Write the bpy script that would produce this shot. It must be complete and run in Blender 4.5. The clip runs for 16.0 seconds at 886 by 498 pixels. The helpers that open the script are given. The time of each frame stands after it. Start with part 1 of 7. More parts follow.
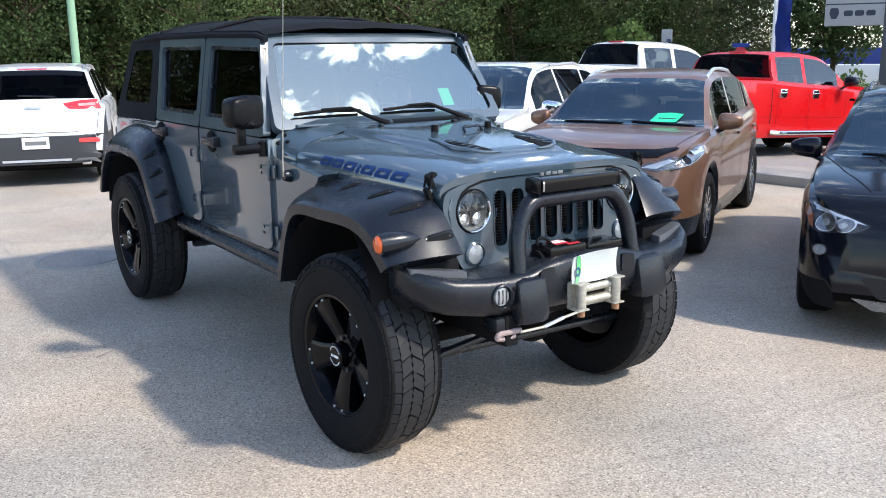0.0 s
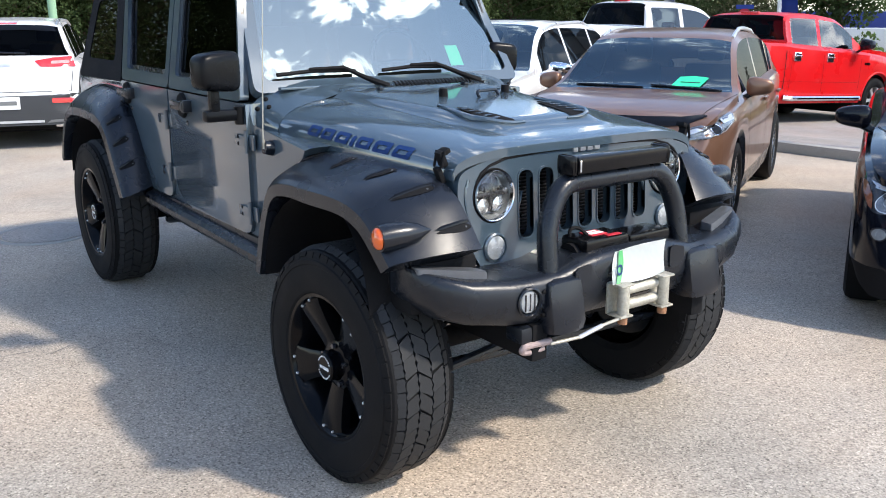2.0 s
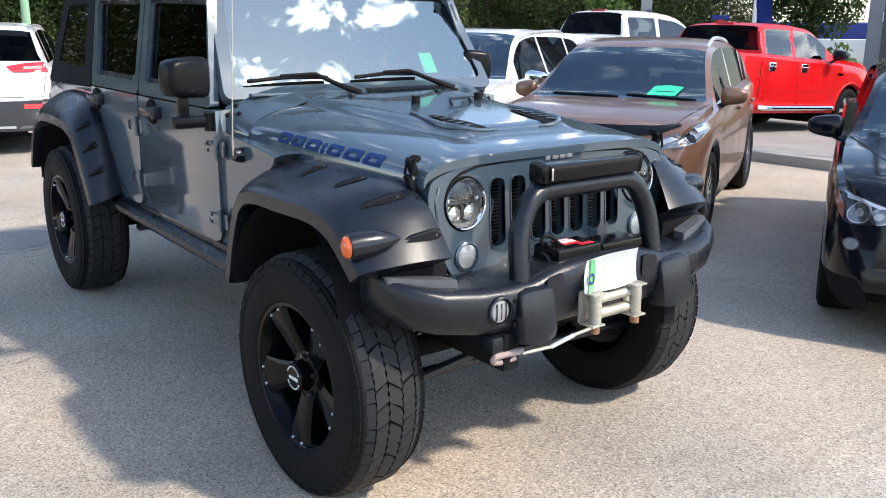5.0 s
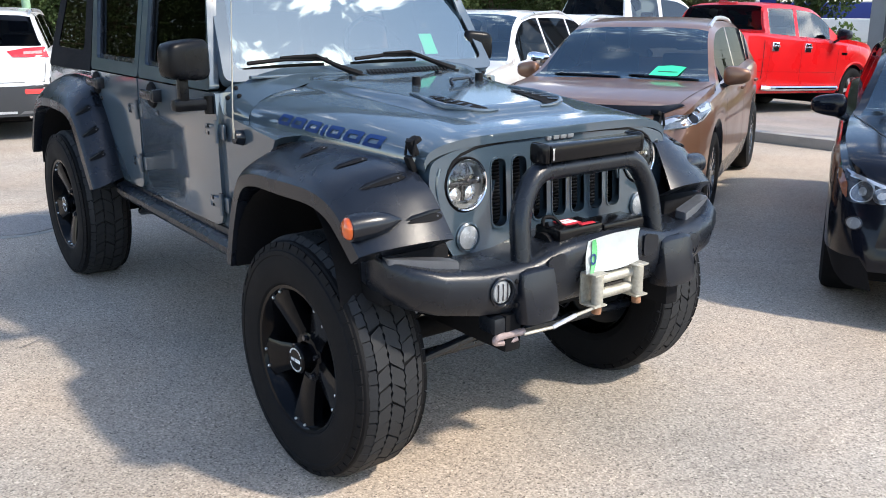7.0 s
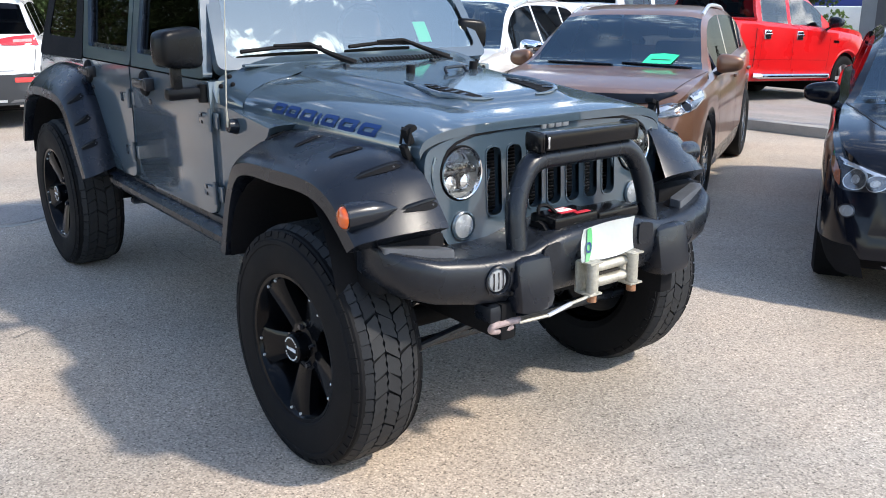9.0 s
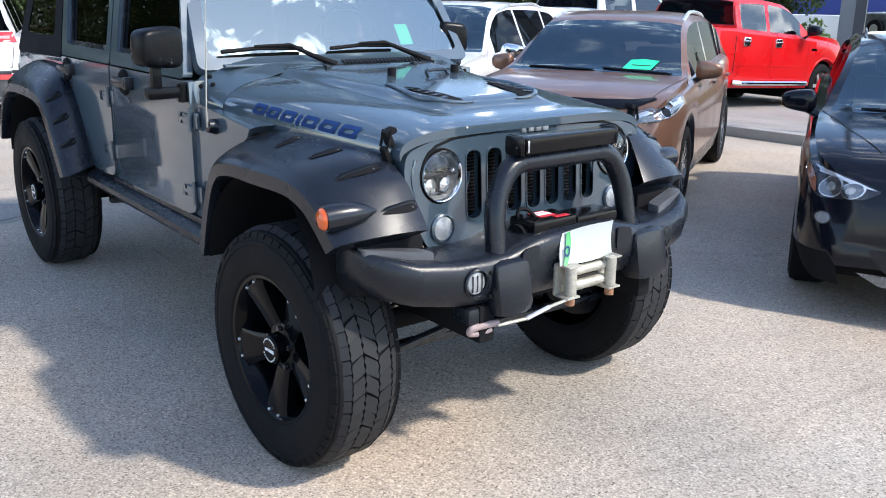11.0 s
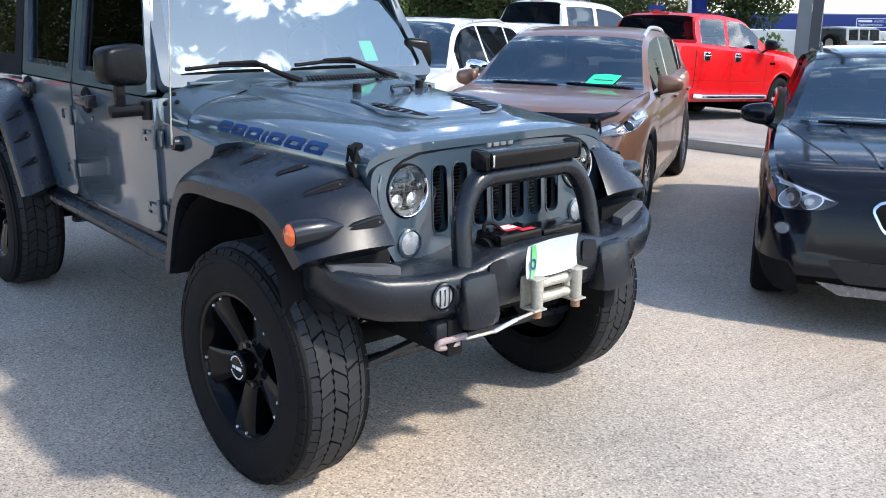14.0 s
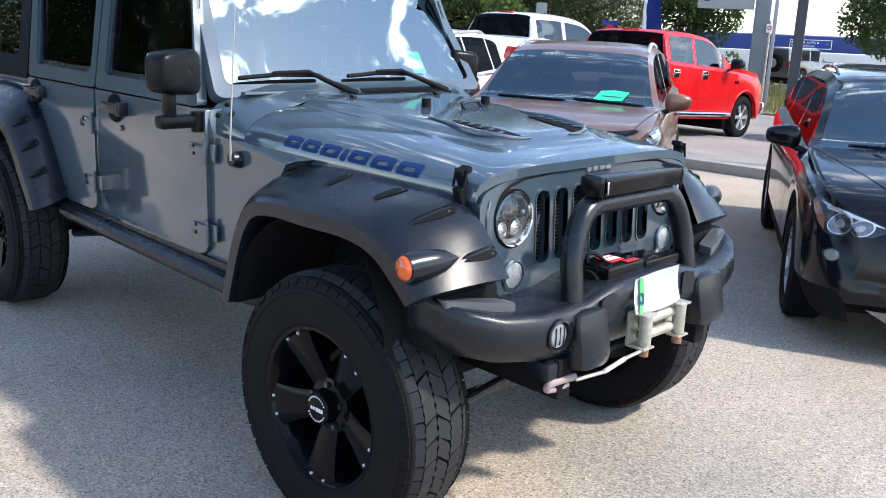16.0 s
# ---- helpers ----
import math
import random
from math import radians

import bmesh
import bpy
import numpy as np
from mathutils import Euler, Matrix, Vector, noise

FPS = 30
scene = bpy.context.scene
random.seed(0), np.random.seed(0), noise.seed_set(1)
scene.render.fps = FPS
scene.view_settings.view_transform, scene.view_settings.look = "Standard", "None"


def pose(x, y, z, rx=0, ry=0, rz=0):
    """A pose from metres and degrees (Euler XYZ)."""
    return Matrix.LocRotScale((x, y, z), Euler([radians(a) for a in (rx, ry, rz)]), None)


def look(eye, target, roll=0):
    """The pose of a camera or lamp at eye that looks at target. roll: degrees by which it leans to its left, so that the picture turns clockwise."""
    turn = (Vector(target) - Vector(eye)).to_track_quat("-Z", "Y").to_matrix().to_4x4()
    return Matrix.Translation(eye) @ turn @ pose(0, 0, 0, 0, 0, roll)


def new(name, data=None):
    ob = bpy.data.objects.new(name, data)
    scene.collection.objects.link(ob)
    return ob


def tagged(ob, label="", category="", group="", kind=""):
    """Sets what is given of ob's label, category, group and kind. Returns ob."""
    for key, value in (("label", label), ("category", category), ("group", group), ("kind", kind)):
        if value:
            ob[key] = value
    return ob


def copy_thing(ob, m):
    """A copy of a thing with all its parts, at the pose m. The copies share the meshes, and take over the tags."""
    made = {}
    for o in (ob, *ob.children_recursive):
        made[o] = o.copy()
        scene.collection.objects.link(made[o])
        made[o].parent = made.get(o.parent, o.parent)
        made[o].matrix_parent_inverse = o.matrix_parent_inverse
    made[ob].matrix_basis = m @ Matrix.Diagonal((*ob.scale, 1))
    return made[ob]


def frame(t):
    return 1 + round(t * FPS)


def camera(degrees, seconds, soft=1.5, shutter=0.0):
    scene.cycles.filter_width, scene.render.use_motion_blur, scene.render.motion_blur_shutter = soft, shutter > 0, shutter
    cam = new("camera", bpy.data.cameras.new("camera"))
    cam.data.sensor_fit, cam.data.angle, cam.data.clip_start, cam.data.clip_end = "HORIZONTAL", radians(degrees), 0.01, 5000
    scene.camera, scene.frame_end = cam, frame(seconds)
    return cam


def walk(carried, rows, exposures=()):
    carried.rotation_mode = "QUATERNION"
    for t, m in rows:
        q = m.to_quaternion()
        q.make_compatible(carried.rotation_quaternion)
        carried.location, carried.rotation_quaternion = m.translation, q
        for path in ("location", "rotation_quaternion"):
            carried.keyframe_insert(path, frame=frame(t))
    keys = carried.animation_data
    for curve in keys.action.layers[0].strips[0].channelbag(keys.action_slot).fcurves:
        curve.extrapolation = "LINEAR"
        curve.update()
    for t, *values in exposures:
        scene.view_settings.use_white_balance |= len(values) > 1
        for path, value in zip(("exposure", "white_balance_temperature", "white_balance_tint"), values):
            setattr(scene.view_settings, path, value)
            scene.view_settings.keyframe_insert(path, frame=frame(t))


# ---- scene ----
cam = camera(52.5, 16.0, soft=0.95)
PATH = [
    (0, (3.287, -2.658, 1.712), (1.686, -1.54, 1.279), -0.7),
    (0.5, (3.074, -2.543, 1.687), (1.476, -1.436, 1.215), -1.0),
    (1, (2.884, -2.425, 1.672), (1.289, -1.324, 1.181), -0.9),
    (1.5, (2.744, -2.378, 1.673), (1.162, -1.266, 1.161), -0.5),
    (2, (2.694, -2.331, 1.666), (1.119, -1.21, 1.152), -0.2),
    (2.5, (2.682, -2.299, 1.657), (1.12, -1.159, 1.148), 0.0),
    (3, (2.688, -2.303, 1.66), (1.133, -1.149, 1.158), 0.2),
    (3.5, (2.682, -2.297, 1.657), (1.129, -1.137, 1.165), 0.2),
    (4, (2.684, -2.294, 1.66), (1.133, -1.131, 1.169), 0.3),
    (6.5, (2.683, -2.285, 1.654), (1.134, -1.131, 1.134), -0.1),
    (7, (2.686, -2.284, 1.651), (1.139, -1.134, 1.119), -0.2),
    (7.5, (2.685, -2.288, 1.65), (1.143, -1.138, 1.102), -0.3),
    (8, (2.68, -2.29, 1.652), (1.143, -1.138, 1.096), -0.3),
    (8.5, (2.68, -2.292, 1.652), (1.146, -1.135, 1.096), -0.3),
    (9, (2.679, -2.293, 1.652), (1.148, -1.133, 1.095), -0.2),
    (11.5, (2.69, -2.294, 1.653), (1.19, -1.09, 1.105), 0.7),
    (12, (2.695, -2.296, 1.653), (1.199, -1.085, 1.107), 0.6),
    (12.5, (2.703, -2.293, 1.655), (1.212, -1.076, 1.112), 0.6),
    (13, (2.709, -2.293, 1.654), (1.221, -1.069, 1.116), 0.6),
    (13.5, (2.702, -2.299, 1.654), (1.225, -1.062, 1.119), 0.8),
    (14, (2.699, -2.304, 1.655), (1.232, -1.046, 1.137), 0.5),
    (14.5, (2.665, -2.345, 1.658), (1.227, -1.047, 1.159), 0.0),
    (15, (2.566, -2.451, 1.674), (1.175, -1.099, 1.187), 0.5),
    (15.5, (2.4, -2.46, 1.654), (1.0, -1.116, 1.17), 1.0),
    (16, (2.149, -2.528, 1.65), (0.773, -1.164, 1.154), 2.3),
]
walk(cam, [(t, look(eye, target, roll)) for t, eye, target, roll in PATH], [(0.0, 1.12, 6450, 10), (4.0, 1.20, 6750, 10), (9.2, 1.16, 6600, 10), (11.3, 1.19, 6300, 10), (14.0, 1.22, 6400, 10), (16.0, 1.26, 6400, 10)])

# ---- light ----
SUN_DIR = Vector((0.87, 0.50, 1.0)).normalized()      # towards the sun
world = bpy.data.worlds.new("sky")
scene.world = world
world.use_nodes = True
wn, wl = world.node_tree.nodes, world.node_tree.links
wn.clear()
sky = wn.new("ShaderNodeTexSky")
sky.sky_type = "NISHITA"
sky.sun_disc = False
sky.sun_elevation = math.asin(SUN_DIR.z)
sky.sun_rotation = math.atan2(SUN_DIR.x, SUN_DIR.y)
sky.dust_density = 0.5
sky.ozone_density = 2.5
coord = wn.new("ShaderNodeTexCoord")
stretch = wn.new("ShaderNodeMapping")
stretch.inputs["Scale"].default_value = (1.0, 1.0, 1.3)
cloud = wn.new("ShaderNodeTexNoise")
cloud.inputs["Scale"].default_value = 8.0
cloud.inputs["Detail"].default_value = 9
cloud.inputs["Roughness"].default_value = 0.62
cloud.inputs["Distortion"].default_value = 1.4
ramp = wn.new("ShaderNodeValToRGB")
ramp.color_ramp.elements[0].position = 0.55
ramp.color_ramp.elements[1].position = 0.66
sep = wn.new("ShaderNodeSeparateXYZ")
haze = wn.new("ShaderNodeMapRange")
haze.inputs["From Min"].default_value, haze.inputs["From Max"].default_value = 0.0, 0.30
haze.inputs["To Min"].default_value, haze.inputs["To Max"].default_value = 0.11, 0.0
high = wn.new("ShaderNodeMapRange")
high.inputs["From Min"].default_value, high.inputs["From Max"].default_value = 0.78, 0.90
high.inputs["To Min"].default_value, high.inputs["To Max"].default_value = 1.0, 0.12
thin = wn.new("ShaderNodeMath")
thin.operation = "MULTIPLY"
most = wn.new("ShaderNodeMath")
most.operation = "MAXIMUM"
blend = wn.new("ShaderNodeMixRGB")
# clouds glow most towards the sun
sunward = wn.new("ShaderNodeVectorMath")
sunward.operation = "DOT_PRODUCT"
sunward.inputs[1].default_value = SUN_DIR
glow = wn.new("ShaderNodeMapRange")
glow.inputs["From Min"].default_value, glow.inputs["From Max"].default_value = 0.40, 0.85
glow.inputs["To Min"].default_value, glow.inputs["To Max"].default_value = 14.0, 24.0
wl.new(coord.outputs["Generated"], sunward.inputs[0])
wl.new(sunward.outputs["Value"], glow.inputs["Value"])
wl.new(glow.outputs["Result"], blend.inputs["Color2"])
back = wn.new("ShaderNodeBackground")
back.inputs["Strength"].default_value = 0.15
wout = wn.new("ShaderNodeOutputWorld")
wl.new(coord.outputs["Generated"], stretch.inputs["Vector"])
wl.new(stretch.outputs["Vector"], cloud.inputs["Vector"])
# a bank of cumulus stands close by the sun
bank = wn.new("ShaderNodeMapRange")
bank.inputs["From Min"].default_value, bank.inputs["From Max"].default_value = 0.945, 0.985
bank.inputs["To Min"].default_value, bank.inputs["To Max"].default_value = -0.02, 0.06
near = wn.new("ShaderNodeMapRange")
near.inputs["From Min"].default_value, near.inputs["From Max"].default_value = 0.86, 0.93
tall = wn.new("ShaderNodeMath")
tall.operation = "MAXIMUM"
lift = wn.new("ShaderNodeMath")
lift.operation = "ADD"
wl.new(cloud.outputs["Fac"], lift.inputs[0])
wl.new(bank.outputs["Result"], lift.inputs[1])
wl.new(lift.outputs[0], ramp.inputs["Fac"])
wl.new(coord.outputs["Generated"], sep.inputs[0])
wl.new(sep.outputs["Z"], haze.inputs["Value"])
wl.new(sep.outputs["Z"], high.inputs["Value"])
wl.new(ramp.outputs["Color"], thin.inputs[0])
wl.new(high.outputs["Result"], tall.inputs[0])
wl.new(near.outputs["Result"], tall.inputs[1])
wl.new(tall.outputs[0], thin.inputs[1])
wl.new(thin.outputs[0], most.inputs[0])
wl.new(haze.outputs["Result"], most.inputs[1])
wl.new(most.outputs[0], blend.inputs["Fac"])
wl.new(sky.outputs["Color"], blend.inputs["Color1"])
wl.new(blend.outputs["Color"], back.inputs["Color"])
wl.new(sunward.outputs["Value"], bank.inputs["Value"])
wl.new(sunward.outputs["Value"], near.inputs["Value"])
wl.new(back.outputs["Background"], wout.inputs["Surface"])
sun = new("sun", bpy.data.lights.new("sun", "SUN"))
sun.data.energy, sun.data.angle, sun.data.color = 2.5, radians(3.0), (1.0, 0.92, 0.81)
sun.matrix_world = look(SUN_DIR * 60, (0, 0, 0))


# ---- materials ----
def surface(name, col, rough=0.5, metal=0.0, var=0.15, scale=6.0, fine=120.0, bump=0.15, coat=0.0, rvar=0.1, spec=0.5, depth=0.002, coat_rough=0.09):
    """A material with colour and roughness varied at two scales and a fine relief."""
    m = bpy.data.materials.new(name)
    m.use_nodes = True
    n, l = m.node_tree.nodes, m.node_tree.links
    b = n["Principled BSDF"]
    tc = n.new("ShaderNodeTexCoord")
    big, small = n.new("ShaderNodeTexNoise"), n.new("ShaderNodeTexNoise")
    for t, s in ((big, scale), (small, fine)):
        t.inputs["Scale"].default_value = s
        t.inputs["Detail"].default_value = 4
        l.new(tc.outputs["Object"], t.inputs["Vector"])
    mix = n.new("ShaderNodeMath")
    mix.operation = "ADD"
    l.new(big.outputs["Fac"], mix.inputs[0])
    l.new(small.outputs["Fac"], mix.inputs[1])
    cr = n.new("ShaderNodeMapRange")
    cr.inputs["From Min"].default_value, cr.inputs["From Max"].default_value = 0.6, 1.4
    cr.inputs["To Min"].default_value, cr.inputs["To Max"].default_value = 1 - var, 1 + var
    l.new(mix.outputs[0], cr.inputs["Value"])
    tint = n.new("ShaderNodeMixRGB")
    tint.blend_type = "MULTIPLY"
    tint.inputs["Fac"].default_value = 1
    tint.inputs["Color1"].default_value = (*col, 1)
    l.new(cr.outputs["Result"], tint.inputs["Color2"])
    l.new(tint.outputs["Color"], b.inputs["Base Color"])
    rr = n.new("ShaderNodeMapRange")
    rr.inputs["From Min"].default_value, rr.inputs["From Max"].default_value = 0.3, 0.7
    rr.inputs["To Min"].default_value, rr.inputs["To Max"].default_value = max(0.02, rough - rvar), min(1, rough + rvar)
    l.new(big.outputs["Fac"], rr.inputs["Value"])
    l.new(rr.outputs["Result"], b.inputs["Roughness"])
    b.inputs["Metallic"].default_value = metal
    b.inputs["Coat Weight"].default_value = coat
    b.inputs["Coat Roughness"].default_value = coat_rough
    b.inputs["Specular IOR Level"].default_value = spec
    if bump:
        bp = n.new("ShaderNodeBump")
        bp.inputs["Strength"].default_value, bp.inputs["Distance"].default_value = bump, depth
        l.new(small.outputs["Fac"], bp.inputs["Height"])
        l.new(bp.outputs["Normal"], b.inputs["Normal"])
    return m


def paint(name, col, flake=0.3, rough=0.35, coat=0.7):
    return surface(name, col, rough, flake, 0.06, 2.0, 900.0, 0.03, coat, 0.06, 0.14, 0.002, 0.07)


def pane(name, tint, ior=1.6, rough=0.015, gloss=(1, 1, 1)):
    """Coated car glass: clear tint with a mirror gloss."""
    m = bpy.data.materials.new(name)
    m.use_nodes = True
    n, l = m.node_tree.nodes, m.node_tree.links
    n.remove(n["Principled BSDF"])
    f = n.new("ShaderNodeFresnel")
    f.inputs["IOR"].default_value = ior
    tr, gl, mx = n.new("ShaderNodeBsdfTransparent"), n.new("ShaderNodeBsdfGlossy"), n.new("ShaderNodeMixShader")
    tr.inputs["Color"].default_value = (*tint, 1)
    gl.inputs["Roughness"].default_value = rough
    gl.inputs["Color"].default_value = (*gloss, 1)
    l.new(f.outputs[0], mx.inputs[0])
    l.new(tr.outputs[0], mx.inputs[1])
    l.new(gl.outputs[0], mx.inputs[2])
    l.new(mx.outputs[0], n["Material Output"].inputs["Surface"])
    return m


def ground_material(name, col, speck=0.27):
    """Worn asphalt concrete: stone chips, stains and fine cracks."""
    m = surface(name, col, 0.85, 0, 0.14, 0.5, 70.0, 0.9, 0, 0.05, 0.3, 0.006)
    n, l = m.node_tree.nodes, m.node_tree.links
    b = n["Principled BSDF"]
    old = b.inputs["Base Color"].links[0].from_socket
    tc = n.new("ShaderNodeTexCoord")
    chip = n.new("ShaderNodeTexVoronoi")
    chip.inputs["Scale"].default_value = 150
    l.new(tc.outputs["Object"], chip.inputs["Vector"])
    bw = n.new("ShaderNodeSeparateColor")
    l.new(chip.outputs["Color"], bw.inputs[0])
    mr = n.new("ShaderNodeMapRange")
    mr.inputs["To Min"].default_value, mr.inputs["To Max"].default_value = 1 - speck, 1 + speck
    l.new(bw.outputs[0], mr.inputs["Value"])
    # a few dark pits and pale stones among the chips
    pits = n.new("ShaderNodeValToRGB")
    for p, v in ((0.0, 0.48), (0.05, 0.52), (0.11, 1.0), (0.87, 1.0), (0.93, 1.28), (1.0, 1.35)):
        e = pits.color_ramp.elements[0] if p == 0.0 else pits.color_ramp.elements[-1] if p == 1.0 else pits.color_ramp.elements.new(p)
        e.color = (v, v, v, 1)
    l.new(bw.outputs[1], pits.inputs["Fac"])
    both = n.new("ShaderNodeMixRGB")
    both.blend_type = "MULTIPLY"
    both.inputs["Fac"].default_value = 1
    l.new(mr.outputs["Result"], both.inputs["Color1"])
    l.new(pits.outputs["Color"], both.inputs["Color2"])
    # warm and grey patches
    patch = n.new("ShaderNodeTexNoise")
    patch.inputs["Scale"].default_value = 0.55
    patch.inputs["Detail"].default_value = 5
    l.new(tc.outputs["Object"], patch.inputs["Vector"])
    hue = n.new("ShaderNodeValToRGB")
    hue.color_ramp.elements[0].position, hue.color_ramp.elements[1].position = 0.38, 0.62
    hue.color_ramp.elements[0].color, hue.color_ramp.elements[1].color = (0.97, 1.0, 1.02, 1), (1.06, 1.0, 0.94, 1)
    l.new(patch.outputs["Fac"], hue.inputs["Fac"])
    toned = n.new("ShaderNodeMixRGB")
    toned.blend_type = "MULTIPLY"
    toned.inputs["Fac"].default_value = 1
    l.new(both.outputs["Color"], toned.inputs["Color1"])
    l.new(hue.outputs["Color"], toned.inputs["Color2"])
    k = n.new("ShaderNodeMixRGB")
    k.blend_type = "MULTIPLY"
    k.inputs["Fac"].default_value = 1
    l.new(old, k.inputs["Color1"])
    l.new(toned.outputs["Color"], k.inputs["Color2"])
    crack = n.new("ShaderNodeTexVoronoi")
    crack.feature = "DISTANCE_TO_EDGE"
    crack.inputs["Scale"].default_value = 0.28
    warp = n.new("ShaderNodeTexNoise")
    warp.inputs["Scale"].default_value = 1.6
    warp.inputs["Detail"].default_value = 5
    l.new(tc.outputs["Object"], warp.inputs["Vector"])
    add = n.new("ShaderNodeMixRGB")
    add.inputs["Fac"].default_value = 0.35
    l.new(tc.outputs["Object"], add.inputs["Color1"])
    l.new(warp.outputs["Color"], add.inputs["Color2"])
    l.new(add.outputs["Color"], crack.inputs["Vector"])
    cm = n.new("ShaderNodeMapRange")
    cm.inputs["From Max"].default_value = 0.006
    cm.inputs["To Min"].default_value, cm.inputs["To Max"].default_value = 0.88, 1.0
    l.new(crack.outputs["Distance"], cm.inputs["Value"])
    k2 = n.new("ShaderNodeMixRGB")
    k2.blend_type = "MULTIPLY"
    k2.inputs["Fac"].default_value = 1
    l.new(k.outputs["Color"], k2.inputs["Color1"])
    l.new(cm.outputs["Result"], k2.inputs["Color2"])
    stain = n.new("ShaderNodeTexNoise")
    stain.inputs["Scale"].default_value = 0.9
    stain.inputs["Detail"].default_value = 6
    l.new(tc.outputs["Object"], stain.inputs["Vector"])
    sm = n.new("ShaderNodeMapRange")
    sm.inputs["From Min"].default_value, sm.inputs["From Max"].default_value = 0.35, 0.65
    sm.inputs["To Min"].default_value, sm.inputs["To Max"].default_value = 0.86, 1.06
    l.new(stain.outputs["Fac"], sm.inputs["Value"])
    k3 = n.new("ShaderNodeMixRGB")
    k3.blend_type = "MULTIPLY"
    k3.inputs["Fac"].default_value = 1
    l.new(k2.outputs["Color"], k3.inputs["Color1"])
    l.new(sm.outputs["Result"], k3.inputs["Color2"])
    l.new(k3.outputs["Color"], b.inputs["Base Color"])
    return m


def leaf_material(name, col, gloss=0.62):
    m = surface(name, col, gloss, 0, 0.45, 0.8, 7.0, 0, 0, 0.1, 0.16)
    n, l = m.node_tree.nodes, m.node_tree.links
    b = n["Principled BSDF"]
    old = b.inputs["Base Color"].links[0].from_socket
    g = n.new("ShaderNodeNewGeometry")
    mr = n.new("ShaderNodeMapRange")
    mr.inputs["To Min"].default_value, mr.inputs["To Max"].default_value = 0.75, 1.32
    l.new(g.outputs["Random Per Island"], mr.inputs["Value"])
    k = n.new("ShaderNodeMixRGB")
    k.blend_type = "MULTIPLY"
    k.inputs["Fac"].default_value = 1
    l.new(old, k.inputs["Color1"])
    l.new(mr.outputs["Result"], k.inputs["Color2"])
    l.new(k.outputs["Color"], b.inputs["Base Color"])
    b.inputs["Subsurface Weight"].default_value = 0.0
    t = n.new("ShaderNodeBsdfTranslucent")
    l.new(k.outputs["Color"], t.inputs["Color"])
    mx = n.new("ShaderNodeMixShader")
    mx.inputs[0].default_value = 0.4
    l.new(b.outputs[0], mx.inputs[1])
    l.new(t.outputs[0], mx.inputs[2])
    l.new(mx.outputs[0], n["Material Output"].inputs["Surface"])
    return m


M_ground = ground_material("asphalt_concrete", (0.365, 0.320, 0.271), 0.30)
M_upper = ground_material("old_asphalt", (0.27, 0.25, 0.235), 0.15)
M_kerb = surface("kerb_concrete", (0.30, 0.285, 0.26), 0.9, 0, 0.2, 3, 60, 0.4)
M_bluegrey = paint("blue_grey_paint", (0.040, 0.063, 0.084), 0.10, 0.48, 1.0)
M_bluegrey.node_tree.nodes["Principled BSDF"].inputs["Coat IOR"].default_value = 1.85
M_bluegrey.node_tree.nodes["Principled BSDF"].inputs["Coat Roughness"].default_value = 0.07
M_bronze = paint("bronze_paint", (0.20, 0.108, 0.070), 0.5, 0.34)
M_black_paint = surface("black_paint", (0.005, 0.006, 0.010), 0.10, 0, 0.06, 2.0, 900.0, 0.02, 0.05, 0.04, 0.26)
M_white_paint = paint("white_paint", (0.58, 0.59, 0.605), 0.0, 0.3)
M_red_paint = surface("red_paint", (0.47, 0.004, 0.006), 0.3, 0, 0.06, 2.0, 900.0, 0.03, 0.35, 0.06, 0.22)
M_grey_paint = paint("grey_paint", (0.16, 0.165, 0.17), 0.4, 0.3)
M_matt = surface("matt_black_plastic", (0.0070, 0.0092, 0.0142), 0.26, 0, 0.15, 5, 400, 0.10, 0, 0.07, 0.40)
M_steel_black = surface("powder_coated_steel", (0.0078, 0.0100, 0.0145), 0.28, 0, 0.2, 8, 500, 0.2, 0, 0.08, 0.36)
M_dark = surface("dark_underside", (0.008, 0.008, 0.009), 0.85, 0, 0.3, 6, 80, 0.2, 0, 0.05, 0.12)
M_rubber = surface("tyre_rubber", (0.0065, 0.0066, 0.0075), 0.7, 0, 0.3, 5, 150, 0.25, 0, 0.1, 0.12)
M_tread = surface("worn_tread_rubber", (0.016, 0.017, 0.019), 0.68, 0, 0.3, 8, 200, 0.3, 0, 0.1, 0.3)
M_rim_black = surface("satin_black_alloy", (0.0025, 0.0029, 0.0040), 0.13, 0, 0.2, 8, 200, 0.03, 0, 0.04, 0.14)
M_gloss_black = surface("gloss_black_housing", (0.004, 0.004, 0.005), 0.18, 0, 0.1, 4, 60, 0.0, 0, 0.04, 0.22)
M_alloy = surface("silver_alloy", (0.60, 0.61, 0.63), 0.36, 0.8, 0.1, 8, 200, 0.03)
M_chrome = surface("chrome", (0.8, 0.81, 0.83), 0.08, 1.0, 0.05, 6, 60, 0.0, 0, 0.04)
M_fabric = surface("black_canvas", (0.007, 0.008, 0.0105), 0.85, 0, 0.25, 3, 350, 0.5, 0, 0.08, 0.14)
M_zinc = surface("weathered_zinc", (0.42, 0.40, 0.34), 0.5, 0.5, 0.3, 12, 80, 0.3)
M_rust = surface("rusty_steel", (0.30, 0.15, 0.08), 0.8, 0.2, 0.4, 20, 90, 0.4)
M_lens_pale = surface("pale_pink_lens", (0.50, 0.28, 0.27), 0.3, 0, 0.2, 15, 90, 0.1, 0.5)
M_pink = surface("faded_red_hook", (0.30, 0.23, 0.22), 0.6, 0.1, 0.3, 15, 90, 0.3)
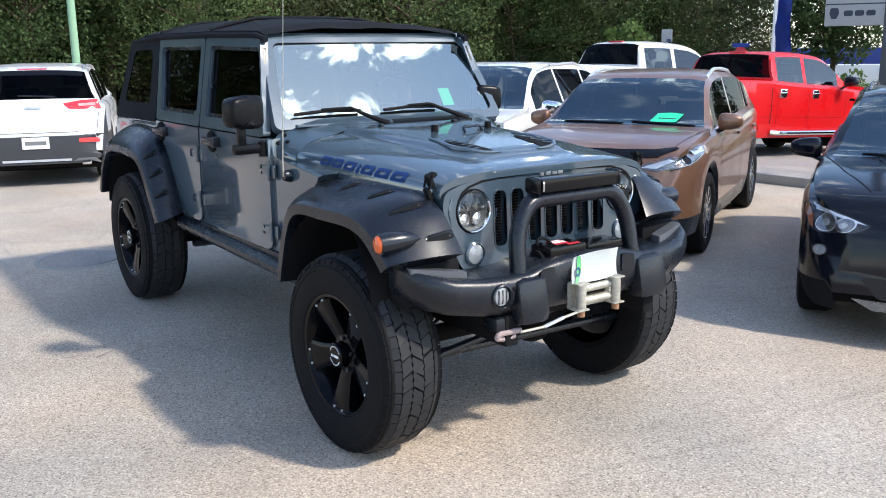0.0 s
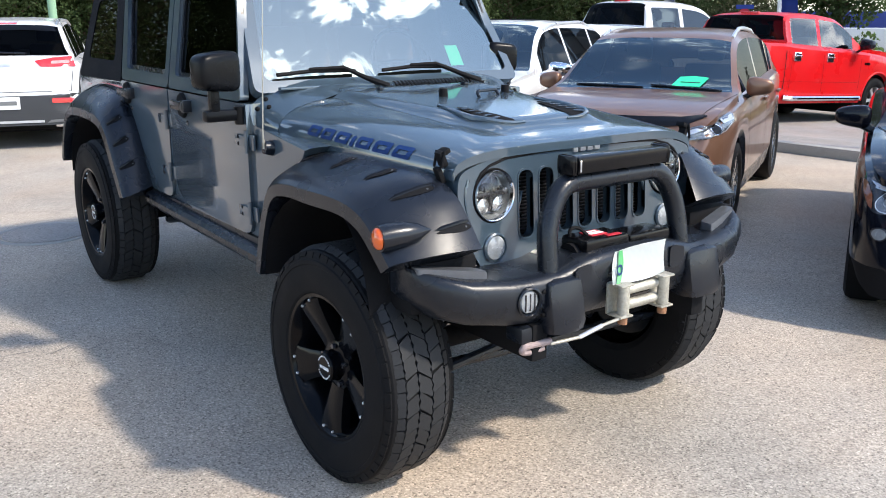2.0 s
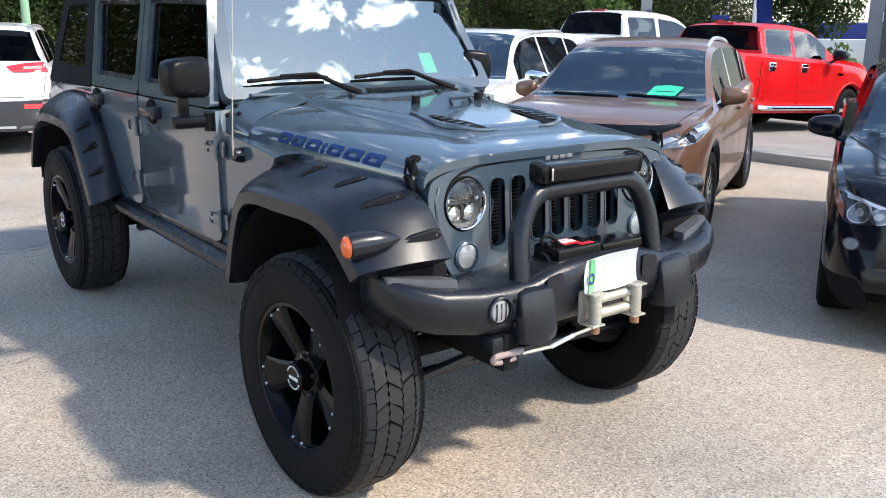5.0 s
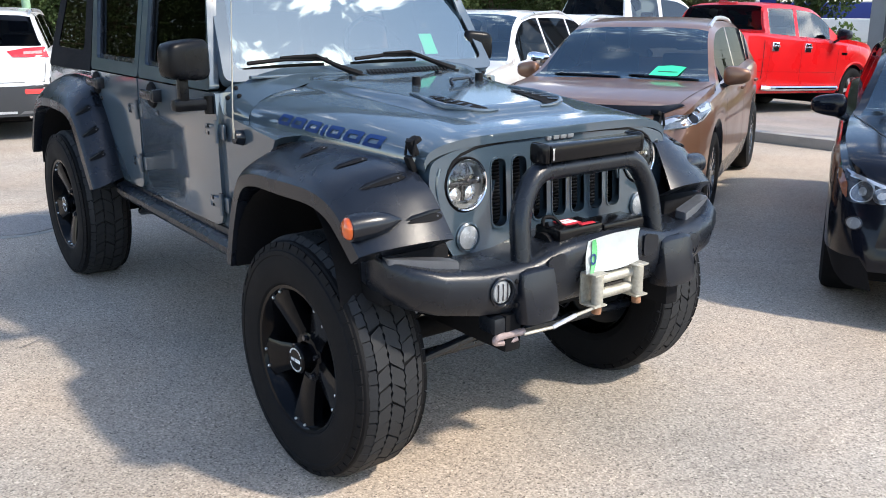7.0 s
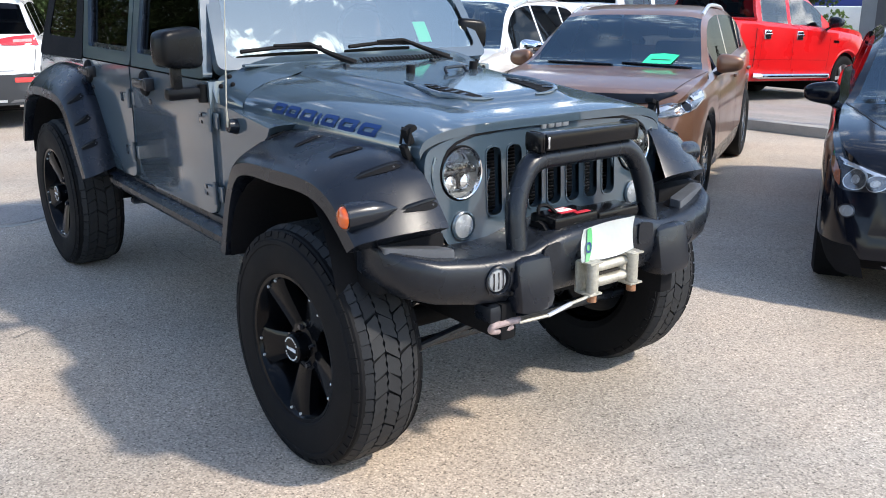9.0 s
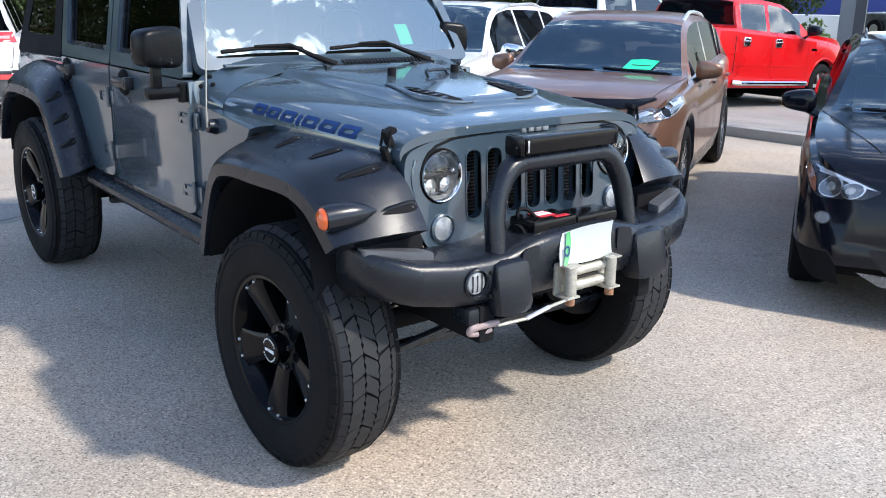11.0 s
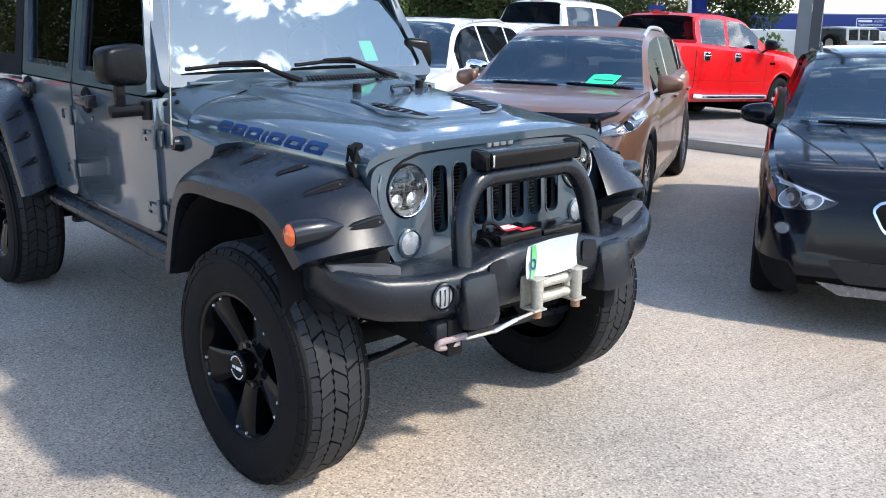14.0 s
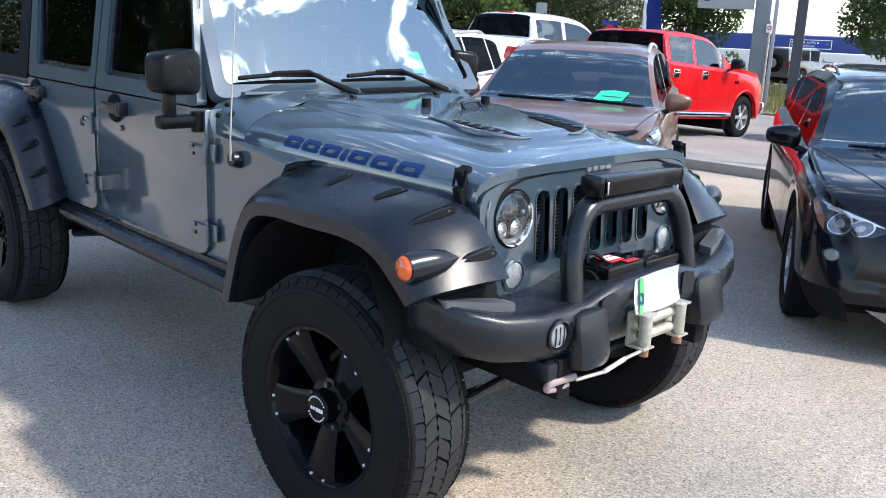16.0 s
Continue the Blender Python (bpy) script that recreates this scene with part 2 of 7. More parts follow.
M_card = surface("white_plastic_card", (0.66, 0.70, 0.68), 0.45, 0, 0.05, 4, 60, 0.1)
M_green = surface("green_tag", (0.02, 0.62, 0.30), 0.6, 0, 0.08, 10, 60, 0.05)
M_green_print = surface("green_print", (0.05, 0.30, 0.09), 0.5, 0, 0.1, 10, 60, 0)
M_blue_print = surface("blue_decal", (0.009, 0.031, 0.112), 0.6, 0, 0.15, 20, 90, 0.05, 0.0, 0.1, 0.15)
M_ink = surface("dark_print", (0.02, 0.03, 0.05), 0.6, 0, 0.1, 20, 90, 0)
M_amber = surface("amber_lens", (0.58, 0.085, 0.003), 0.15, 0, 0.1, 20, 60, 0.1, 1.0)
M_redlens = surface("red_lens", (0.55, 0.015, 0.02), 0.15, 0, 0.1, 20, 60, 0.1, 1.0)
M_reflector = surface("lamp_reflector", (0.75, 0.77, 0.80), 0.18, 0.9, 0.25, 30, 90, 0.2)
M_lamp_dark = surface("lamp_bezel", (0.03, 0.03, 0.035), 0.25, 0.3, 0.2, 20, 90, 0.1, 0.5)
M_marker = surface("marker_lens", (0.28, 0.30, 0.32), 0.22, 0.3, 0.2, 30, 120, 0.4, 0.6)
M_tan = surface("tan_leather", (0.10, 0.050, 0.032), 0.6, 0, 0.25, 6, 150, 0.2)
M_seat = surface("dark_seat_cloth", (0.035, 0.034, 0.035), 0.85, 0, 0.25, 6, 200, 0.3)
M_red_label = surface("red_label", (0.45, 0.015, 0.03), 0.5, 0, 0.1, 20, 90, 0)
M_white_label = surface("white_label", (0.75, 0.75, 0.75), 0.5, 0, 0.1, 20, 90, 0)
M_glass = pane("windscreen_glass", (0.50, 0.62, 0.66), 4.0, 0.012, (0.85, 0.98, 0.94))
M_tint = pane("tinted_glass", (0.10, 0.105, 0.105), 1.30, 0.015, (0.26, 0.28, 0.31))
M_screen = pane("parked_screen_glass", (0.30, 0.35, 0.36), 2.3, 0.07, (0.80, 0.95, 1.0))
M_truck_glass = pane("truck_door_glass", (0.42, 0.47, 0.49), 1.7, 0.03)
M_door_glass = pane("door_glass", (0.26, 0.235, 0.22), 1.12)
M_clear = pane("clear_lens", (0.90, 0.92, 0.93), 1.5)
M_vinyl = pane("clear_vinyl", (0.10, 0.11, 0.105), 1.25)
M_pole = surface("grey_pole_paint", (0.17, 0.185, 0.20), 0.45, 0.2, 0.15, 2, 60, 0.1)
M_pole_dark = surface("dark_pole_paint", (0.05, 0.052, 0.06), 0.45, 0.2, 0.15, 2, 60, 0.1)
M_pole_green = surface("pale_green_pole", (0.21, 0.35, 0.22), 0.6, 0, 0.15, 2, 60, 0.1)
M_bark = surface("bark", (0.09, 0.065, 0.045), 0.9, 0, 0.35, 4, 30, 0.8, 0, 0.05, 0.3, 0.02)
M_leaf_a = leaf_material("leaves_dark", (0.056, 0.088, 0.033))
M_leaf_b = leaf_material("leaves_mid", (0.084, 0.120, 0.045))
M_leaf_c = leaf_material("leaves_olive", (0.096, 0.110, 0.055))
M_leaf_d = leaf_material("leaves_bright", (0.090, 0.140, 0.042))
M_grass = leaf_material("dry_grass", (0.20, 0.19, 0.07))
M_blue_wall = surface("blue_cladding", (0.010, 0.028, 0.17), 0.55, 0, 0.15, 0.5, 20, 0.1)
M_white_wall = surface("white_wall", (0.62, 0.63, 0.62), 0.8, 0, 0.12, 0.6, 30, 0.2)
M_flag = surface("blue_flag_cloth", (0.014, 0.04, 0.24), 0.8, 0, 0.2, 3, 90, 0.2)
M_sign = surface("grey_sign_panel", (0.32, 0.33, 0.34), 0.5, 0.3, 0.1, 2, 60, 0.1)


# ---- mesh tools ----
def part(name, bm, material, parent=None, label="", smooth=35.0):
    """Links a bmesh as one mesh object under a thing or part."""
    bmesh.ops.recalc_face_normals(bm, faces=bm.faces)
    me = bpy.data.meshes.new(name)
    bm.to_mesh(me)
    bm.free()
    me.materials.append(material)
    if smooth:
        me.polygons.foreach_set("use_smooth", [True] * len(me.polygons))
        me.set_sharp_from_angle(angle=radians(smooth))
    ob = new(name, me)
    ob.parent = parent
    if label:
        ob["label"] = label
    return ob


def outward(ob, centre):
    """Turns a sheet of glass so that its outer side looks away from a point."""
    f = max(ob.data.polygons, key=lambda q: q.area)
    if f.normal.dot(f.center - Vector(centre)) < 0:
        ob.data.flip_normals()
    return ob


def thing(name, label, category, m=None, group="", kind=""):
    ob = new(name)
    ob.empty_display_size = 0.2
    if m is not None:
        ob.matrix_basis = m
    return tagged(ob, label, category, group, kind)


def box(bm, c, s, bevel=0.0, rot=None):
    """A box of size s about c, its edges bevelled."""
    r = bmesh.ops.create_cube(bm, size=1)
    vs = r["verts"]
    bmesh.ops.scale(bm, vec=s, verts=vs)
    if bevel:
        es = list({e for v in vs for e in v.link_edges})
        g = bmesh.ops.bevel(bm, geom=es, offset=bevel, segments=2, affect="EDGES", profile=0.6)
        vs = list({v for f in g["faces"] for v in f.verts} | {v for v in vs if v.is_valid})
    if rot is not None:
        bmesh.ops.transform(bm, matrix=rot, verts=vs)
    bmesh.ops.translate(bm, vec=c, verts=vs)
    return vs


def tube(bm, pts, r, n=10, cap=True):
    """A round tube along points."""
    pts = [Vector(p) for p in pts]
    rings = []
    up = Vector((0.13, 0.31, 0.94))
    for i, p in enumerate(pts):
        d = (pts[min(i + 1, len(pts) - 1)] - pts[max(i - 1, 0)]).normalized()
        a = d.cross(up).normalized()
        b = d.cross(a)
        rr = r[i] if isinstance(r, (list, tuple)) else r
        rings.append([bm.verts.new(p + (a * math.cos(k * math.tau / n) + b * math.sin(k * math.tau / n)) * rr) for k in range(n)])
    for q, s in zip(rings, rings[1:]):
        for k in range(n):
            bm.faces.new((q[k], q[(k + 1) % n], s[(k + 1) % n], s[k]))
    if cap:
        bm.faces.new(rings[0])
        bm.faces.new(rings[-1])
    return rings


def bend(pts, r=0.05, n=5):
    """Rounds the inner corners of a line of points."""
    pts = [Vector(p) for p in pts]
    out = [pts[0]]
    for a, b, c in zip(pts, pts[1:], pts[2:]):
        u, v = (a - b).normalized(), (c - b).normalized()
        k = min(r, (a - b).length * 0.49, (c - b).length * 0.49)
        p, q = b + u * k, b + v * k
        for i in range(n + 1):
            t = i / n
            out.append(p * (1 - t) ** 2 + b * 2 * t * (1 - t) + q * t * t)
    return out + [pts[-1]]


def lathe(bm, prof, n=48, closed=False):
    """Turns a profile of (radius, y) about the y axis."""
    rings = [[bm.verts.new((r * math.cos(k * math.tau / n), y, r * math.sin(k * math.tau / n))) for k in range(n)] for r, y in prof]
    pairs = list(zip(rings, rings[1:])) + ([(rings[-1], rings[0])] if closed else [])
    for q, s in pairs:
        for k in range(n):
            bm.faces.new((q[k], q[(k + 1) % n], s[(k + 1) % n], s[k]))
    return rings


def slab(bm, outline, thick, place, bevel=0.0):
    """A flat outline of 2D points with thickness; place maps (u, v, w) to the world."""
    top = [bm.verts.new(place(u, v, 0)) for u, v in outline]
    bot = [bm.verts.new(place(u, v, -thick)) for u, v in outline]
    n = len(outline)
    bm.faces.new(top)
    bm.faces.new(bot[::-1])
    for i in range(n):
        bm.faces.new((top[i], top[(i + 1) % n], bot[(i + 1) % n], bot[i]))
    if bevel:
        es = [e for e in bm.edges if e.verts[0] in top and e.verts[1] in top]
        bmesh.ops.bevel(bm, geom=es, offset=bevel, segments=2, affect="EDGES", profile=0.6)


def round_poly(pts, r, n=4):
    """Rounds the corners of a closed 2D outline."""
    out = []
    m = len(pts)
    for i in range(m):
        a, b, c = Vector(pts[i - 1]), Vector(pts[i]), Vector(pts[(i + 1) % m])
        rr = r[i] if isinstance(r, (list, tuple)) else r
        u, v = (a - b), (c - b)
        k = min(rr, u.length * 0.45, v.length * 0.45)
        p, q = b + u.normalized() * k, b + v.normalized() * k
        for j in range(n + 1):
            t = j / n
            w = p * (1 - t) ** 2 + b * 2 * t * (1 - t) + q * t * t
            out.append((w.x, w.y))
    return out


def ring_slab(bm, outer, inner, thick, place):
    """A flat frame between two outlines with the same number of points."""
    n = len(outer)
    rows = [[bm.verts.new(place(u, v, w)) for u, v in o] for o, w in ((outer, 0), (inner, 0), (inner, -thick), (outer, -thick))]
    for a, b in ((0, 1), (1, 2), (2, 3), (3, 0)):
        for i in range(n):
            bm.faces.new((rows[a][i], rows[a][(i + 1) % n], rows[b][(i + 1) % n], rows[b][i]))


def lerp_table(table, x):
    """Looks x up in rows of (x, value) sorted by rising x, smoothly between."""
    if x <= table[0][0]:
        return table[0][1]
    for (a, u), (b, v) in zip(table, table[1:]):
        if x <= b:
            t = (x - a) / (b - a)
            return u + (v - u) * t
    return table[-1][1]


def smooth_table(table, x):
    """Looks x up on a curve through rows of (x, value) that never overshoots."""
    if x <= table[0][0]:
        return table[0][1]
    if x >= table[-1][0]:
        return table[-1][1]
    d = [(q[1] - p[1]) / (q[0] - p[0]) for p, q in zip(table, table[1:])]
    m = [d[0]] + [0.0 if a * b <= 0 else 2 * a * b / (a + b) for a, b in zip(d, d[1:])] + [d[-1]]
    for i, (p, q) in enumerate(zip(table, table[1:])):
        if x <= q[0]:
            w = q[0] - p[0]
            t = (x - p[0]) / w
            return p[1] * (1 + 2 * t) * (1 - t) ** 2 + m[i] * w * t * (1 - t) ** 2 + q[1] * t * t * (3 - 2 * t) + m[i + 1] * w * t * t * (t - 1)


def on_surface(bm, tree, outline, place, way, lift=0.004, rings=4):
    """Lays an outline on a surface: rings of points shrunk to the middle, dropped along way."""
    n = len(outline)
    cu, cv = sum(p[0] for p in outline) / n, sum(p[1] for p in outline) / n
    way = Vector(way).normalized()
    rows = []
    for k in range(rings):
        s = 1 - k / rings
        row = []
        for u, v in outline:
            p = Vector(place(cu + (u - cu) * s, cv + (v - cv) * s))
            hit = tree.ray_cast(p, way)[0]
            q = s
            while hit is None and q > 0.1:
                q *= 0.93
                hit = tree.ray_cast(Vector(place(cu + (u - cu) * q, cv + (v - cv) * q)), way)[0]
            row.append(bm.verts.new((hit if hit is not None else p + way * 0.3) - way * lift))
        rows.append(row)
    p = Vector(place(cu, cv))
    hit = tree.ray_cast(p, way)[0]
    mid = bm.verts.new((hit if hit is not None else p + way * 0.3) - way * lift)
    for a, b in zip(rows, rows[1:]):
        for i in range(n):
            bm.faces.new((a[i], a[(i + 1) % n], b[(i + 1) % n], b[i]))
    for i in range(n):
        bm.faces.new((rows[-1][i], rows[-1][(i + 1) % n], mid))


def disc(bm, c, r, thick, axis="x", n=20, dome=0.0):
    """A round lens or button with a domed face."""
    prof = [(r, -thick), (r, 0), (r * 0.92, dome * 0.4 + 0.002), (r * 0.6, dome * 0.8 + 0.002), (0.001, dome + 0.003)]
    b2 = bmesh.new()
    lathe(b2, prof, n)
    turn = {"x": Matrix.Rotation(radians(-90), 4, "Z"), "y": Matrix.Identity(4), "-y": Matrix.Rotation(radians(180), 4, "Z"), "z": Matrix.Rotation(radians(90), 4, "X")}[axis]
    bmesh.ops.transform(b2, matrix=Matrix.Translation(c) @ turn, verts=b2.verts)
    me = bpy.data.meshes.new("t")
    b2.to_mesh(me)
    b2.free()
    bm.from_mesh(me)
    bpy.data.meshes.remove(me)


from mathutils.bvhtree import BVHTree

# ---- ground ----
def slope(y):
    """The lot falls gently away beyond the parked cars."""
    return -0.014 * max(0.0, y - 2.5) - 0.04 * max(0.0, min(6.0, y - 8.6))


def rise(x, y):
    """The asphalt is a hand's width of uneven: it swells gently under the off-road suv."""
    def soft(t):
        t = max(0.0, min(1.0, t))
        return t * t * (3 - 2 * t)
    h = 0.042 * (1 - (1 - soft((y + 0.75) / 1.4)) * (1 - soft(-x / 2.7)))
    return h * soft((2.6 - y) / 1.1) * soft((y + 3.6) / 2.0) * soft((x + 7.0) / 2.2) * soft((2.2 - x) / 1.3)


bm = bmesh.new()
g = [-400, -60, -20, -10, -6, -4, -2, 0, 2.5, 4, 6, 7.3, 8.6, 11, 14.6, 20, 60, 400]
g = [v for v in g if not -7.2 < v < 2.6] + [-7.2 + 0.2 * k for k in range(50)]
g.sort()
rows = [[bm.verts.new((x, y, slope(y) + rise(x, y))) for x in g] for y in g]
for a, b in zip(rows, rows[1:]):
    for i in range(len(g) - 1):
        bm.faces.new((a[i], a[i + 1], b[i + 1], b[i]))
tagged(part("ground", bm, M_ground), "worn light grey asphalt of the car lot with exposed stone chips", "ground", kind="structure")

KERB = pose(-4.0, 7.62, 0, 0, 0, 4.0)
bm = bmesh.new()
rows = []
xs_apron = (-30, -12, -6, -3, 0, 8, 20)
for y in (0.16, 0.5, 0.9, 1.3, 1.8, 2.5, 3.5, 4.5, 5.5, 6.3, 7.0, 7.7, 9, 14, 34):
    row = []
    for x in xs_apron:
        q = KERB @ Vector((x, y, 0))
        row.append(bm.verts.new((q.x, q.y, slope(q.y) + 0.016 + 0.104 * max(0.0, 1 - (y - 0.16) / 2.0))))
    rows.append(row)
for a, b in zip(rows, rows[1:]):
    for i in range(6):
        bm.faces.new((a[i], a[i + 1], b[i + 1], b[i]))
tagged(part("pavement", bm, M_upper), "old grey asphalt apron behind the kerb", "pavement", kind="structure")
for i in range(9):
    bm = bmesh.new()
    box(bm, (-11.0 + 3.0 * i, 0.08, -0.04), (2.985, 0.16, 0.19), 0.018)
    bmesh.ops.transform(bm, matrix=KERB, verts=bm.verts)
    tagged(part("kerb", bm, M_kerb), "low grey concrete kerb between lot and apron", "kerb", "kerb stones", "structure")


def crack(pts, w):
    bm = bmesh.new()
    out = []
    for i, (x, y) in enumerate(pts):
        j = random.uniform(0.5, 1.3) * w
        out.append((bm.verts.new((x - j, y - j, 0.005 + rise(x, y))), bm.verts.new((x + j, y + j, 0.005 + rise(x, y)))))
    for a, b in zip(out, out[1:]):
        bm.faces.new((a[0], a[1], b[1], b[0]))
    return tagged(part("ground_crack", bm, M_ink_ground), "thin dark crack in the asphalt", "crack", kind="structure")


M_ink_ground = surface("crack_dirt", (0.16, 0.147, 0.135), 0.95, 0, 0.3, 6, 60, 0.2)
random.seed(5)


def wander(a, b, n, amp):
    a, b = Vector(a), Vector(b)
    s = (b - a).orthogonal().normalized() * amp
    return [tuple(a.lerp(b, i / n) + s * (random.uniform(-1, 1) if 0 < i < n else 0)) for i in range(n + 1)]


crack(wander((-9.5, -2.6), (-4.6, -1.25), 24, 0.05), 0.004)
crack(wander((-2.1, -2.3), (-1.7, -1.0), 16, 0.05), 0.0025)
crack(wander((-4.2, -0.6), (-1.9, -0.2), 16, 0.05), 0.0025)
# round service cover in the asphalt
cover = thing("manhole_cover", "round grey service cover set flush in the asphalt", "manhole cover", pose(-4.42, -0.95, rise(-4.42, -0.95)), kind="structure")
bm = bmesh.new()
lathe(bm, [(0.001, 0.012), (0.30, 0.012), (0.305, 0.004)], 40)
bmesh.ops.rotate(bm, matrix=Matrix.Rotation(radians(90), 3, "X"), verts=bm.verts)
part("lid", bm, M_upper, cover)
bm = bmesh.new()
lathe(bm, [(0.325, 0.003), (0.33, 0.010), (0.36, 0.010), (0.368, 0.002)], 40)
bmesh.ops.rotate(bm, matrix=Matrix.Rotation(radians(90), 3, "X"), verts=bm.verts)
part("rim", bm, M_kerb, cover)


# ---- wheels of the parked cars ----
def car_wheel(parent, x, y, r, width, rim_r, spokes, rim_mat, side):
    """side: +1 where the outer face looks to +y."""
    m = Matrix.Translation((x, y, r)) @ (Matrix.Identity(4) if side > 0 else Matrix.Rotation(math.pi, 4, "Z"))
    h = width / 2
    bm = bmesh.new()
    lathe(bm, [(rim_r - 0.03, -h * 0.6), (rim_r - 0.015, h * 0.5), (rim_r - 0.012, h * 0.8), (rim_r, h * 0.88), (rim_r + 0.004, h * 0.86)], 36)
    wheel = part("wheel", bm, rim_mat, parent)
    wheel.matrix_basis = m
    slim = 1.0 if spokes < 8 else 0.62
    for k in range(spokes):
        a = k * math.tau / spokes
        c, s = math.cos(a), math.sin(a)
        p = []
        for rr, w, yy in ((0.05, 0.028 * slim, h * 0.72), (rim_r * 0.6, 0.026 * slim, h * 0.78), (rim_r - 0.014, 0.04 * slim, h * 0.80)):
            for sg in (-1, 1):
                p.append((rr * c - sg * w * s, yy, rr * s + sg * w * c))
        bm = bmesh.new()
        top = [bm.verts.new(q) for q in p]
        low = [bm.verts.new((q[0], q[1] - 0.03, q[2])) for q in p]
        for i in (0, 2):
            bm.faces.new((top[i], top[i + 1], top[i + 3], top[i + 2]))
            bm.faces.new((top[i], top[i + 2], low[i + 2], low[i]))
            bm.faces.new((top[i + 1], top[i + 3], low[i + 3], low[i + 1]))
        part("spoke", bm, rim_mat, wheel)
    bm = bmesh.new()
    lathe(bm, [(0.001, h * 0.82), (0.05, h * 0.82), (0.065, h * 0.7), (0.065, h * 0.4)], 20)
    part("hub", bm, rim_mat, wheel)
    bm = bmesh.new()
    lathe(bm, [(rim_r - 0.01, h * 0.82), (rim_r + 0.015, h * 0.98), (r - 0.05, h), (r - 0.012, h * 0.86), (r, h * 0.6), (r, -h * 0.6), (r - 0.012, -h * 0.86), (r - 0.05, -h), (rim_r, -h * 0.9)], 40)
    part("tyre", bm, M_rubber, wheel)
    bm = bmesh.new()
    lathe(bm, [(0.001, -0.01), (rim_r - 0.035, -0.01), (rim_r - 0.035, -0.03)], 30)
    part("brake_disc", bm, M_dark, wheel)


def vehicle(name, label, category, m, spec, body_mat, lower_mat=None, group="parked cars"):
    """A parked car lofted along its length: front axle at x = 0, nose towards +x."""
    root = thing(name, label, category, m, group)
    wb, R, base = spec["wb"], spec["arch"], spec["base"]
    xs = {round(p[0], 3) for key in ("top", "belt", "width") for p in spec[key]}
    x0, x1 = spec["top"][0][0], spec["top"][-1][0]
    k = x0
    while k < x1:
        xs.add(round(k, 3))
        k += 0.055
    for a, b in spec["windows"]:
        xs |= {a, b}
    xs = sorted(x for x in xs if x0 <= x <= x1)
    rings = []
    for x in xs:
        zt, zb, w = smooth_table(spec["top"], x), smooth_table(spec["belt"], x), smooth_table(spec["width"], x)
        zb = min(zb, zt - 0.02)
        gh = zt - zb
        inset = 0.055 * min(1.0, gh / 0.14)
        wr = w * 0.955 - inset - spec["tumble"] * gh
        low = base
        for c in (0, -wb):
            d = R * R - (x - c) ** 2
            if d > 0:
                low = max(low, spec["tyre"] + math.sqrt(d))
        if x > R:
            low = max(low, base + spec.get("chin", 0.0) * max(0.0, 1 - (x - R) / 0.38))
        low = min(low, zb - 0.14)
        z1 = max(base + 0.16, low + 0.055)
        z1 = min(z1, zb - 0.10)
        pts = [(w * 0.955, low), (w * 0.995, z1), (w, z1 + (zb - z1) * 0.45), (w * 0.985, zb - 0.045), (w * 0.955, zb),
               (w * 0.955 - inset - spec["tumble"] * gh * 0.08, zb + min(gh * 0.10, 0.03)), (wr + 0.035, zb + gh * 0.82), (wr - 0.02, zb + gh * 0.93), (wr * 0.80, zt - gh * 0.015 - 0.006), (wr * 0.45, zt - 0.002), (0, zt)]
        rings.append([(x, -y, z) for y, z in pts] + [(x, y, z) for y, z in reversed(pts[:-1])])
    nj = len(rings[0])
    half = 10
    kinds = {}
    for i in range(len(xs) - 1):
        xm = (xs[i] + xs[i + 1]) / 2
        gh = lerp_table(spec["top"], xm) - lerp_table(spec["belt"], xm)
        for j in range(nj - 1):
            jj = j if j < half else nj - 2 - j
            side = "r" if j < half else "l"
            kind = "body"
            if jj == 5 and gh > 0.12:
                for n, (a, b) in enumerate(spec["windows"]):
                    if a < xm < b:
                        kind = f"window{side}{n}"
            if jj >= 7 and spec["ws"][0] < xm < spec["ws"][1]:
                kind = "windscreen"
            if spec.get("rw") and jj >= 7 and spec["rw"][0] < xm < spec["rw"][1]:
                kind = "rear_window"
            if kind == "body" and lower_mat and (jj == 0 or (jj == 1 and spec.get("clad2"))):
                kind = "cladding"
            if kind == "body" and lower_mat and xm < spec.get("rear_clad", -99) and jj <= (1 if xm > -3.46 else 2):
                kind = "cladding"
            if kind == "body" and spec.get("panoramic") and jj >= 8 and spec["panoramic"][0] < xm < spec["panoramic"][1]:
                kind = "glass_roof"
            kinds.setdefault(kind, []).append((i, j))
    tree = None
    for kind, cells in sorted(kinds.items()):
        bm = bmesh.new()
        vs = {}
        for i, j in cells:
            f = []
            for a, b in ((i, j), (i + 1, j), (i + 1, j + 1), (i, j + 1)):
                if (a, b) not in vs:
                    vs[a, b] = bm.verts.new(rings[a][b])
                f.append(vs[a, b])
            bm.faces.new(f)
        if kind == "body":
            for i in (0, len(xs) - 1):
                cap = [vs[i, j] for j in range(nj) if (i, j) in vs]
                if len(cap) > 2:
                    bm.faces.new(cap)
            bm.normal_update()
        if kind in ("body", "cladding"):
            part({"body": "body", "cladding": "cladding"}[kind], bm, body_mat if kind == "body" else lower_mat, root, "" if kind == "body" else "matt black lower cladding", 30)
        else:
            ob = part("side_window" if kind.startswith("window") else kind, bm, M_screen if kind == "windscreen" else spec.get("side_glass", M_tint) if kind.startswith("window") else spec.get("glass", M_tint), root, "", 60)
            outward(ob, ((spec["ws"][0] + spec["windows"][0][0]) / 2, 0, 0.9))
            ob.visible_shadow = False
    bm = bmesh.new()
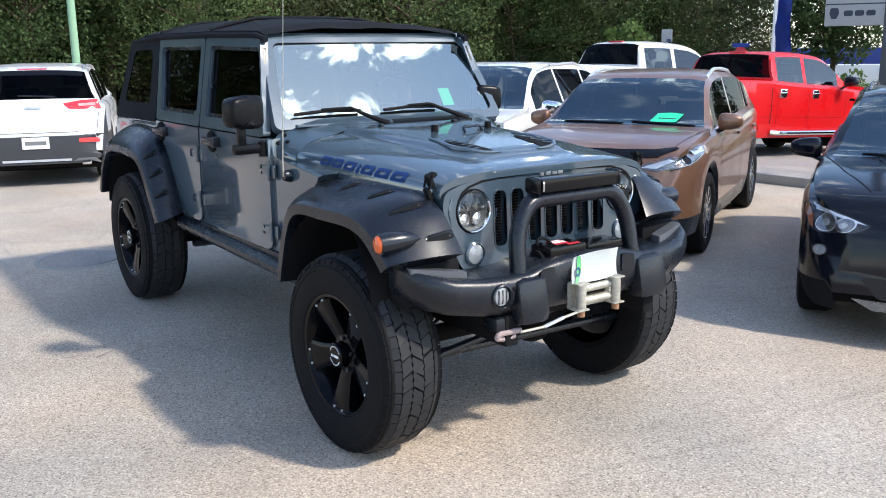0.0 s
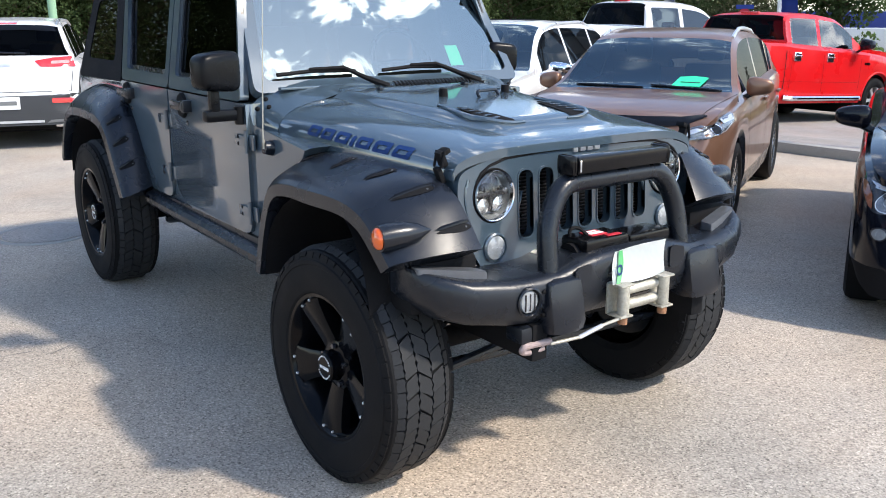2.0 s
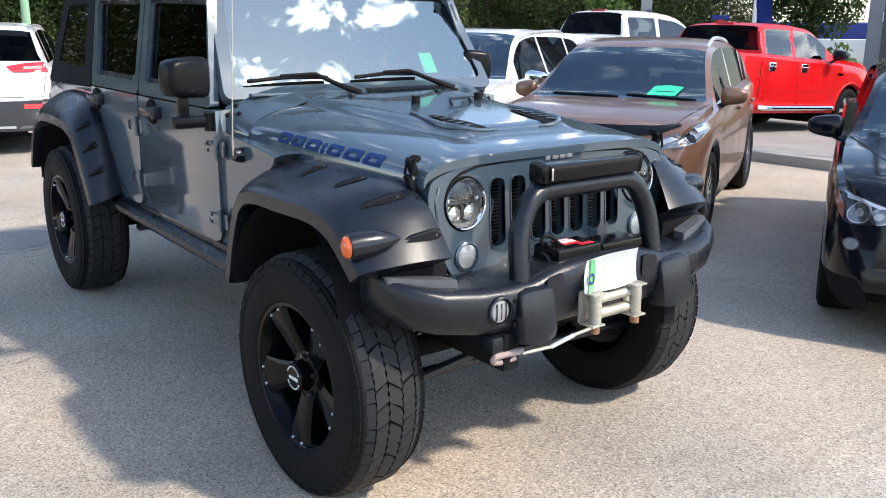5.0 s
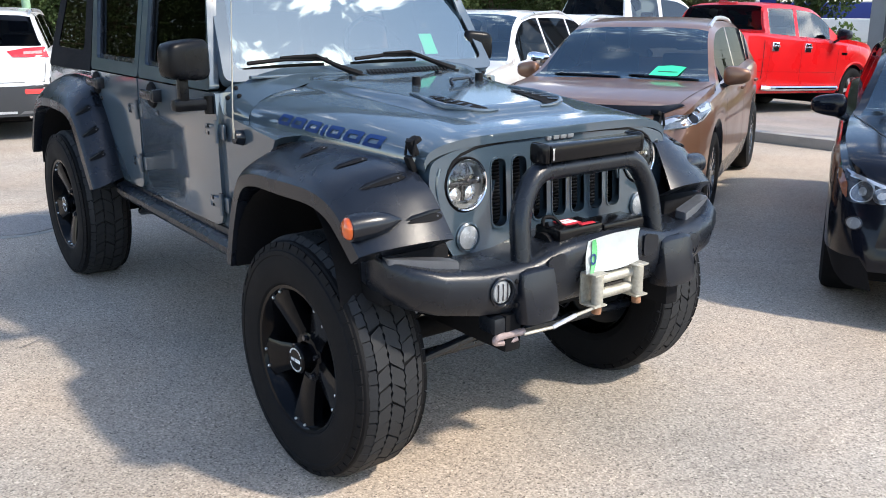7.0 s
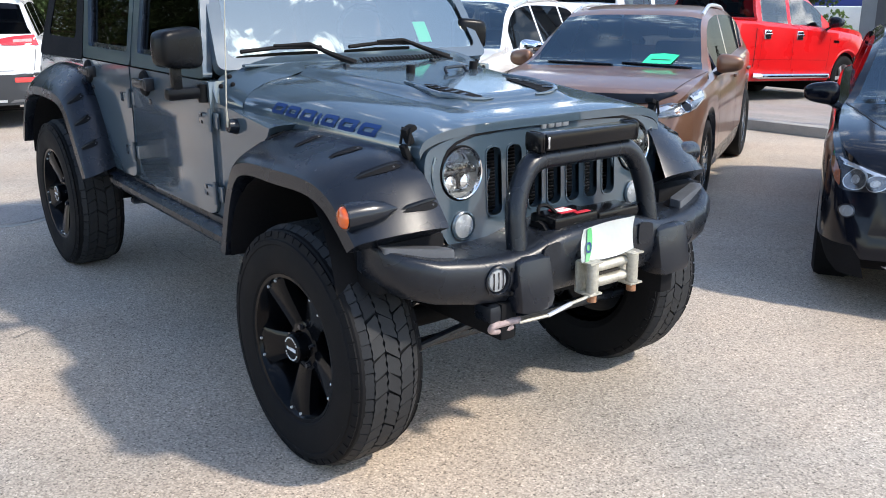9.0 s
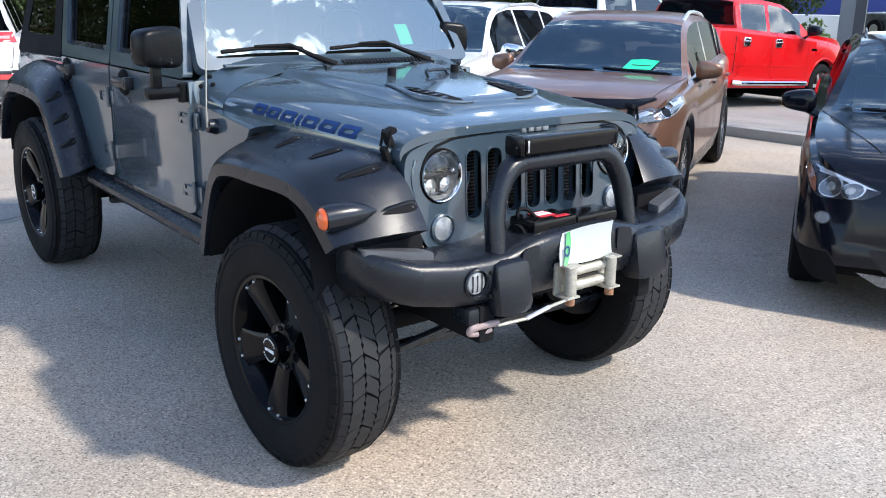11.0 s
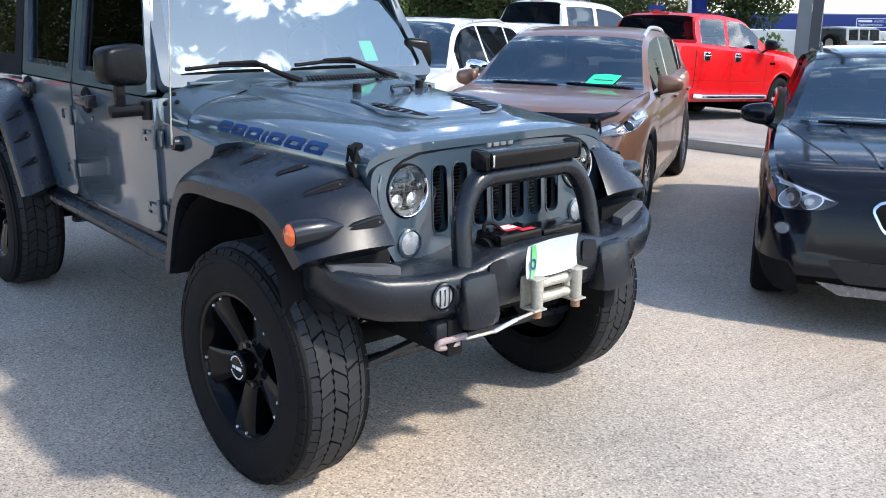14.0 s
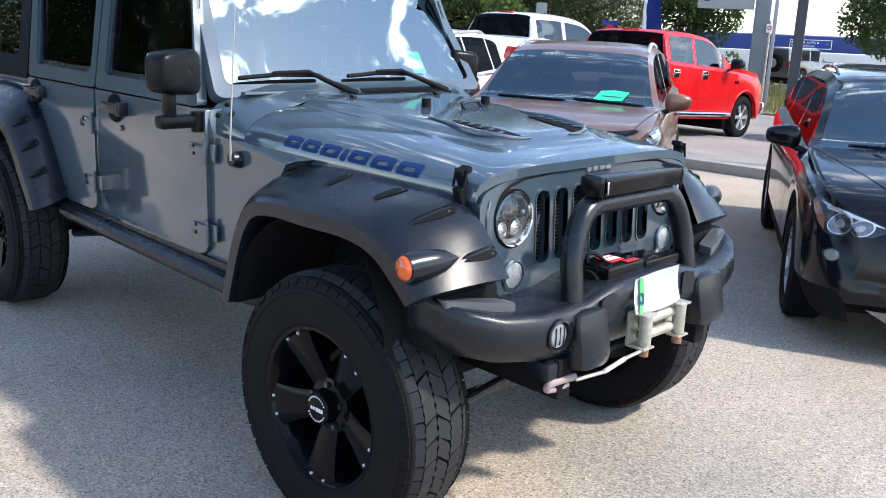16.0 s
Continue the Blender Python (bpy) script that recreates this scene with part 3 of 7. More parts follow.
    for i in range(len(xs) - 1):
        for j in range(nj - 1):
            bm.faces.new([bm.verts.new(rings[a][b]) for a, b in ((i, j), (i + 1, j), (i + 1, j + 1), (i, j + 1))])
    for i in (0, len(xs) - 1):
        bm.faces.new([bm.verts.new(rings[i][j]) for j in range(nj)])
    tree = BVHTree.FromBMesh(bm)
    bm.free()
    bm = bmesh.new()
    box(bm, ((x0 + x1) / 2, 0, base + 0.13), (x1 - x0 - 0.5, spec["track"] * 2 - 0.28, 0.3), 0.03)
    for c in (0, -wb):
        box(bm, (c, 0, spec["tyre"] + 0.12), (R * 2 + 0.05, spec["track"] * 2 - 0.26, R * 2 - 0.18), 0.05)
    part("underbody", bm, M_dark, root)
    seat_x = spec.get("seat", -1.3)
    zf = lerp_table(spec["belt"], seat_x)
    for sy in (-0.36, 0.36):
        bm = bmesh.new()
        box(bm, (seat_x, sy, zf - 0.12), (0.14, 0.48, 0.62), 0.05, Matrix.Rotation(radians(-12), 4, "Y"))
        box(bm, (seat_x - 0.10, sy, zf + 0.30), (0.10, 0.26, 0.18), 0.04)
        part("seat", bm, spec.get("seats", M_seat), root)
    bm = bmesh.new()
    box(bm, (spec["ws"][1] - 0.28, 0, lerp_table(spec["belt"], spec["ws"][1]) - 0.06), (0.5, 1.25, 0.16), 0.05)
    part("dashboard", bm, M_dark, root)
    for c in (0, -wb):
        for sg in (-1, 1):
            car_wheel(root, c, sg * (spec["track"] - 0.11), spec["tyre"], 0.225, spec["rim"], spec["spokes"], spec.get("rim_mat", M_alloy), sg)
    return root, tree


def lay(root, tree, name, outline, face, mat, lift=0.005, label="", rings=4):
    """A lamp, badge or panel laid on the body: face is front, back, left, right or top."""
    place, way = {"front": (lambda u, v: (3, u, v), (-1, 0, 0)), "back": (lambda u, v: (-9, u, v), (1, 0, 0)),
                  "left": (lambda u, v: (u, 3, v), (0, -1, 0)), "right": (lambda u, v: (u, -3, v), (0, 1, 0)),
                  "top": (lambda u, v: (u, v, 4), (0, 0, -1)),
                  "corner_left": (lambda u, v: (1.93 - 0.766 * u, 2.30 + 0.643 * u, v), (-0.643, -0.766, 0)),
                  "corner_right": (lambda u, v: (1.93 - 0.766 * u, -2.30 - 0.643 * u, v), (-0.643, 0.766, 0))}[face]
    bm = bmesh.new()
    for piece in (outline if isinstance(outline[0], list) else [outline]):
        on_surface(bm, tree, piece, place, way, lift, rings)
    bmesh.ops.remove_doubles(bm, verts=bm.verts, dist=0.0004)
    return part(name, bm, mat, root, label, 50)


def rect(u0, v0, u1, v1, r=0.02):
    return round_poly([(u0, v0), (u1, v0), (u1, v1), (u0, v1)], r)


def seam(root, tree, pts, face, w=0.006, name="panel_gap"):
    """A dark shut line on the body."""
    out = []
    for (a, b), (c, d) in zip(pts, pts[1:]):
        n = Vector((d - b, a - c)).normalized() * w / 2
        out.append([(a + n.x, b + n.y), (c + n.x, d + n.y), (c - n.x, d - n.y), (a - n.x, b - n.y)])
    place, way = {"left": (lambda u, v: (u, 3, v), (0, -1, 0)), "right": (lambda u, v: (u, -3, v), (0, 1, 0)),
                  "top": (lambda u, v: (u, v, 4), (0, 0, -1)), "back": (lambda u, v: (-9, u, v), (1, 0, 0)), "front": (lambda u, v: (3, u, v), (-1, 0, 0))}[face]
    for q in out:
        bm = bmesh.new()
        steps = 6
        prev = None
        for i in range(steps + 1):
            t = i / steps
            pair = []
            for a, b in ((q[0], q[1]), (q[3], q[2])):
                p = Vector(place(a[0] + (b[0] - a[0]) * t, a[1] + (b[1] - a[1]) * t))
                hit = tree.ray_cast(p, Vector(way))[0]
                pair.append(bm.verts.new((hit if hit is not None else p) - Vector(way) * 0.003) if hit is not None else None)
            if prev and None not in prev and None not in pair:
                bm.faces.new((prev[0], pair[0], pair[1], prev[1]))
            elif bm.faces:
                part(name, bm, M_dark, root)
                bm = bmesh.new()
                pair = [None, None]
            prev = pair
        if bm.faces:
            part(name, bm, M_dark, root)
        else:
            bm.free()


def mirror_cap(root, x, y, z, mat, side, s=1.0):
    """A rounded door mirror on a short foot."""
    bm = bmesh.new()
    bmesh.ops.create_uvsphere(bm, u_segments=20, v_segments=12, radius=1)
    for v in bm.verts:
        p = [math.copysign(abs(k) ** 0.62, k) for k in v.co]
        taper = 1.0 - 0.22 * p[1] * side
        v.co = (x + 0.060 * s * p[0] - 0.02 * p[1] * side * s, y + side * 0.10 * s + 0.108 * s * p[1], z + 0.068 * s * p[2] * taper)
    ob = part("door_mirror", bm, mat, root, "", 60)
    bm = bmesh.new()
    tube(bm, [(x, y - side * 0.05, z - 0.10 * s), (x, y + side * 0.05, z - 0.055 * s)], 0.022, 8)
    part("mirror_foot", bm, M_matt, ob)


def roof_rail(root, tree, s, x0, x1, y, mat, r=0.017):
    """A rail whose ends run into the roof."""
    bm = bmesh.new()
    pts = []
    for k in range(15):
        t = k / 14
        x = x0 + (x1 - x0) * t
        yy = s * (y - 0.05 * t)
        hit = tree.ray_cast(Vector((x, yy, 4)), Vector((0, 0, -1)))[0]
        rise = 0.032 * min(1.0, 5 * t, 5 * (1 - t)) - 0.006
        pts.append((x, yy, (hit.z if hit is not None else 1.5) + rise))
    tube(bm, pts, r, 8)
    part("roof_rail", bm, mat, root, "silver roof rail" if mat is M_alloy else "")


def place_car(fx, fy, hx, hy):
    """The pose of a car whose front axle's middle stands at (fx, fy), nose along (hx, hy)."""
    back = 3.2 / math.hypot(hx, hy)
    tilt = Matrix.Rotation(math.atan2(slope(fy - hy * back) - slope(fy), 3.2), 4, "Y")
    return pose(fx, fy, slope(fy), 0, 0, math.degrees(math.atan2(hy, hx))) @ tilt


M_bowl = surface("lamp_bowl", (0.16, 0.17, 0.185), 0.2, 0.7, 0.5, 40, 160, 0.5, 0.6)
M_amber_dim = surface("dim_amber_lens", (0.22, 0.07, 0.03), 0.2, 0, 0.2, 20, 60, 0.1, 1.0)

SUV = dict(
    wb=2.67, arch=0.385, base=0.24, tyre=0.345, rim=0.235, track=0.90, spokes=5, tumble=0.42,
    top=[(-3.55, 0.62), (-3.52, 0.92), (-3.36, 1.14), (-3.10, 1.47), (-2.90, 1.575), (-2.3, 1.63), (-1.5, 1.645), (-1.05, 1.60), (-0.80, 1.50), (-0.18, 1.10), (0.15, 1.065), (0.55, 0.99), (0.76, 0.90), (0.86, 0.72), (0.90, 0.50)],
    belt=[(-3.55, 0.58), (-3.4, 1.08), (-2.0, 1.06), (-0.3, 1.00), (0.3, 0.96), (0.74, 0.83), (0.90, 0.46)],
    width=[(-3.55, 0.66), (-3.40, 0.84), (-3.0, 0.90), (-1.0, 0.915), (0.2, 0.915), (0.6, 0.88), (0.80, 0.78), (0.90, 0.60)],
    ws=(-1.02, -0.20), rw=(-3.34, -2.96), windows=[(-3.05, -2.62), (-2.56, -1.58), (-1.52, -0.55)], seat=-1.35)


def suv_bronze():
    h = Vector((0.480, -0.877))
    left = Vector((0.877, 0.480))
    c = Vector((-1.66, 3.46)) - left * 0.74
    top = [(-3.52, 0.62), (-3.49, 0.92), (-3.36, 1.08), (-3.05, 1.30), (-2.78, 1.425), (-2.3, 1.50), (-1.5, 1.532), (-1.05, 1.496), (-0.80, 1.416), (-0.17, 1.055), (0.15, 1.03), (0.55, 0.97), (0.76, 0.89), (0.86, 0.72), (0.90, 0.50)]
    belt = [(-3.52, 0.58), (-3.4, 1.05), (-2.6, 1.08), (-1.4, 1.03), (-0.3, 0.97), (0.3, 0.93), (0.74, 0.83), (0.90, 0.46)]
    width = [(-3.52, 0.62), (-3.40, 0.78), (-3.0, 0.865), (-2.2, 0.90), (-1.0, 0.915), (0.2, 0.915), (0.6, 0.88), (0.80, 0.78), (0.90, 0.60)]
    spec = dict(SUV, glass=M_tint, rim_mat=M_bowl, spokes=10, tumble=0.37, top=top, belt=belt, width=width, ws=(-0.90, -0.19), rw=(-3.34, -2.86), windows=[(-2.86, -2.58), (-2.52, -1.58), (-1.52, -0.55)])
    root, tree = vehicle("bronze_suv", "bronze brown compact suv with a green price tag in the windscreen", "car", place_car(c.x, c.y, h.x, h.y) @ Matrix.Diagonal((1, 0.92, 1, 1)), spec, M_bronze, M_matt)
    for s in (-1, 1):
        corner = "corner_left" if s > 0 else "corner_right"
        lamp = lay(root, tree, "headlight", round_poly([(-0.36, 0.798), (-0.142, 0.880), (0.143, 0.930), (0.345, 0.941), (0.322, 0.882), (0.135, 0.829), (-0.074, 0.793), (-0.265, 0.772)], 0.02), corner, M_bowl, 0.006, "swept clear headlight with dark bezel", 6)
        lay(lamp, tree, "lamp_strip", [[(-0.33, 0.797), (-0.15, 0.866), (-0.11, 0.852), (-0.25, 0.790)], [(-0.25, 0.784), (-0.08, 0.804), (0.13, 0.841), (0.13, 0.831), (-0.074, 0.796)], [(0.13, 0.841), (0.30, 0.888), (0.312, 0.880), (0.13, 0.831)], [(0.10, 0.914), (0.33, 0.934), (0.312, 0.898), (0.12, 0.884)]], corner, M_alloy, 0.010, "bright lamp strip")
        lens = lay(lamp, tree, "projector_ring", [(0.015 + 0.052 * math.cos(a * 0.3927), 0.852 + 0.038 * math.sin(a * 0.3927)) for a in range(16)], corner, M_chrome, 0.012)
        lay(lens, tree, "projector_lens", [(0.015 + 0.043 * math.cos(a * 0.3927), 0.852 + 0.031 * math.sin(a * 0.3927)) for a in range(16)], corner, M_gloss_black, 0.016)
        lay(root, tree, "fog_lamp", rect(s * 0.70 - 0.10, 0.46, s * 0.70 + 0.06, 0.54, 0.03), "front", M_lamp_dark, 0.006)
        lay(root, tree, "fog_trim", rect(s * 0.70 - 0.11, 0.545, s * 0.70 + 0.07, 0.56, 0.006), "front", M_chrome, 0.010)
        mirror_cap(root, -0.52, s * 0.86, 1.08, M_bronze, s, 1.05)
        roof_rail(root, tree, s, -1.00, -2.75, 0.62, M_alloy, 0.018)
        seam(root, tree, [(-0.45, 0.98), (-0.50, 0.45)], "left" if s > 0 else "right")
        seam(root, tree, [(-1.55, 1.04), (-1.58, 0.40)], "left" if s > 0 else "right")
        for hx in (-1.35, -2.35):
            bm = bmesh.new()
            box(bm, (hx, s * 0.925, 0.93), (0.19, 0.03, 0.028), 0.01)
            part("door_handle", bm, M_bronze, root)
        seam(root, tree, [(0.66, s * 0.70), (0.2, s * 0.80), (-0.2, s * 0.84)], "top")
    strips = [[(0.715, 0.0), (0.80, 0.0), (0.795, 0.30), (0.712, 0.30)], [(0.712, 0.30), (0.795, 0.30), (0.777, 0.60), (0.69, 0.56)], [(0.69, 0.56), (0.777, 0.60), (0.665, 0.755), (0.645, 0.72)]]
    lay(root, tree, "bonnet_deflector", strips + [[(x, -y) for x, y in q] for q in strips], "top", M_gloss_black, 0.012, "black bonnet stone deflector", 4)
    grille = lay(root, tree, "grille", round_poly([(-0.44, 0.73), (0.44, 0.73), (0.36, 0.52), (-0.36, 0.52)], 0.04), "front", M_lamp_dark, 0.006)
    for k in range(3):
        lay(grille, tree, "grille_bar", rect(-0.42 + 0.02 * k, 0.68 - 0.06 * k, 0.42 - 0.02 * k, 0.70 - 0.06 * k, 0.006), "front", M_chrome, 0.014, "", 2)
    tag = lay(root, tree, "price_tag", [(-0.250, 0.25), (-0.255, 0.50), (-0.385, 0.55), (-0.395, 0.42), (-0.380, 0.30)], "top", M_green, 0.006, "bright green price tag")
    lay(tag, tree, "print_bar", rect(-0.315, 0.32, -0.305, 0.49, 0.003), "top", M_ink, 0.010, "", 2)
    wipers(root, tree, -0.205, 0.62)
    return root


def wipers(root, tree, x, w):
    """Two blades at rest along the foot of the screen."""
    for y in (w * 1.12, w * 0.02):
        bm = bmesh.new()
        pts = []
        for i in range(9):
            p = tree.ray_cast(Vector((x - 0.006 * i, y - w * i / 8, 4)), Vector((0, 0, -1)))[0]
            if p is not None:
                pts.append(p + Vector((0, 0, 0.006)))
        tube(bm, pts, [0.004] + [0.008] * (len(pts) - 2) + [0.004], 6)
        part("wiper", bm, M_matt, root)


CROSS = dict(
    wb=2.76, arch=0.37, base=0.22, tyre=0.335, rim=0.225, track=0.885, spokes=10, tumble=0.34, chin=0.13,
    top=[(-3.66, 0.62), (-3.62, 0.95), (-3.42, 1.12), (-3.10, 1.40), (-2.85, 1.48), (-2.2, 1.53), (-1.6, 1.535), (-1.13, 1.50), (-0.90, 1.41), (-0.28, 0.995), (0.1, 0.965), (0.5, 0.910), (0.70, 0.84), (0.78, 0.70), (0.82, 0.46)],
    belt=[(-3.66, 0.58), (-3.45, 1.02), (-2.0, 0.97), (-0.4, 0.905), (0.2, 0.875), (0.66, 0.79), (0.82, 0.42)],
    width=[(-3.66, 0.66), (-3.45, 0.83), (-3.0, 0.88), (-1.0, 0.895), (0.2, 0.892), (0.55, 0.87), (0.74, 0.79), (0.82, 0.66)],
    ws=(-0.99, -0.30), rw=(-3.4, -2.95), windows=[(-3.1, -2.68), (-2.62, -1.66), (-1.60, -0.68)], seat=-1.5, rim_mat=None)


def suv_black():
    h = Vector((0.485, -0.874))
    left = Vector((0.874, 0.485))
    c = Vector((-0.057, 2.676)) + left * 0.81
    spec = dict(CROSS, rim_mat=M_alloy, top=[(x, z if z < 1.07 else 1.04 + (z - 1.04) * 0.82) for x, z in CROSS["top"]])
    root, tree = vehicle("black_suv", "glossy black small suv with a twin chrome framed grille", "car", place_car(c.x, c.y, h.x, h.y), spec, M_black_paint, M_dark)
    for s in (-1, 1):
        corner = "corner_left" if s > 0 else "corner_right"
        lamp = lay(root, tree, "headlight", round_poly([(0.110, 0.818), (0.04, 0.815), (-0.097, 0.790), (-0.204, 0.750), (-0.290, 0.708), (-0.245, 0.665), (-0.13, 0.652), (-0.054, 0.655), (-0.015, 0.685), (0.052, 0.752)], 0.02), corner, M_lamp_dark, 0.004, "clear twin round headlight", 6)
        lay(lamp, tree, "brow", [[(0.045, 0.809), (-0.097, 0.785), (-0.10, 0.764), (-0.02, 0.778)], [(-0.097, 0.785), (-0.204, 0.745), (-0.272, 0.712), (-0.20, 0.729), (-0.10, 0.764)]], corner, M_alloy, 0.008, "pale chrome brow")
        for cu, cv, ru, rv in ((-0.106, 0.715, 0.054, 0.056), (-0.196, 0.704, 0.043, 0.042)):
            ring = lay(lamp, tree, "lamp_ring", [(cu + ru * math.cos(a * 0.3142), cv + rv * math.sin(a * 0.3142)) for a in range(20)], corner, M_alloy, 0.012)
            lay(ring, tree, "bulb_bowl", [(cu + ru * 0.90 * math.cos(a * 0.3142), cv + rv * 0.90 * math.sin(a * 0.3142)) for a in range(20)], corner, M_bowl, 0.016)
            lay(ring, tree, "bulb_lens", [(cu + ru * 0.42 * math.cos(a * 0.3142), cv + rv * 0.42 * math.sin(a * 0.3142)) for a in range(20)], corner, M_marker, 0.020)
        lay(lamp, tree, "indicator", round_poly([(0.105, 0.808), (0.05, 0.806), (-0.028, 0.748), (-0.048, 0.672), (-0.022, 0.692), (0.047, 0.758)], 0.012), corner, M_amber_dim, 0.012, "amber indicator")
        fog = lay(root, tree, "fog_lamp", [(s * 0.745 + 0.042 * math.cos(a * 0.3142), 0.555 + 0.036 * math.sin(a * 0.3142)) for a in range(20)], "front", M_lamp_dark, 0.008, "round fog lamp")
        lay(fog, tree, "fog_lens", [(s * 0.745 + 0.034 * math.cos(a * 0.3142), 0.555 + 0.029 * math.sin(a * 0.3142)) for a in range(20)], "front", M_marker, 0.012)
        kidney = lay(root, tree, "kidney_grille", round_poly([(s * 0.03, 0.55), (s * 0.03, 0.725), (s * 0.29, 0.735), (s * 0.335, 0.69), (s * 0.27, 0.575), (s * 0.20, 0.545)], 0.04), "front", M_chrome, 0.010, "chrome framed kidney grille")
        lay(kidney, tree, "grille_mesh", round_poly([(s * 0.042, 0.562), (s * 0.042, 0.713), (s * 0.284, 0.722), (s * 0.319, 0.688), (s * 0.262, 0.586), (s * 0.195, 0.558)], 0.04), "front", M_dark, 0.016)
        for k in range(7):
            u = 0.065 + 0.03 * k
            lay(kidney, tree, "grille_slat", rect(s * u - 0.004, 0.60 + (0.02 if k > 4 else 0), s * u + 0.004, 0.698, 0.002), "front", M_lamp_dark, 0.024, "", 2)
        mirror_cap(root, -0.60, s * 0.85, 1.02, M_black_paint, s)
        seam(root, tree, [(0.60, s * 0.50), (0.2, s * 0.66), (-0.32, s * 0.80)], "top")
        lay(root, tree, "bonnet_crease", [(0.62, s * 0.28), (-0.25, s * 0.46), (-0.25, s * 0.475), (0.62, s * 0.30)], "top", M_black_paint, 0.008, "", 2)
        seam(root, tree, [(-0.62, 0.94), (-0.66, 0.42)], "left" if s > 0 else "right")
        seam(root, tree, [(-1.63, 0.98), (-1.66, 0.42)], "left" if s > 0 else "right")
        roof_rail(root, tree, s, -1.30, -3.0, 0.585, M_matt, 0.011)
    lay(root, tree, "bumper_intake", round_poly([(-0.42, 0.30), (0.42, 0.30), (0.52, 0.42), (-0.52, 0.42)], 0.03), "front", M_matt, 0.008)
    lay(root, tree, "skid_plate", round_poly([(-0.44, 0.235), (0.44, 0.235), (0.56, 0.30), (0.44, 0.285), (-0.44, 0.285), (-0.56, 0.30)], 0.01), "front", M_bowl, 0.016, "silver front skid plate", 2)
    plate = lay(root, tree, "number_plate", rect(-0.16, 0.42, 0.16, 0.57, 0.01), "front", M_white_label, 0.022, "white number plate", 2)
    lay(plate, tree, "print_bar", rect(-0.12, 0.46, 0.12, 0.53, 0.01), "front", M_ink, 0.026, "", 2)
    wipers(root, tree, -0.305, 0.60)
    return root


def suv_white_nose():
    h = Vector((0.480, -0.877))
    left = Vector((0.877, 0.480))
    c = Vector((-1.66, 3.46)) - left * (0.74 + 2.45) - h * 1.75
    top = [(x * 1.06, z * 0.965) for x, z in SUV["top"]]
    belt = [(x * 1.06, z * 0.99) for x, z in SUV["belt"]]
    width = [(x * 1.06, w * 1.03) for x, w in SUV["width"]]
    spec = dict(SUV, wb=2.83, top=top, belt=belt, width=width, tyre=0.365, arch=0.41, rim=0.25, track=0.93, ws=(-1.08, -0.21), rw=(-3.54, -3.14),
                windows=[(-3.22, -2.72), (-2.66, -1.66), (-1.60, -0.58)])
    root, tree = vehicle("white_suv", "white family suv with chrome window trim and tinted glass", "car", place_car(c.x, c.y, h.x, h.y), spec, M_white_paint, M_matt)
    for s in (-1, 1):
        mirror_cap(root, -0.55, s * 0.94, 1.06, M_chrome, s, 1.15)
        roof_rail(root, tree, s, -1.10, -3.10, 0.64, M_alloy, 0.018)
        lay(root, tree, "headlight", round_poly([(s * 0.50, 0.78), (s * 0.84, 0.84), (s * 0.88, 0.92), (s * 0.55, 0.86)], 0.02), "front", M_reflector, 0.006)
        for a, b in ((-1.60, -0.58), (-2.66, -1.66)):
            bm = bmesh.new()
            box(bm, ((a + b) / 2, s * 0.905, 1.055), (b - a, 0.02, 0.014), 0.004)
            part("window_trim", bm, M_chrome, root)
    lay(root, tree, "glass_roof", rect(-2.7, -0.42, -1.4, 0.42, 0.1), "top", M_dark, 0.006)
    return root


M_bumper = surface("grey_bumper_plastic", (0.030, 0.032, 0.036), 0.5, 0, 0.15, 4, 300, 0.15)


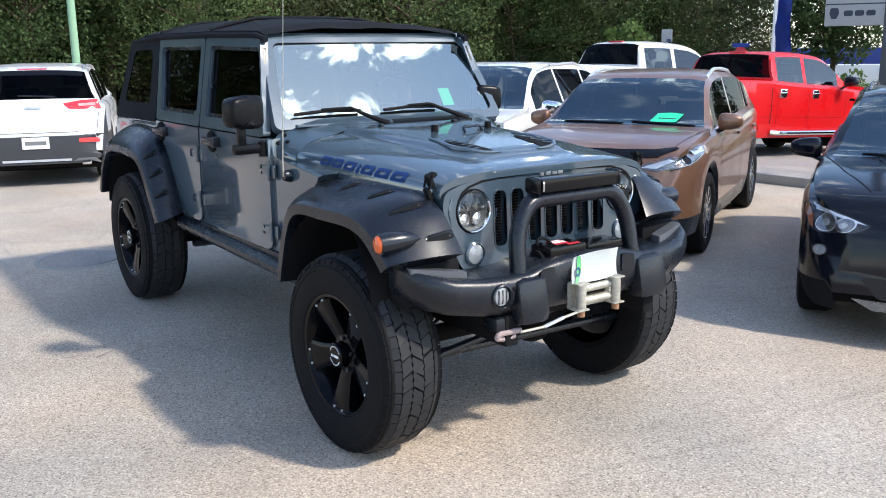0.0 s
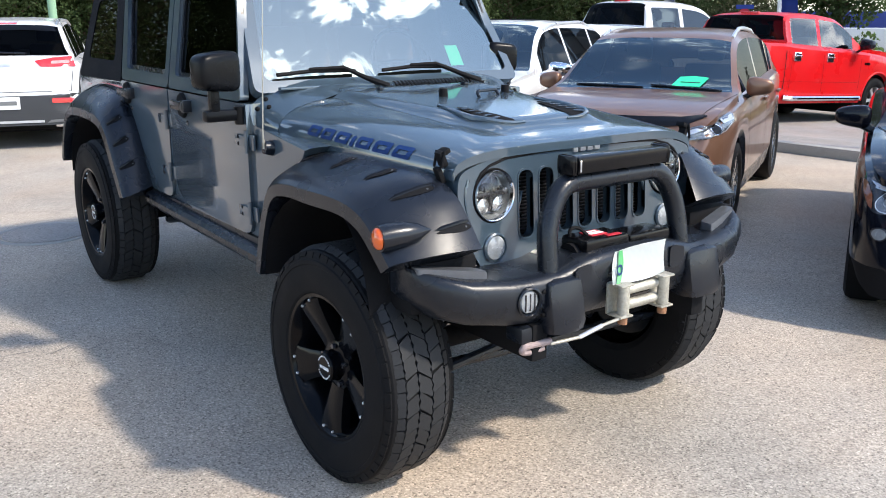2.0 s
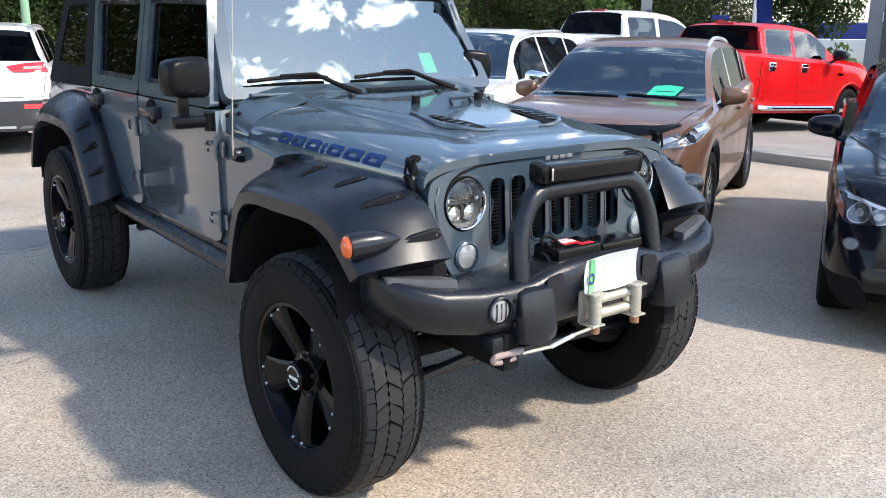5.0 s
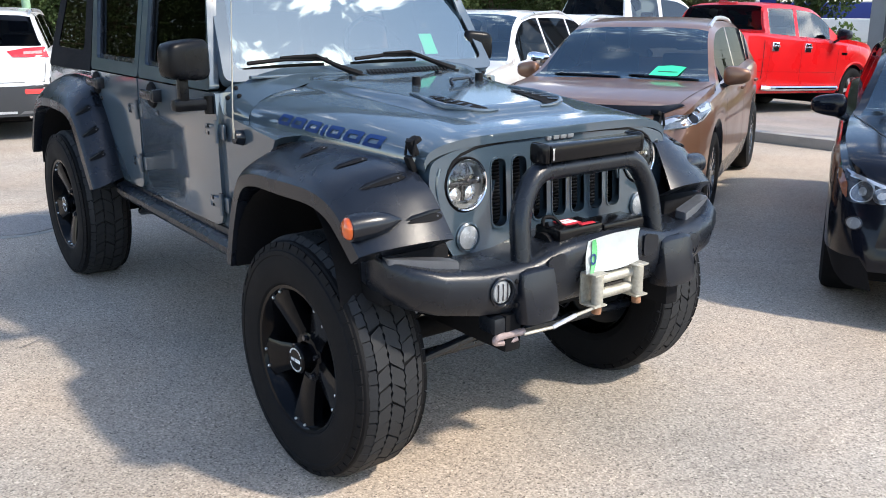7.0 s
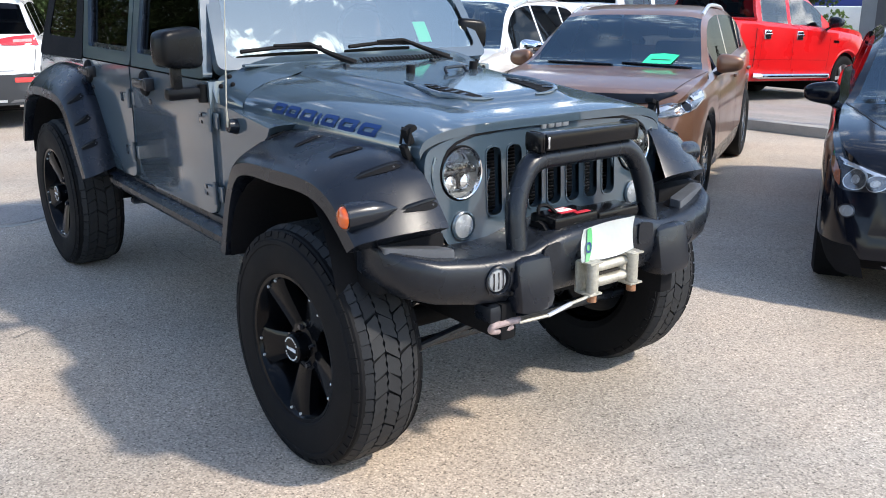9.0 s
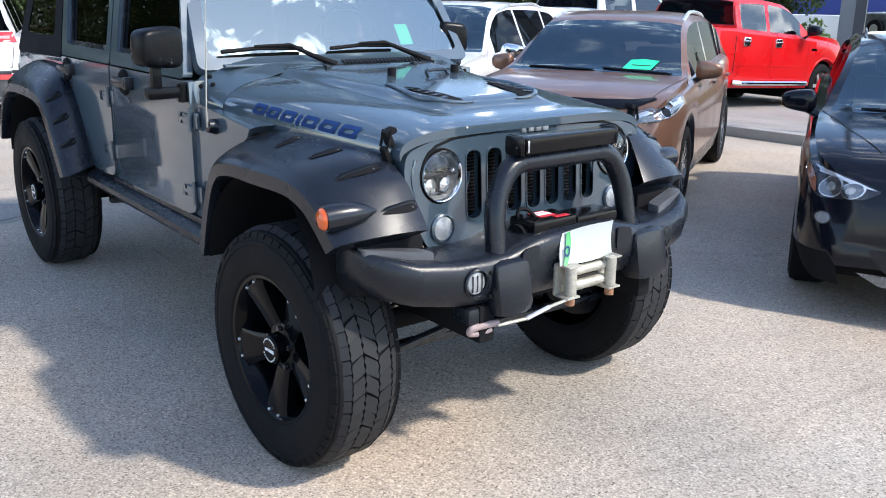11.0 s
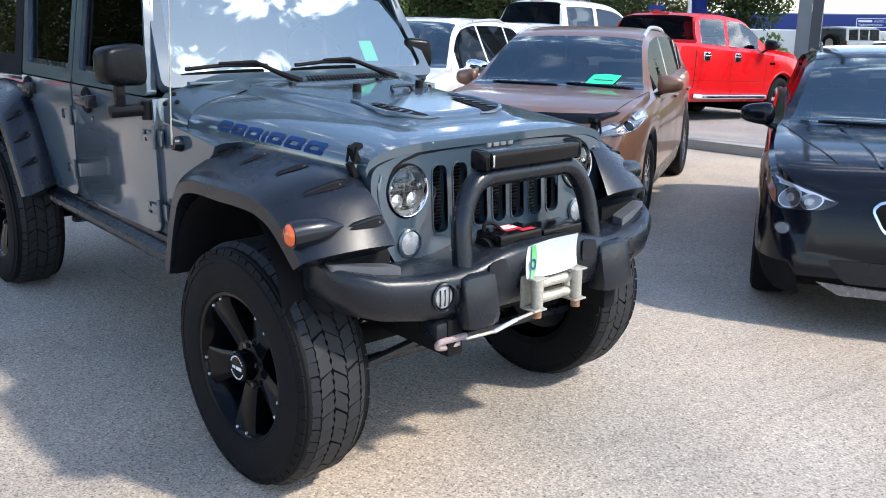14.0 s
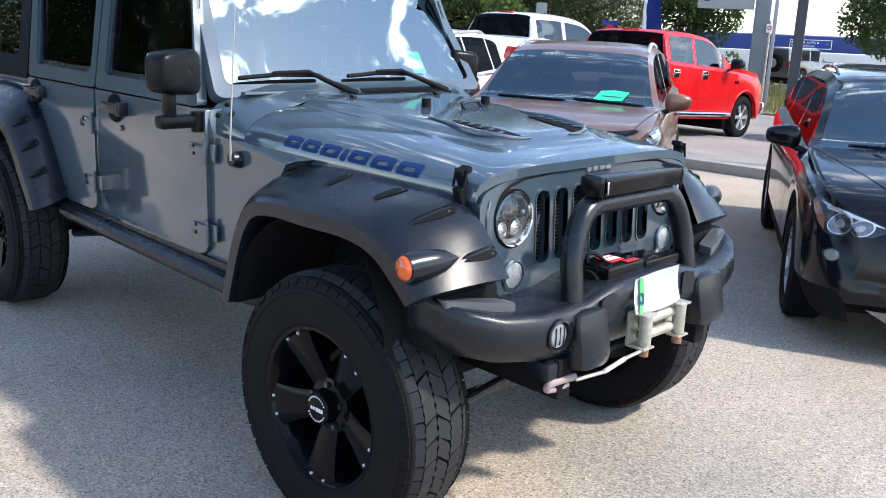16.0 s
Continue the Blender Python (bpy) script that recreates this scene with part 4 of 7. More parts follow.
def suv_white_tail():
    h = Vector((-0.956, 0.292)).normalized()
    right = Vector((h.y, -h.x))
    wb = 2.70
    rear = Vector((-10.06, 0.79)) - right * 0.82
    c = rear + h * wb
    top = [(-3.60, 0.52), (-3.58, 0.98), (-3.50, 1.13), (-3.30, 1.39), (-3.16, 1.51), (-2.9, 1.565), (-2.0, 1.595), (-1.4, 1.575), (-1.0, 1.50), (-0.30, 1.10), (0.3, 1.04), (0.7, 0.94), (0.86, 0.74), (0.92, 0.46)]
    spec = dict(SUV, wb=wb, top=top, tumble=0.34, rear_clad=-3.02, rw=(-3.49, -3.18), windows=[(-3.05, -2.66), (-2.58, -1.62), (-1.54, -0.60)], ws=(-0.98, -0.32), spokes=5,
                belt=[(-3.60, 0.50), (-3.48, 1.06), (-2.0, 1.06), (-0.3, 1.02), (0.3, 0.97), (0.74, 0.84), (0.92, 0.42)],
                width=[(-3.60, 0.82), (-3.48, 0.90), (-3.0, 0.925), (-1.0, 0.93), (0.2, 0.92), (0.6, 0.86), (0.82, 0.72), (0.92, 0.5)])
    root, tree = vehicle("white_suv", "white suv with red tail lamps and grey lower bumper", "car", place_car(c.x, c.y, h.x, h.y), spec, M_white_paint, M_bumper)
    for s in (-1, 1):
        lamp = lay(root, tree, "tail_lamp", [[(s * 0.37, 1.082), (s * 0.58, 1.118), (s * 0.60, 1.008), (s * 0.44, 1.012)], [(s * 0.58, 1.118), (s * 0.80, 1.132), (s * 0.84, 1.004), (s * 0.60, 1.008)]], "back", M_redlens, 0.010, "slim red tail lamp")
        lay(lamp, tree, "reversing_lens", round_poly([(s * 0.56, 1.044), (s * 0.77, 1.050), (s * 0.77, 1.086), (s * 0.56, 1.078)], 0.008), "back", M_lens_pale, 0.014)
        lay(root, tree, "rear_reflector", rect(s * 0.66 - 0.13, 0.57, s * 0.66 + 0.13, 0.63, 0.02), "back", M_redlens, 0.022)
        lay(root, tree, "exhaust_surround", round_poly([(s * 0.44, 0.325), (s * 0.50, 0.365), (s * 0.72, 0.37), (s * 0.80, 0.30), (s * 0.765, 0.30), (s * 0.70, 0.348), (s * 0.52, 0.345)], 0.01), "back", M_grey_paint, 0.024, "", 2)
        bm = bmesh.new()
        box(bm, (-3.54, s * 0.60, 0.30), (0.12, 0.12, 0.06), 0.02)
        part("exhaust_tip", bm, M_chrome, root)
        roof_rail(root, tree, s, -1.2, -3.1, 0.68, M_alloy, 0.018)
    lay(root, tree, "lower_bumper", round_poly([(-0.90, 0.40), (-0.91, 0.66), (-0.80, 0.685), (-0.52, 0.665), (0.52, 0.665), (0.80, 0.685), (0.91, 0.66), (0.90, 0.40), (0.6, 0.30), (-0.6, 0.30)], 0.03), "back", M_bumper, 0.014, "dark grey lower bumper", 5)
    plate = lay(root, tree, "number_plate", rect(-0.165, 0.505, 0.165, 0.655, 0.01), "back", M_white_label, 0.030, "white number plate", 2)
    lay(plate, tree, "print_bar", rect(-0.13, 0.555, 0.13, 0.605, 0.01), "back", M_grey_paint, 0.034, "", 2)
    lay(root, tree, "badge", round_poly([(-0.10, 1.02), (0.10, 1.02), (0.10, 1.055), (-0.10, 1.055)], 0.008), "back", M_alloy, 0.010, "", 2)
    lay(root, tree, "brake_light", rect(-0.18, 1.515, 0.18, 1.535, 0.006), "back", M_redlens, 0.012, "", 2)
    lay(root, tree, "roof_spoiler", [[(-0.60, 1.485), (-0.30, 1.505), (-0.30, 1.445), (-0.64, 1.425)], [(-0.30, 1.505), (0.30, 1.505), (0.30, 1.445), (-0.30, 1.445)], [(0.30, 1.505), (0.60, 1.485), (0.64, 1.425), (0.30, 1.445)]], "back", M_gloss_black, 0.010, "black rear spoiler lip", 3)
    lay(root, tree, "skid_strip", [[(-0.42, 0.335), (0.42, 0.335), (0.42, 0.365), (-0.42, 0.365)]], "back", M_alloy, 0.026, "silver lower bumper strip", 3)
    seam(root, tree, [(-0.80, 0.96), (-0.76, 0.71), (0.76, 0.71), (0.80, 0.96)], "back")
    bm = bmesh.new()
    p = [tree.ray_cast(Vector((-9, -0.28 + 0.09 * i, 1.17 + 0.004 * i)), Vector((1, 0, 0)))[0] for i in range(6)]
    tube(bm, [q + Vector((-0.016, 0, 0)) for q in p if q is not None], 0.012, 6)
    part("wiper", bm, M_matt, root)
    return root


PICKUP = dict(
    wb=3.68, arch=0.46, base=0.36, tyre=0.40, rim=0.255, track=0.98, spokes=6, tumble=0.30,
    top=[(-4.90, 0.60), (-4.88, 1.36), (-2.86, 1.37), (-2.845, 1.40), (-2.74, 1.84), (-2.55, 1.92), (-1.9, 1.95), (-1.35, 1.92), (-1.10, 1.84), (-0.42, 1.33), (0.2, 1.29), (0.68, 1.21), (0.84, 1.06), (0.92, 0.60)],
    belt=[(-4.90, 0.58), (-4.86, 1.33), (-2.9, 1.33), (-2.6, 1.31), (-0.6, 1.25), (0.3, 1.18), (0.80, 1.00), (0.92, 0.56)],
    width=[(-4.90, 0.93), (-4.8, 0.98), (-1.0, 1.0), (0.4, 0.99), (0.75, 0.93), (0.92, 0.78)],
    ws=(-1.08, -0.45), rw=(-2.83, -2.70), windows=[(-2.62, -1.86), (-1.76, -0.80)], seat=-1.6)


def pickup(name, label, m, body, dz=0.0, rim_mat=None, colour_note=""):
    top = [(x, (z if z < 1.38 else 1.38 + (z - 1.38) * 0.86) + (dz if z > 1.2 else 0)) for x, z in PICKUP["top"]]
    spec = dict(PICKUP, top=top, rim_mat=rim_mat or M_alloy, glass=M_tint, side_glass=M_truck_glass)
    root, tree = vehicle(name, label, "pickup truck", m, spec, body, None, "parked trucks")
    lay(root, tree, "bed_liner", rect(-4.78, -0.80, -2.95, 0.80, 0.06), "top", M_dark, 0.004)
    for s in (-1, 1):
        side = "left" if s > 0 else "right"
        for x in (-1.62, -2.58):
            bm = bmesh.new()
            box(bm, (x, s * 0.995, 1.13), (0.19, 0.024, 0.15), 0.01)
            h = part("door_handle", bm, M_chrome, root, "chrome door handle")
            bm = bmesh.new()
            box(bm, (x, s * 1.005, 1.125), (0.13, 0.02, 0.07), 0.008)
            part("handle_cup", bm, M_dark, h)
            bm = bmesh.new()
            box(bm, (x, s * 1.022, 1.135), (0.17, 0.02, 0.03), 0.008)
            part("handle_grip", bm, M_chrome, h)
        seam(root, tree, [(-0.62, 1.24), (-0.66, 0.56)], side, 0.007)
        seam(root, tree, [(-1.80, 1.28), (-1.80, 0.56)], side, 0.007)
        seam(root, tree, [(-2.70, 1.30), (-2.74, 0.56)], side, 0.006)
        seam(root, tree, [(-4.6, 0.72), (-0.7, 0.72)], side, 0.004)
        seam(root, tree, [(-2.88, 1.33), (-2.90, 0.60)], side, 0.02)
        bm = bmesh.new()
        tube(bm, bend([(-2.85, s * 0.98, 0.46), (-2.75, s * 1.06, 0.45), (-0.68, s * 1.06, 0.45), (-0.58, s * 0.98, 0.46)], 0.06), 0.045, 10)
        part("side_step", bm, M_chrome, root, "chrome tubular side step")
        mirror_cap(root, -0.78, s * 1.02, 1.38, M_matt, s, 1.35)
        lay(root, tree, "fender_badge", rect(-0.52, 1.03, -0.34, 1.07, 0.01), side, M_chrome, 0.006, "", 2)
        lay(root, tree, "headlight", rect(s * 0.76 - 0.16, 0.95, s * 0.76 + 0.14, 1.12, 0.03), "front", M_reflector, 0.008)
        lay(root, tree, "tail_lamp", rect(s * 0.86 - 0.08, 0.90, s * 0.86 + 0.08, 1.25, 0.02), "back", M_redlens, 0.012)
        bm = bmesh.new()
        n = 14
        arc = [(0.0 + 0.50 * math.cos(math.pi * k / n), 0.40 + 0.50 * math.sin(math.pi * k / n)) for k in range(n + 1)]
        tube(bm, [(x, s * 0.985, z) for x, z in arc], 0.022, 8)
        part("arch_lip", bm, body, root)
    bm = bmesh.new()
    box(bm, (0.90, 0, 0.58), (0.16, 1.85, 0.24), 0.05)
    part("front_bumper", bm, M_chrome, root)
    bm = bmesh.new()
    box(bm, (-4.96, 0, 0.60), (0.16, 1.75, 0.20), 0.05)
    part("rear_bumper", bm, M_chrome, root)
    lay(root, tree, "grille", rect(-0.55, 0.75, 0.55, 1.08, 0.05), "front", M_lamp_dark, 0.010)
    bm = bmesh.new()
    box(bm, (-2.62, 0, 1.838 + dz), (0.06, 0.36, 0.035), 0.012)
    part("brake_light", bm, M_redlens, root)
    return root, tree


def truck_red():
    return pickup("red_pickup", "bright red crew cab pickup with chrome handles and side step", place_car(-7.27, 13.80, 0.0, 1.0), M_red_paint)


def truck_white():
    return pickup("white_pickup", "white crew cab pickup with dark rear window", place_car(-9.62, 13.1, 0.0, 1.0), M_white_paint, 0.18)


suv_bronze()
suv_black()
suv_white_nose()
white_tail = suv_white_tail()
# the row of white cars goes on beside it
for k in (1, 2):
    copy_thing(white_tail, Matrix.Translation((-0.292 * 2.75 * k, -0.956 * 2.75 * k, 0)) @ white_tail.matrix_basis)
truck_red()
truck_white()



def truck_dark():
    """A black pickup with a hard bed cover, parked beyond the black suv."""
    h = Vector((0.93, 0.36)).normalized()
    return pickup("black_pickup", "black pickup truck with a flat bed cover", place_car(-0.58, 16.7, h.x, h.y), M_black_paint, 0.18)


def far_suv():
    spec = dict(SUV, top=[(-3.45, 0.60), (-3.43, 1.66), (-3.3, 1.74), (-1.4, 1.76), (-1.15, 1.72), (-0.80, 1.22), (0.2, 1.18), (0.72, 1.12), (0.80, 0.60)],
                belt=[(-3.45, 0.55), (-3.42, 1.18), (-0.8, 1.16), (0.3, 1.08), (0.74, 1.0), (0.80, 0.55)], width=[(-3.45, 0.82), (-3.3, 0.85), (0.3, 0.85), (0.70, 0.78), (0.80, 0.74)],
                wb=2.5, tyre=0.40, arch=0.46, base=0.42, ws=(-1.13, -0.82), rw=None, windows=[(-3.25, -2.62), (-2.52, -1.92), (-1.84, -1.18)], tumble=0.15)
    h = Vector((0.17, 0.985)).normalized()
    c = Vector((-16.1, 39.6))
    root, tr = vehicle("grey_suv", "boxy silver grey suv with a spare wheel on its tailgate", "car", place_car(c.x, c.y, h.x, h.y), spec, M_grey_paint, M_matt)
    bm = bmesh.new()
    lathe(bm, [(0.20, 0.10), (0.30, 0.12), (0.38, 0.09), (0.40, 0.02), (0.40, -0.08), (0.2, -0.10)], 28)
    bmesh.ops.transform(bm, matrix=Matrix.Translation((-3.55, -0.1, 1.05)) @ Matrix.Rotation(radians(90), 4, "Z"), verts=bm.verts)
    sp = part("spare_wheel", bm, M_rubber, root)
    bm = bmesh.new()
    lathe(bm, [(0.001, 0.08), (0.20, 0.09), (0.215, 0.06)], 20)
    bmesh.ops.transform(bm, matrix=Matrix.Translation((-3.56, -0.1, 1.05)) @ Matrix.Rotation(radians(90), 4, "Z"), verts=bm.verts)
    part("rim", bm, M_alloy, sp)
    for s in (-1, 1):
        lay(root, tr, "tail_lamp", rect(s * 0.72 - 0.06, 0.85, s * 0.72 + 0.06, 1.10, 0.01), "back", M_redlens, 0.02)


truck_dark()
far_suv()

# ---- poles, signs, flag ----
def pole(name, label, x, y, r0, r1, z, mat, n=16, lean=(0, 0)):
    root = thing(name, label, "pole", pose(x, y, 0))
    bm = bmesh.new()
    tube(bm, [(0, 0, -0.1), (lean[0] * z / 2, lean[1] * z / 2, z / 2), (lean[0] * z, lean[1] * z, z)], [r0, (r0 + r1) / 2, r1], n)
    part("shaft", bm, mat, root)
    bm = bmesh.new()
    tube(bm, [(0, 0, -0.02), (0, 0, 0.05)], r0 * 1.9, n)
    part("foot", bm, M_kerb, root)
    return root


pole("lamp_post", "pale green painted lamp post beside the wood", -14.4, 1.52, 0.075, 0.062, 8.0, M_pole_green)
pole("lamp_post", "slim dark grey square lamp post", -2.86, 8.36, 0.085, 0.08, 7.0, M_pole_dark, 4)
# tall dealer sign on a broad grey column
sign = thing("dealer_sign", "tall grey dealer sign on a broad steel column", "sign", pose(-9.57, 20.62, -0.3))
face = math.degrees(math.atan2(1.21, 2.22))
bm = bmesh.new()
box(bm, (0, 0, 3.2), (0.40, 0.30, 7.4), 0.03, Matrix.Rotation(radians(face), 4, "Z"))
part("column", bm, M_pole, sign)
bm = bmesh.new()
box(bm, (0.32, 0.10, 3.2), (0.10, 0.12, 7.4), 0.02, Matrix.Rotation(radians(face), 4, "Z"))
part("column", bm, M_sign, sign)
turn = Matrix.Rotation(radians(face), 4, "Z")
bm = bmesh.new()
box(bm, (0, 0, 0), (1.45, 0.16, 2.2), 0.02)
bmesh.ops.transform(bm, matrix=turn @ Matrix.Translation((-0.95, 0, 3.60)), verts=bm.verts)
panel = part("panel", bm, M_sign, sign)
bm = bmesh.new()
slab(bm, round_poly([(-1.51, 2.68), (-1.39, 2.68), (-1.33, 2.82), (-1.36, 2.96), (-1.54, 2.96), (-1.57, 2.82)], 0.02), 0.01, lambda u, v, w: turn @ Vector((u, -0.09 - w, v)))
part("emblem", bm, M_ink, panel)
for k in range(3):
    bm = bmesh.new()
    slab(bm, round_poly([(-1.22 + 0.27 * k, 2.75), (-1.00 + 0.27 * k, 2.75), (-1.00 + 0.27 * k, 2.89), (-1.22 + 0.27 * k, 2.89)], 0.05), 0.01, lambda u, v, w: turn @ Vector((u, -0.09 - w, v)))
    part("brand_block", bm, M_ink, panel)
bm = bmesh.new()
slab(bm, [(-1.67, 3.04), (-0.23, 3.04), (-0.23, 3.07), (-1.67, 3.07)], 0.01, lambda u, v, w: turn @ Vector((u, -0.085 - w, v)))
part("panel_joint", bm, M_ink, panel)
# no-parking plate on the column
plate = thing("parking_sign", "small white sign with a red ring on a post", "sign", pose(-9.27, 20.50, -0.36))
bm = bmesh.new()
box(bm, (0, 0, 2.10), (0.16, 0.02, 0.22), 0.004, turn)
part("board", bm, M_white_label, plate)
bm = bmesh.new()
lathe(bm, [(0.036, 0.02), (0.036, 0.026), (0.056, 0.026), (0.056, 0.02)], 20)
bmesh.ops.transform(bm, matrix=Matrix.Translation((0, 0, 2.115)) @ turn @ Matrix.Rotation(math.pi, 4, "Z"), verts=bm.verts)
part("ring", bm, M_red_label, plate)
bm = bmesh.new()
tube(bm, [(0, 0.03, -0.2), (0, 0.03, 2.3)], 0.03, 8)
part("post", bm, M_zinc, plate)

flag = thing("feather_flag", "tall dark blue feather flag on a white pole", "flag", pose(-14.36, 22.37, -0.4))
bm = bmesh.new()
tube(bm, [(0, 0, -0.2), (0, 0, 3.0), (0.02, 0, 5.0)], [0.07, 0.065, 0.05], 8)
part("pole", bm, M_white_label, flag)
bm = bmesh.new()
rows = []
for k in range(13):
    z = 1.5 + 0.24 * k
    w = 0.64 - 0.014 * k
    rows.append([bm.verts.new((0.05 + w * t * 0.66, w * t * 0.38 + 0.05 * math.sin(6 * t + k), z)) for t in (0, 0.25, 0.5, 0.75, 1)])
for a, b in zip(rows, rows[1:]):
    for j in range(4):
        bm.faces.new((a[j], a[j + 1], b[j + 1], b[j]))
bmesh.ops.solidify(bm, geom=list(bm.faces), thickness=0.006)
part("cloth", bm, M_flag, flag)


def road_sign(x, y, name, label, pieces):
    root = thing(name, label, "sign", pose(x, y, slope(y), 0, 0, 35))
    bm = bmesh.new()
    tube(bm, [(0, 0.03, 0), (0, 0.03, pieces[0][1] + 0.2)], 0.032, 8)
    part("post", bm, M_zinc, root)
    for nm, z, outline, mat in pieces:
        bm = bmesh.new()
        slab(bm, outline, 0.02, lambda u, v, w, z=z: (u, w, z + v))
        part(nm, bm, mat, root)
    return root


octagon = [(0.24 * math.cos(a), 0.24 * math.sin(a)) for a in [math.pi / 8 + k * math.pi / 4 for k in range(8)]]
road_sign(-17.55, 25.0, "stop_sign", "red octagonal road sign with a blue name plate above", [("name_plate", 2.30, rect(-0.29, -0.07, 0.29, 0.07, 0.01), M_flag), ("board", 2.01, octagon, M_red_label)])
road_sign(-16.95, 20.4, "road_sign", "small pale grey road sign on a post", [("board", 2.56, rect(-0.17, -0.2, 0.17, 0.2, 0.03), M_sign), ("plate", 2.36, rect(-0.02, 0, 0.14, 0.10, 0.01), M_flag)])

# ---- workshop building across the road ----
shop = thing("workshop_building", "long white workshop with a dark blue fascia", "building", pose(-48.8, 99.4, -1.4, 0, 0, 26.7))
bm = bmesh.new()
box(bm, (0, 6, 0.45), (64, 12, 0.92))
part("wall", bm, M_white_wall, shop)
bm = bmesh.new()
box(bm, (0, 5.8, 1.83), (65, 12.8, 1.84), 0.05)
part("fascia", bm, M_blue_wall, shop)
bm = bmesh.new()
box(bm, (0, 6, 2.80), (64.6, 12.4, 0.10))
part("roof", bm, M_sign, shop)
for k in range(11):
    bm = bmesh.new()
    box(bm, (-26 + 4.6 * k, -0.02, 0.45), (2.6, 0.06, 0.62), 0.01)
    w = part("window", bm, M_dark, shop)
    bm = bmesh.new()
    for dx in (-1.3, 0, 1.3):
        box(bm, (-26 + 4.6 * k + dx, -0.06, 0.45), (0.08, 0.05, 0.66))
    part("frame", bm, M_sign, w)
bm = bmesh.new()
box(bm, (5.0, -0.68, 1.87), (4.5, 0.08, 1.02), 0.01)
board = part("sign_board", bm, M_flag, shop, "blue shop sign with white letters")
bm = bmesh.new()
ring_slab(bm, rect(2.75, 1.36, 7.25, 2.38, 0.02), rect(2.82, 1.43, 7.18, 2.31, 0.02), 0.02, lambda u, v, w: (u, -0.745 - w, v))
part("border", bm, M_white_label, board)


def words(text, x, z, size):
    c = bpy.data.curves.new("letters", "FONT")
    c.body, c.size, c.extrude = text, size, 0.01
    tmp = bpy.data.objects.new("letters", c)
    scene.collection.objects.link(tmp)
    me = bpy.data.meshes.new_from_object(tmp.evaluated_get(bpy.context.evaluated_depsgraph_get()))
    bpy.data.objects.remove(tmp)
    ob = new("letters", me)
    me.materials.clear()
    me.materials.append(M_white_label)
    ob.parent = board
    ob.matrix_basis = Matrix.Translation((x, -0.75, z)) @ Matrix.Rotation(radians(90), 4, "X")
    return ob


words("AUTO &", 4.55, 1.93, 0.36)
words("TRANSMISSION", 2.95, 1.52, 0.36)
bm = bmesh.new()
box(bm, (3.65, -0.75, 2.06), (1.4, 0.02, 0.24))
part("name_bar", bm, M_white_label, board)
bm = bmesh.new()
lathe(bm, [(0.001, 0.02), (0.15, 0.02), (0.15, 0.0)], 16)
bmesh.ops.transform(bm, matrix=Matrix.Translation((6.75, -0.75, 1.9)) @ Matrix.Rotation(math.pi, 4, "Z"), verts=bm.verts)
part("emblem", bm, M_amber_dim, board)
# low white container beside the shop, seen past the truck
bm = bmesh.new()
box(bm, (-24.5, 55.0, -0.2), (22.0, 1.2, 1.4), 0.05, Matrix.Rotation(radians(25), 4, "Z"))
tagged(part("site_wall", bm, M_white_wall), "low pale wall across the road", "wall", kind="structure")


M_soil = surface("dry_soil", (0.16, 0.135, 0.08), 0.95, 0, 0.3, 2, 40, 0.6)


# ---- trees ----
def leaf_cloud(seed, blobs, count, size, squash=0.8):
    """Many small leaves in uneven clumps; blobs are (x, y, z, r)."""
    rnd = np.random.RandomState(seed)
    total = sum(b[3] ** 2 for b in blobs)
    verts, faces = [], []
    for bx, by, bz, r in blobs:
        k = int(count * r * r / total)
        d = rnd.normal(size=(k, 3))
        d /= np.linalg.norm(d, axis=1)[:, None]
        rad = r * (0.55 + 0.5 * rnd.rand(k) ** 0.6)
        c = np.array((bx, by, bz)) + d * rad[:, None] * np.array((1, 1, squash))
        a = rnd.normal(size=(k, 3)) + d * 0.6
        a /= np.linalg.norm(a, axis=1)[:, None]
        b = np.cross(a, rnd.normal(size=(k, 3)))
        b /= np.linalg.norm(b, axis=1)[:, None]
        s = size * (0.6 + 0.8 * rnd.rand(k))[:, None]
        for p, u, v in zip(c, a * s, b * s * 0.62):
            n = len(verts)
            verts += [tuple(p - u), tuple(p + v), tuple(p + u * 1.1), tuple(p - v)]
            faces.append((n, n + 1, n + 2, n + 3))
    me = bpy.data.meshes.new("crown")
    me.from_pydata(verts, [], faces)
    return me


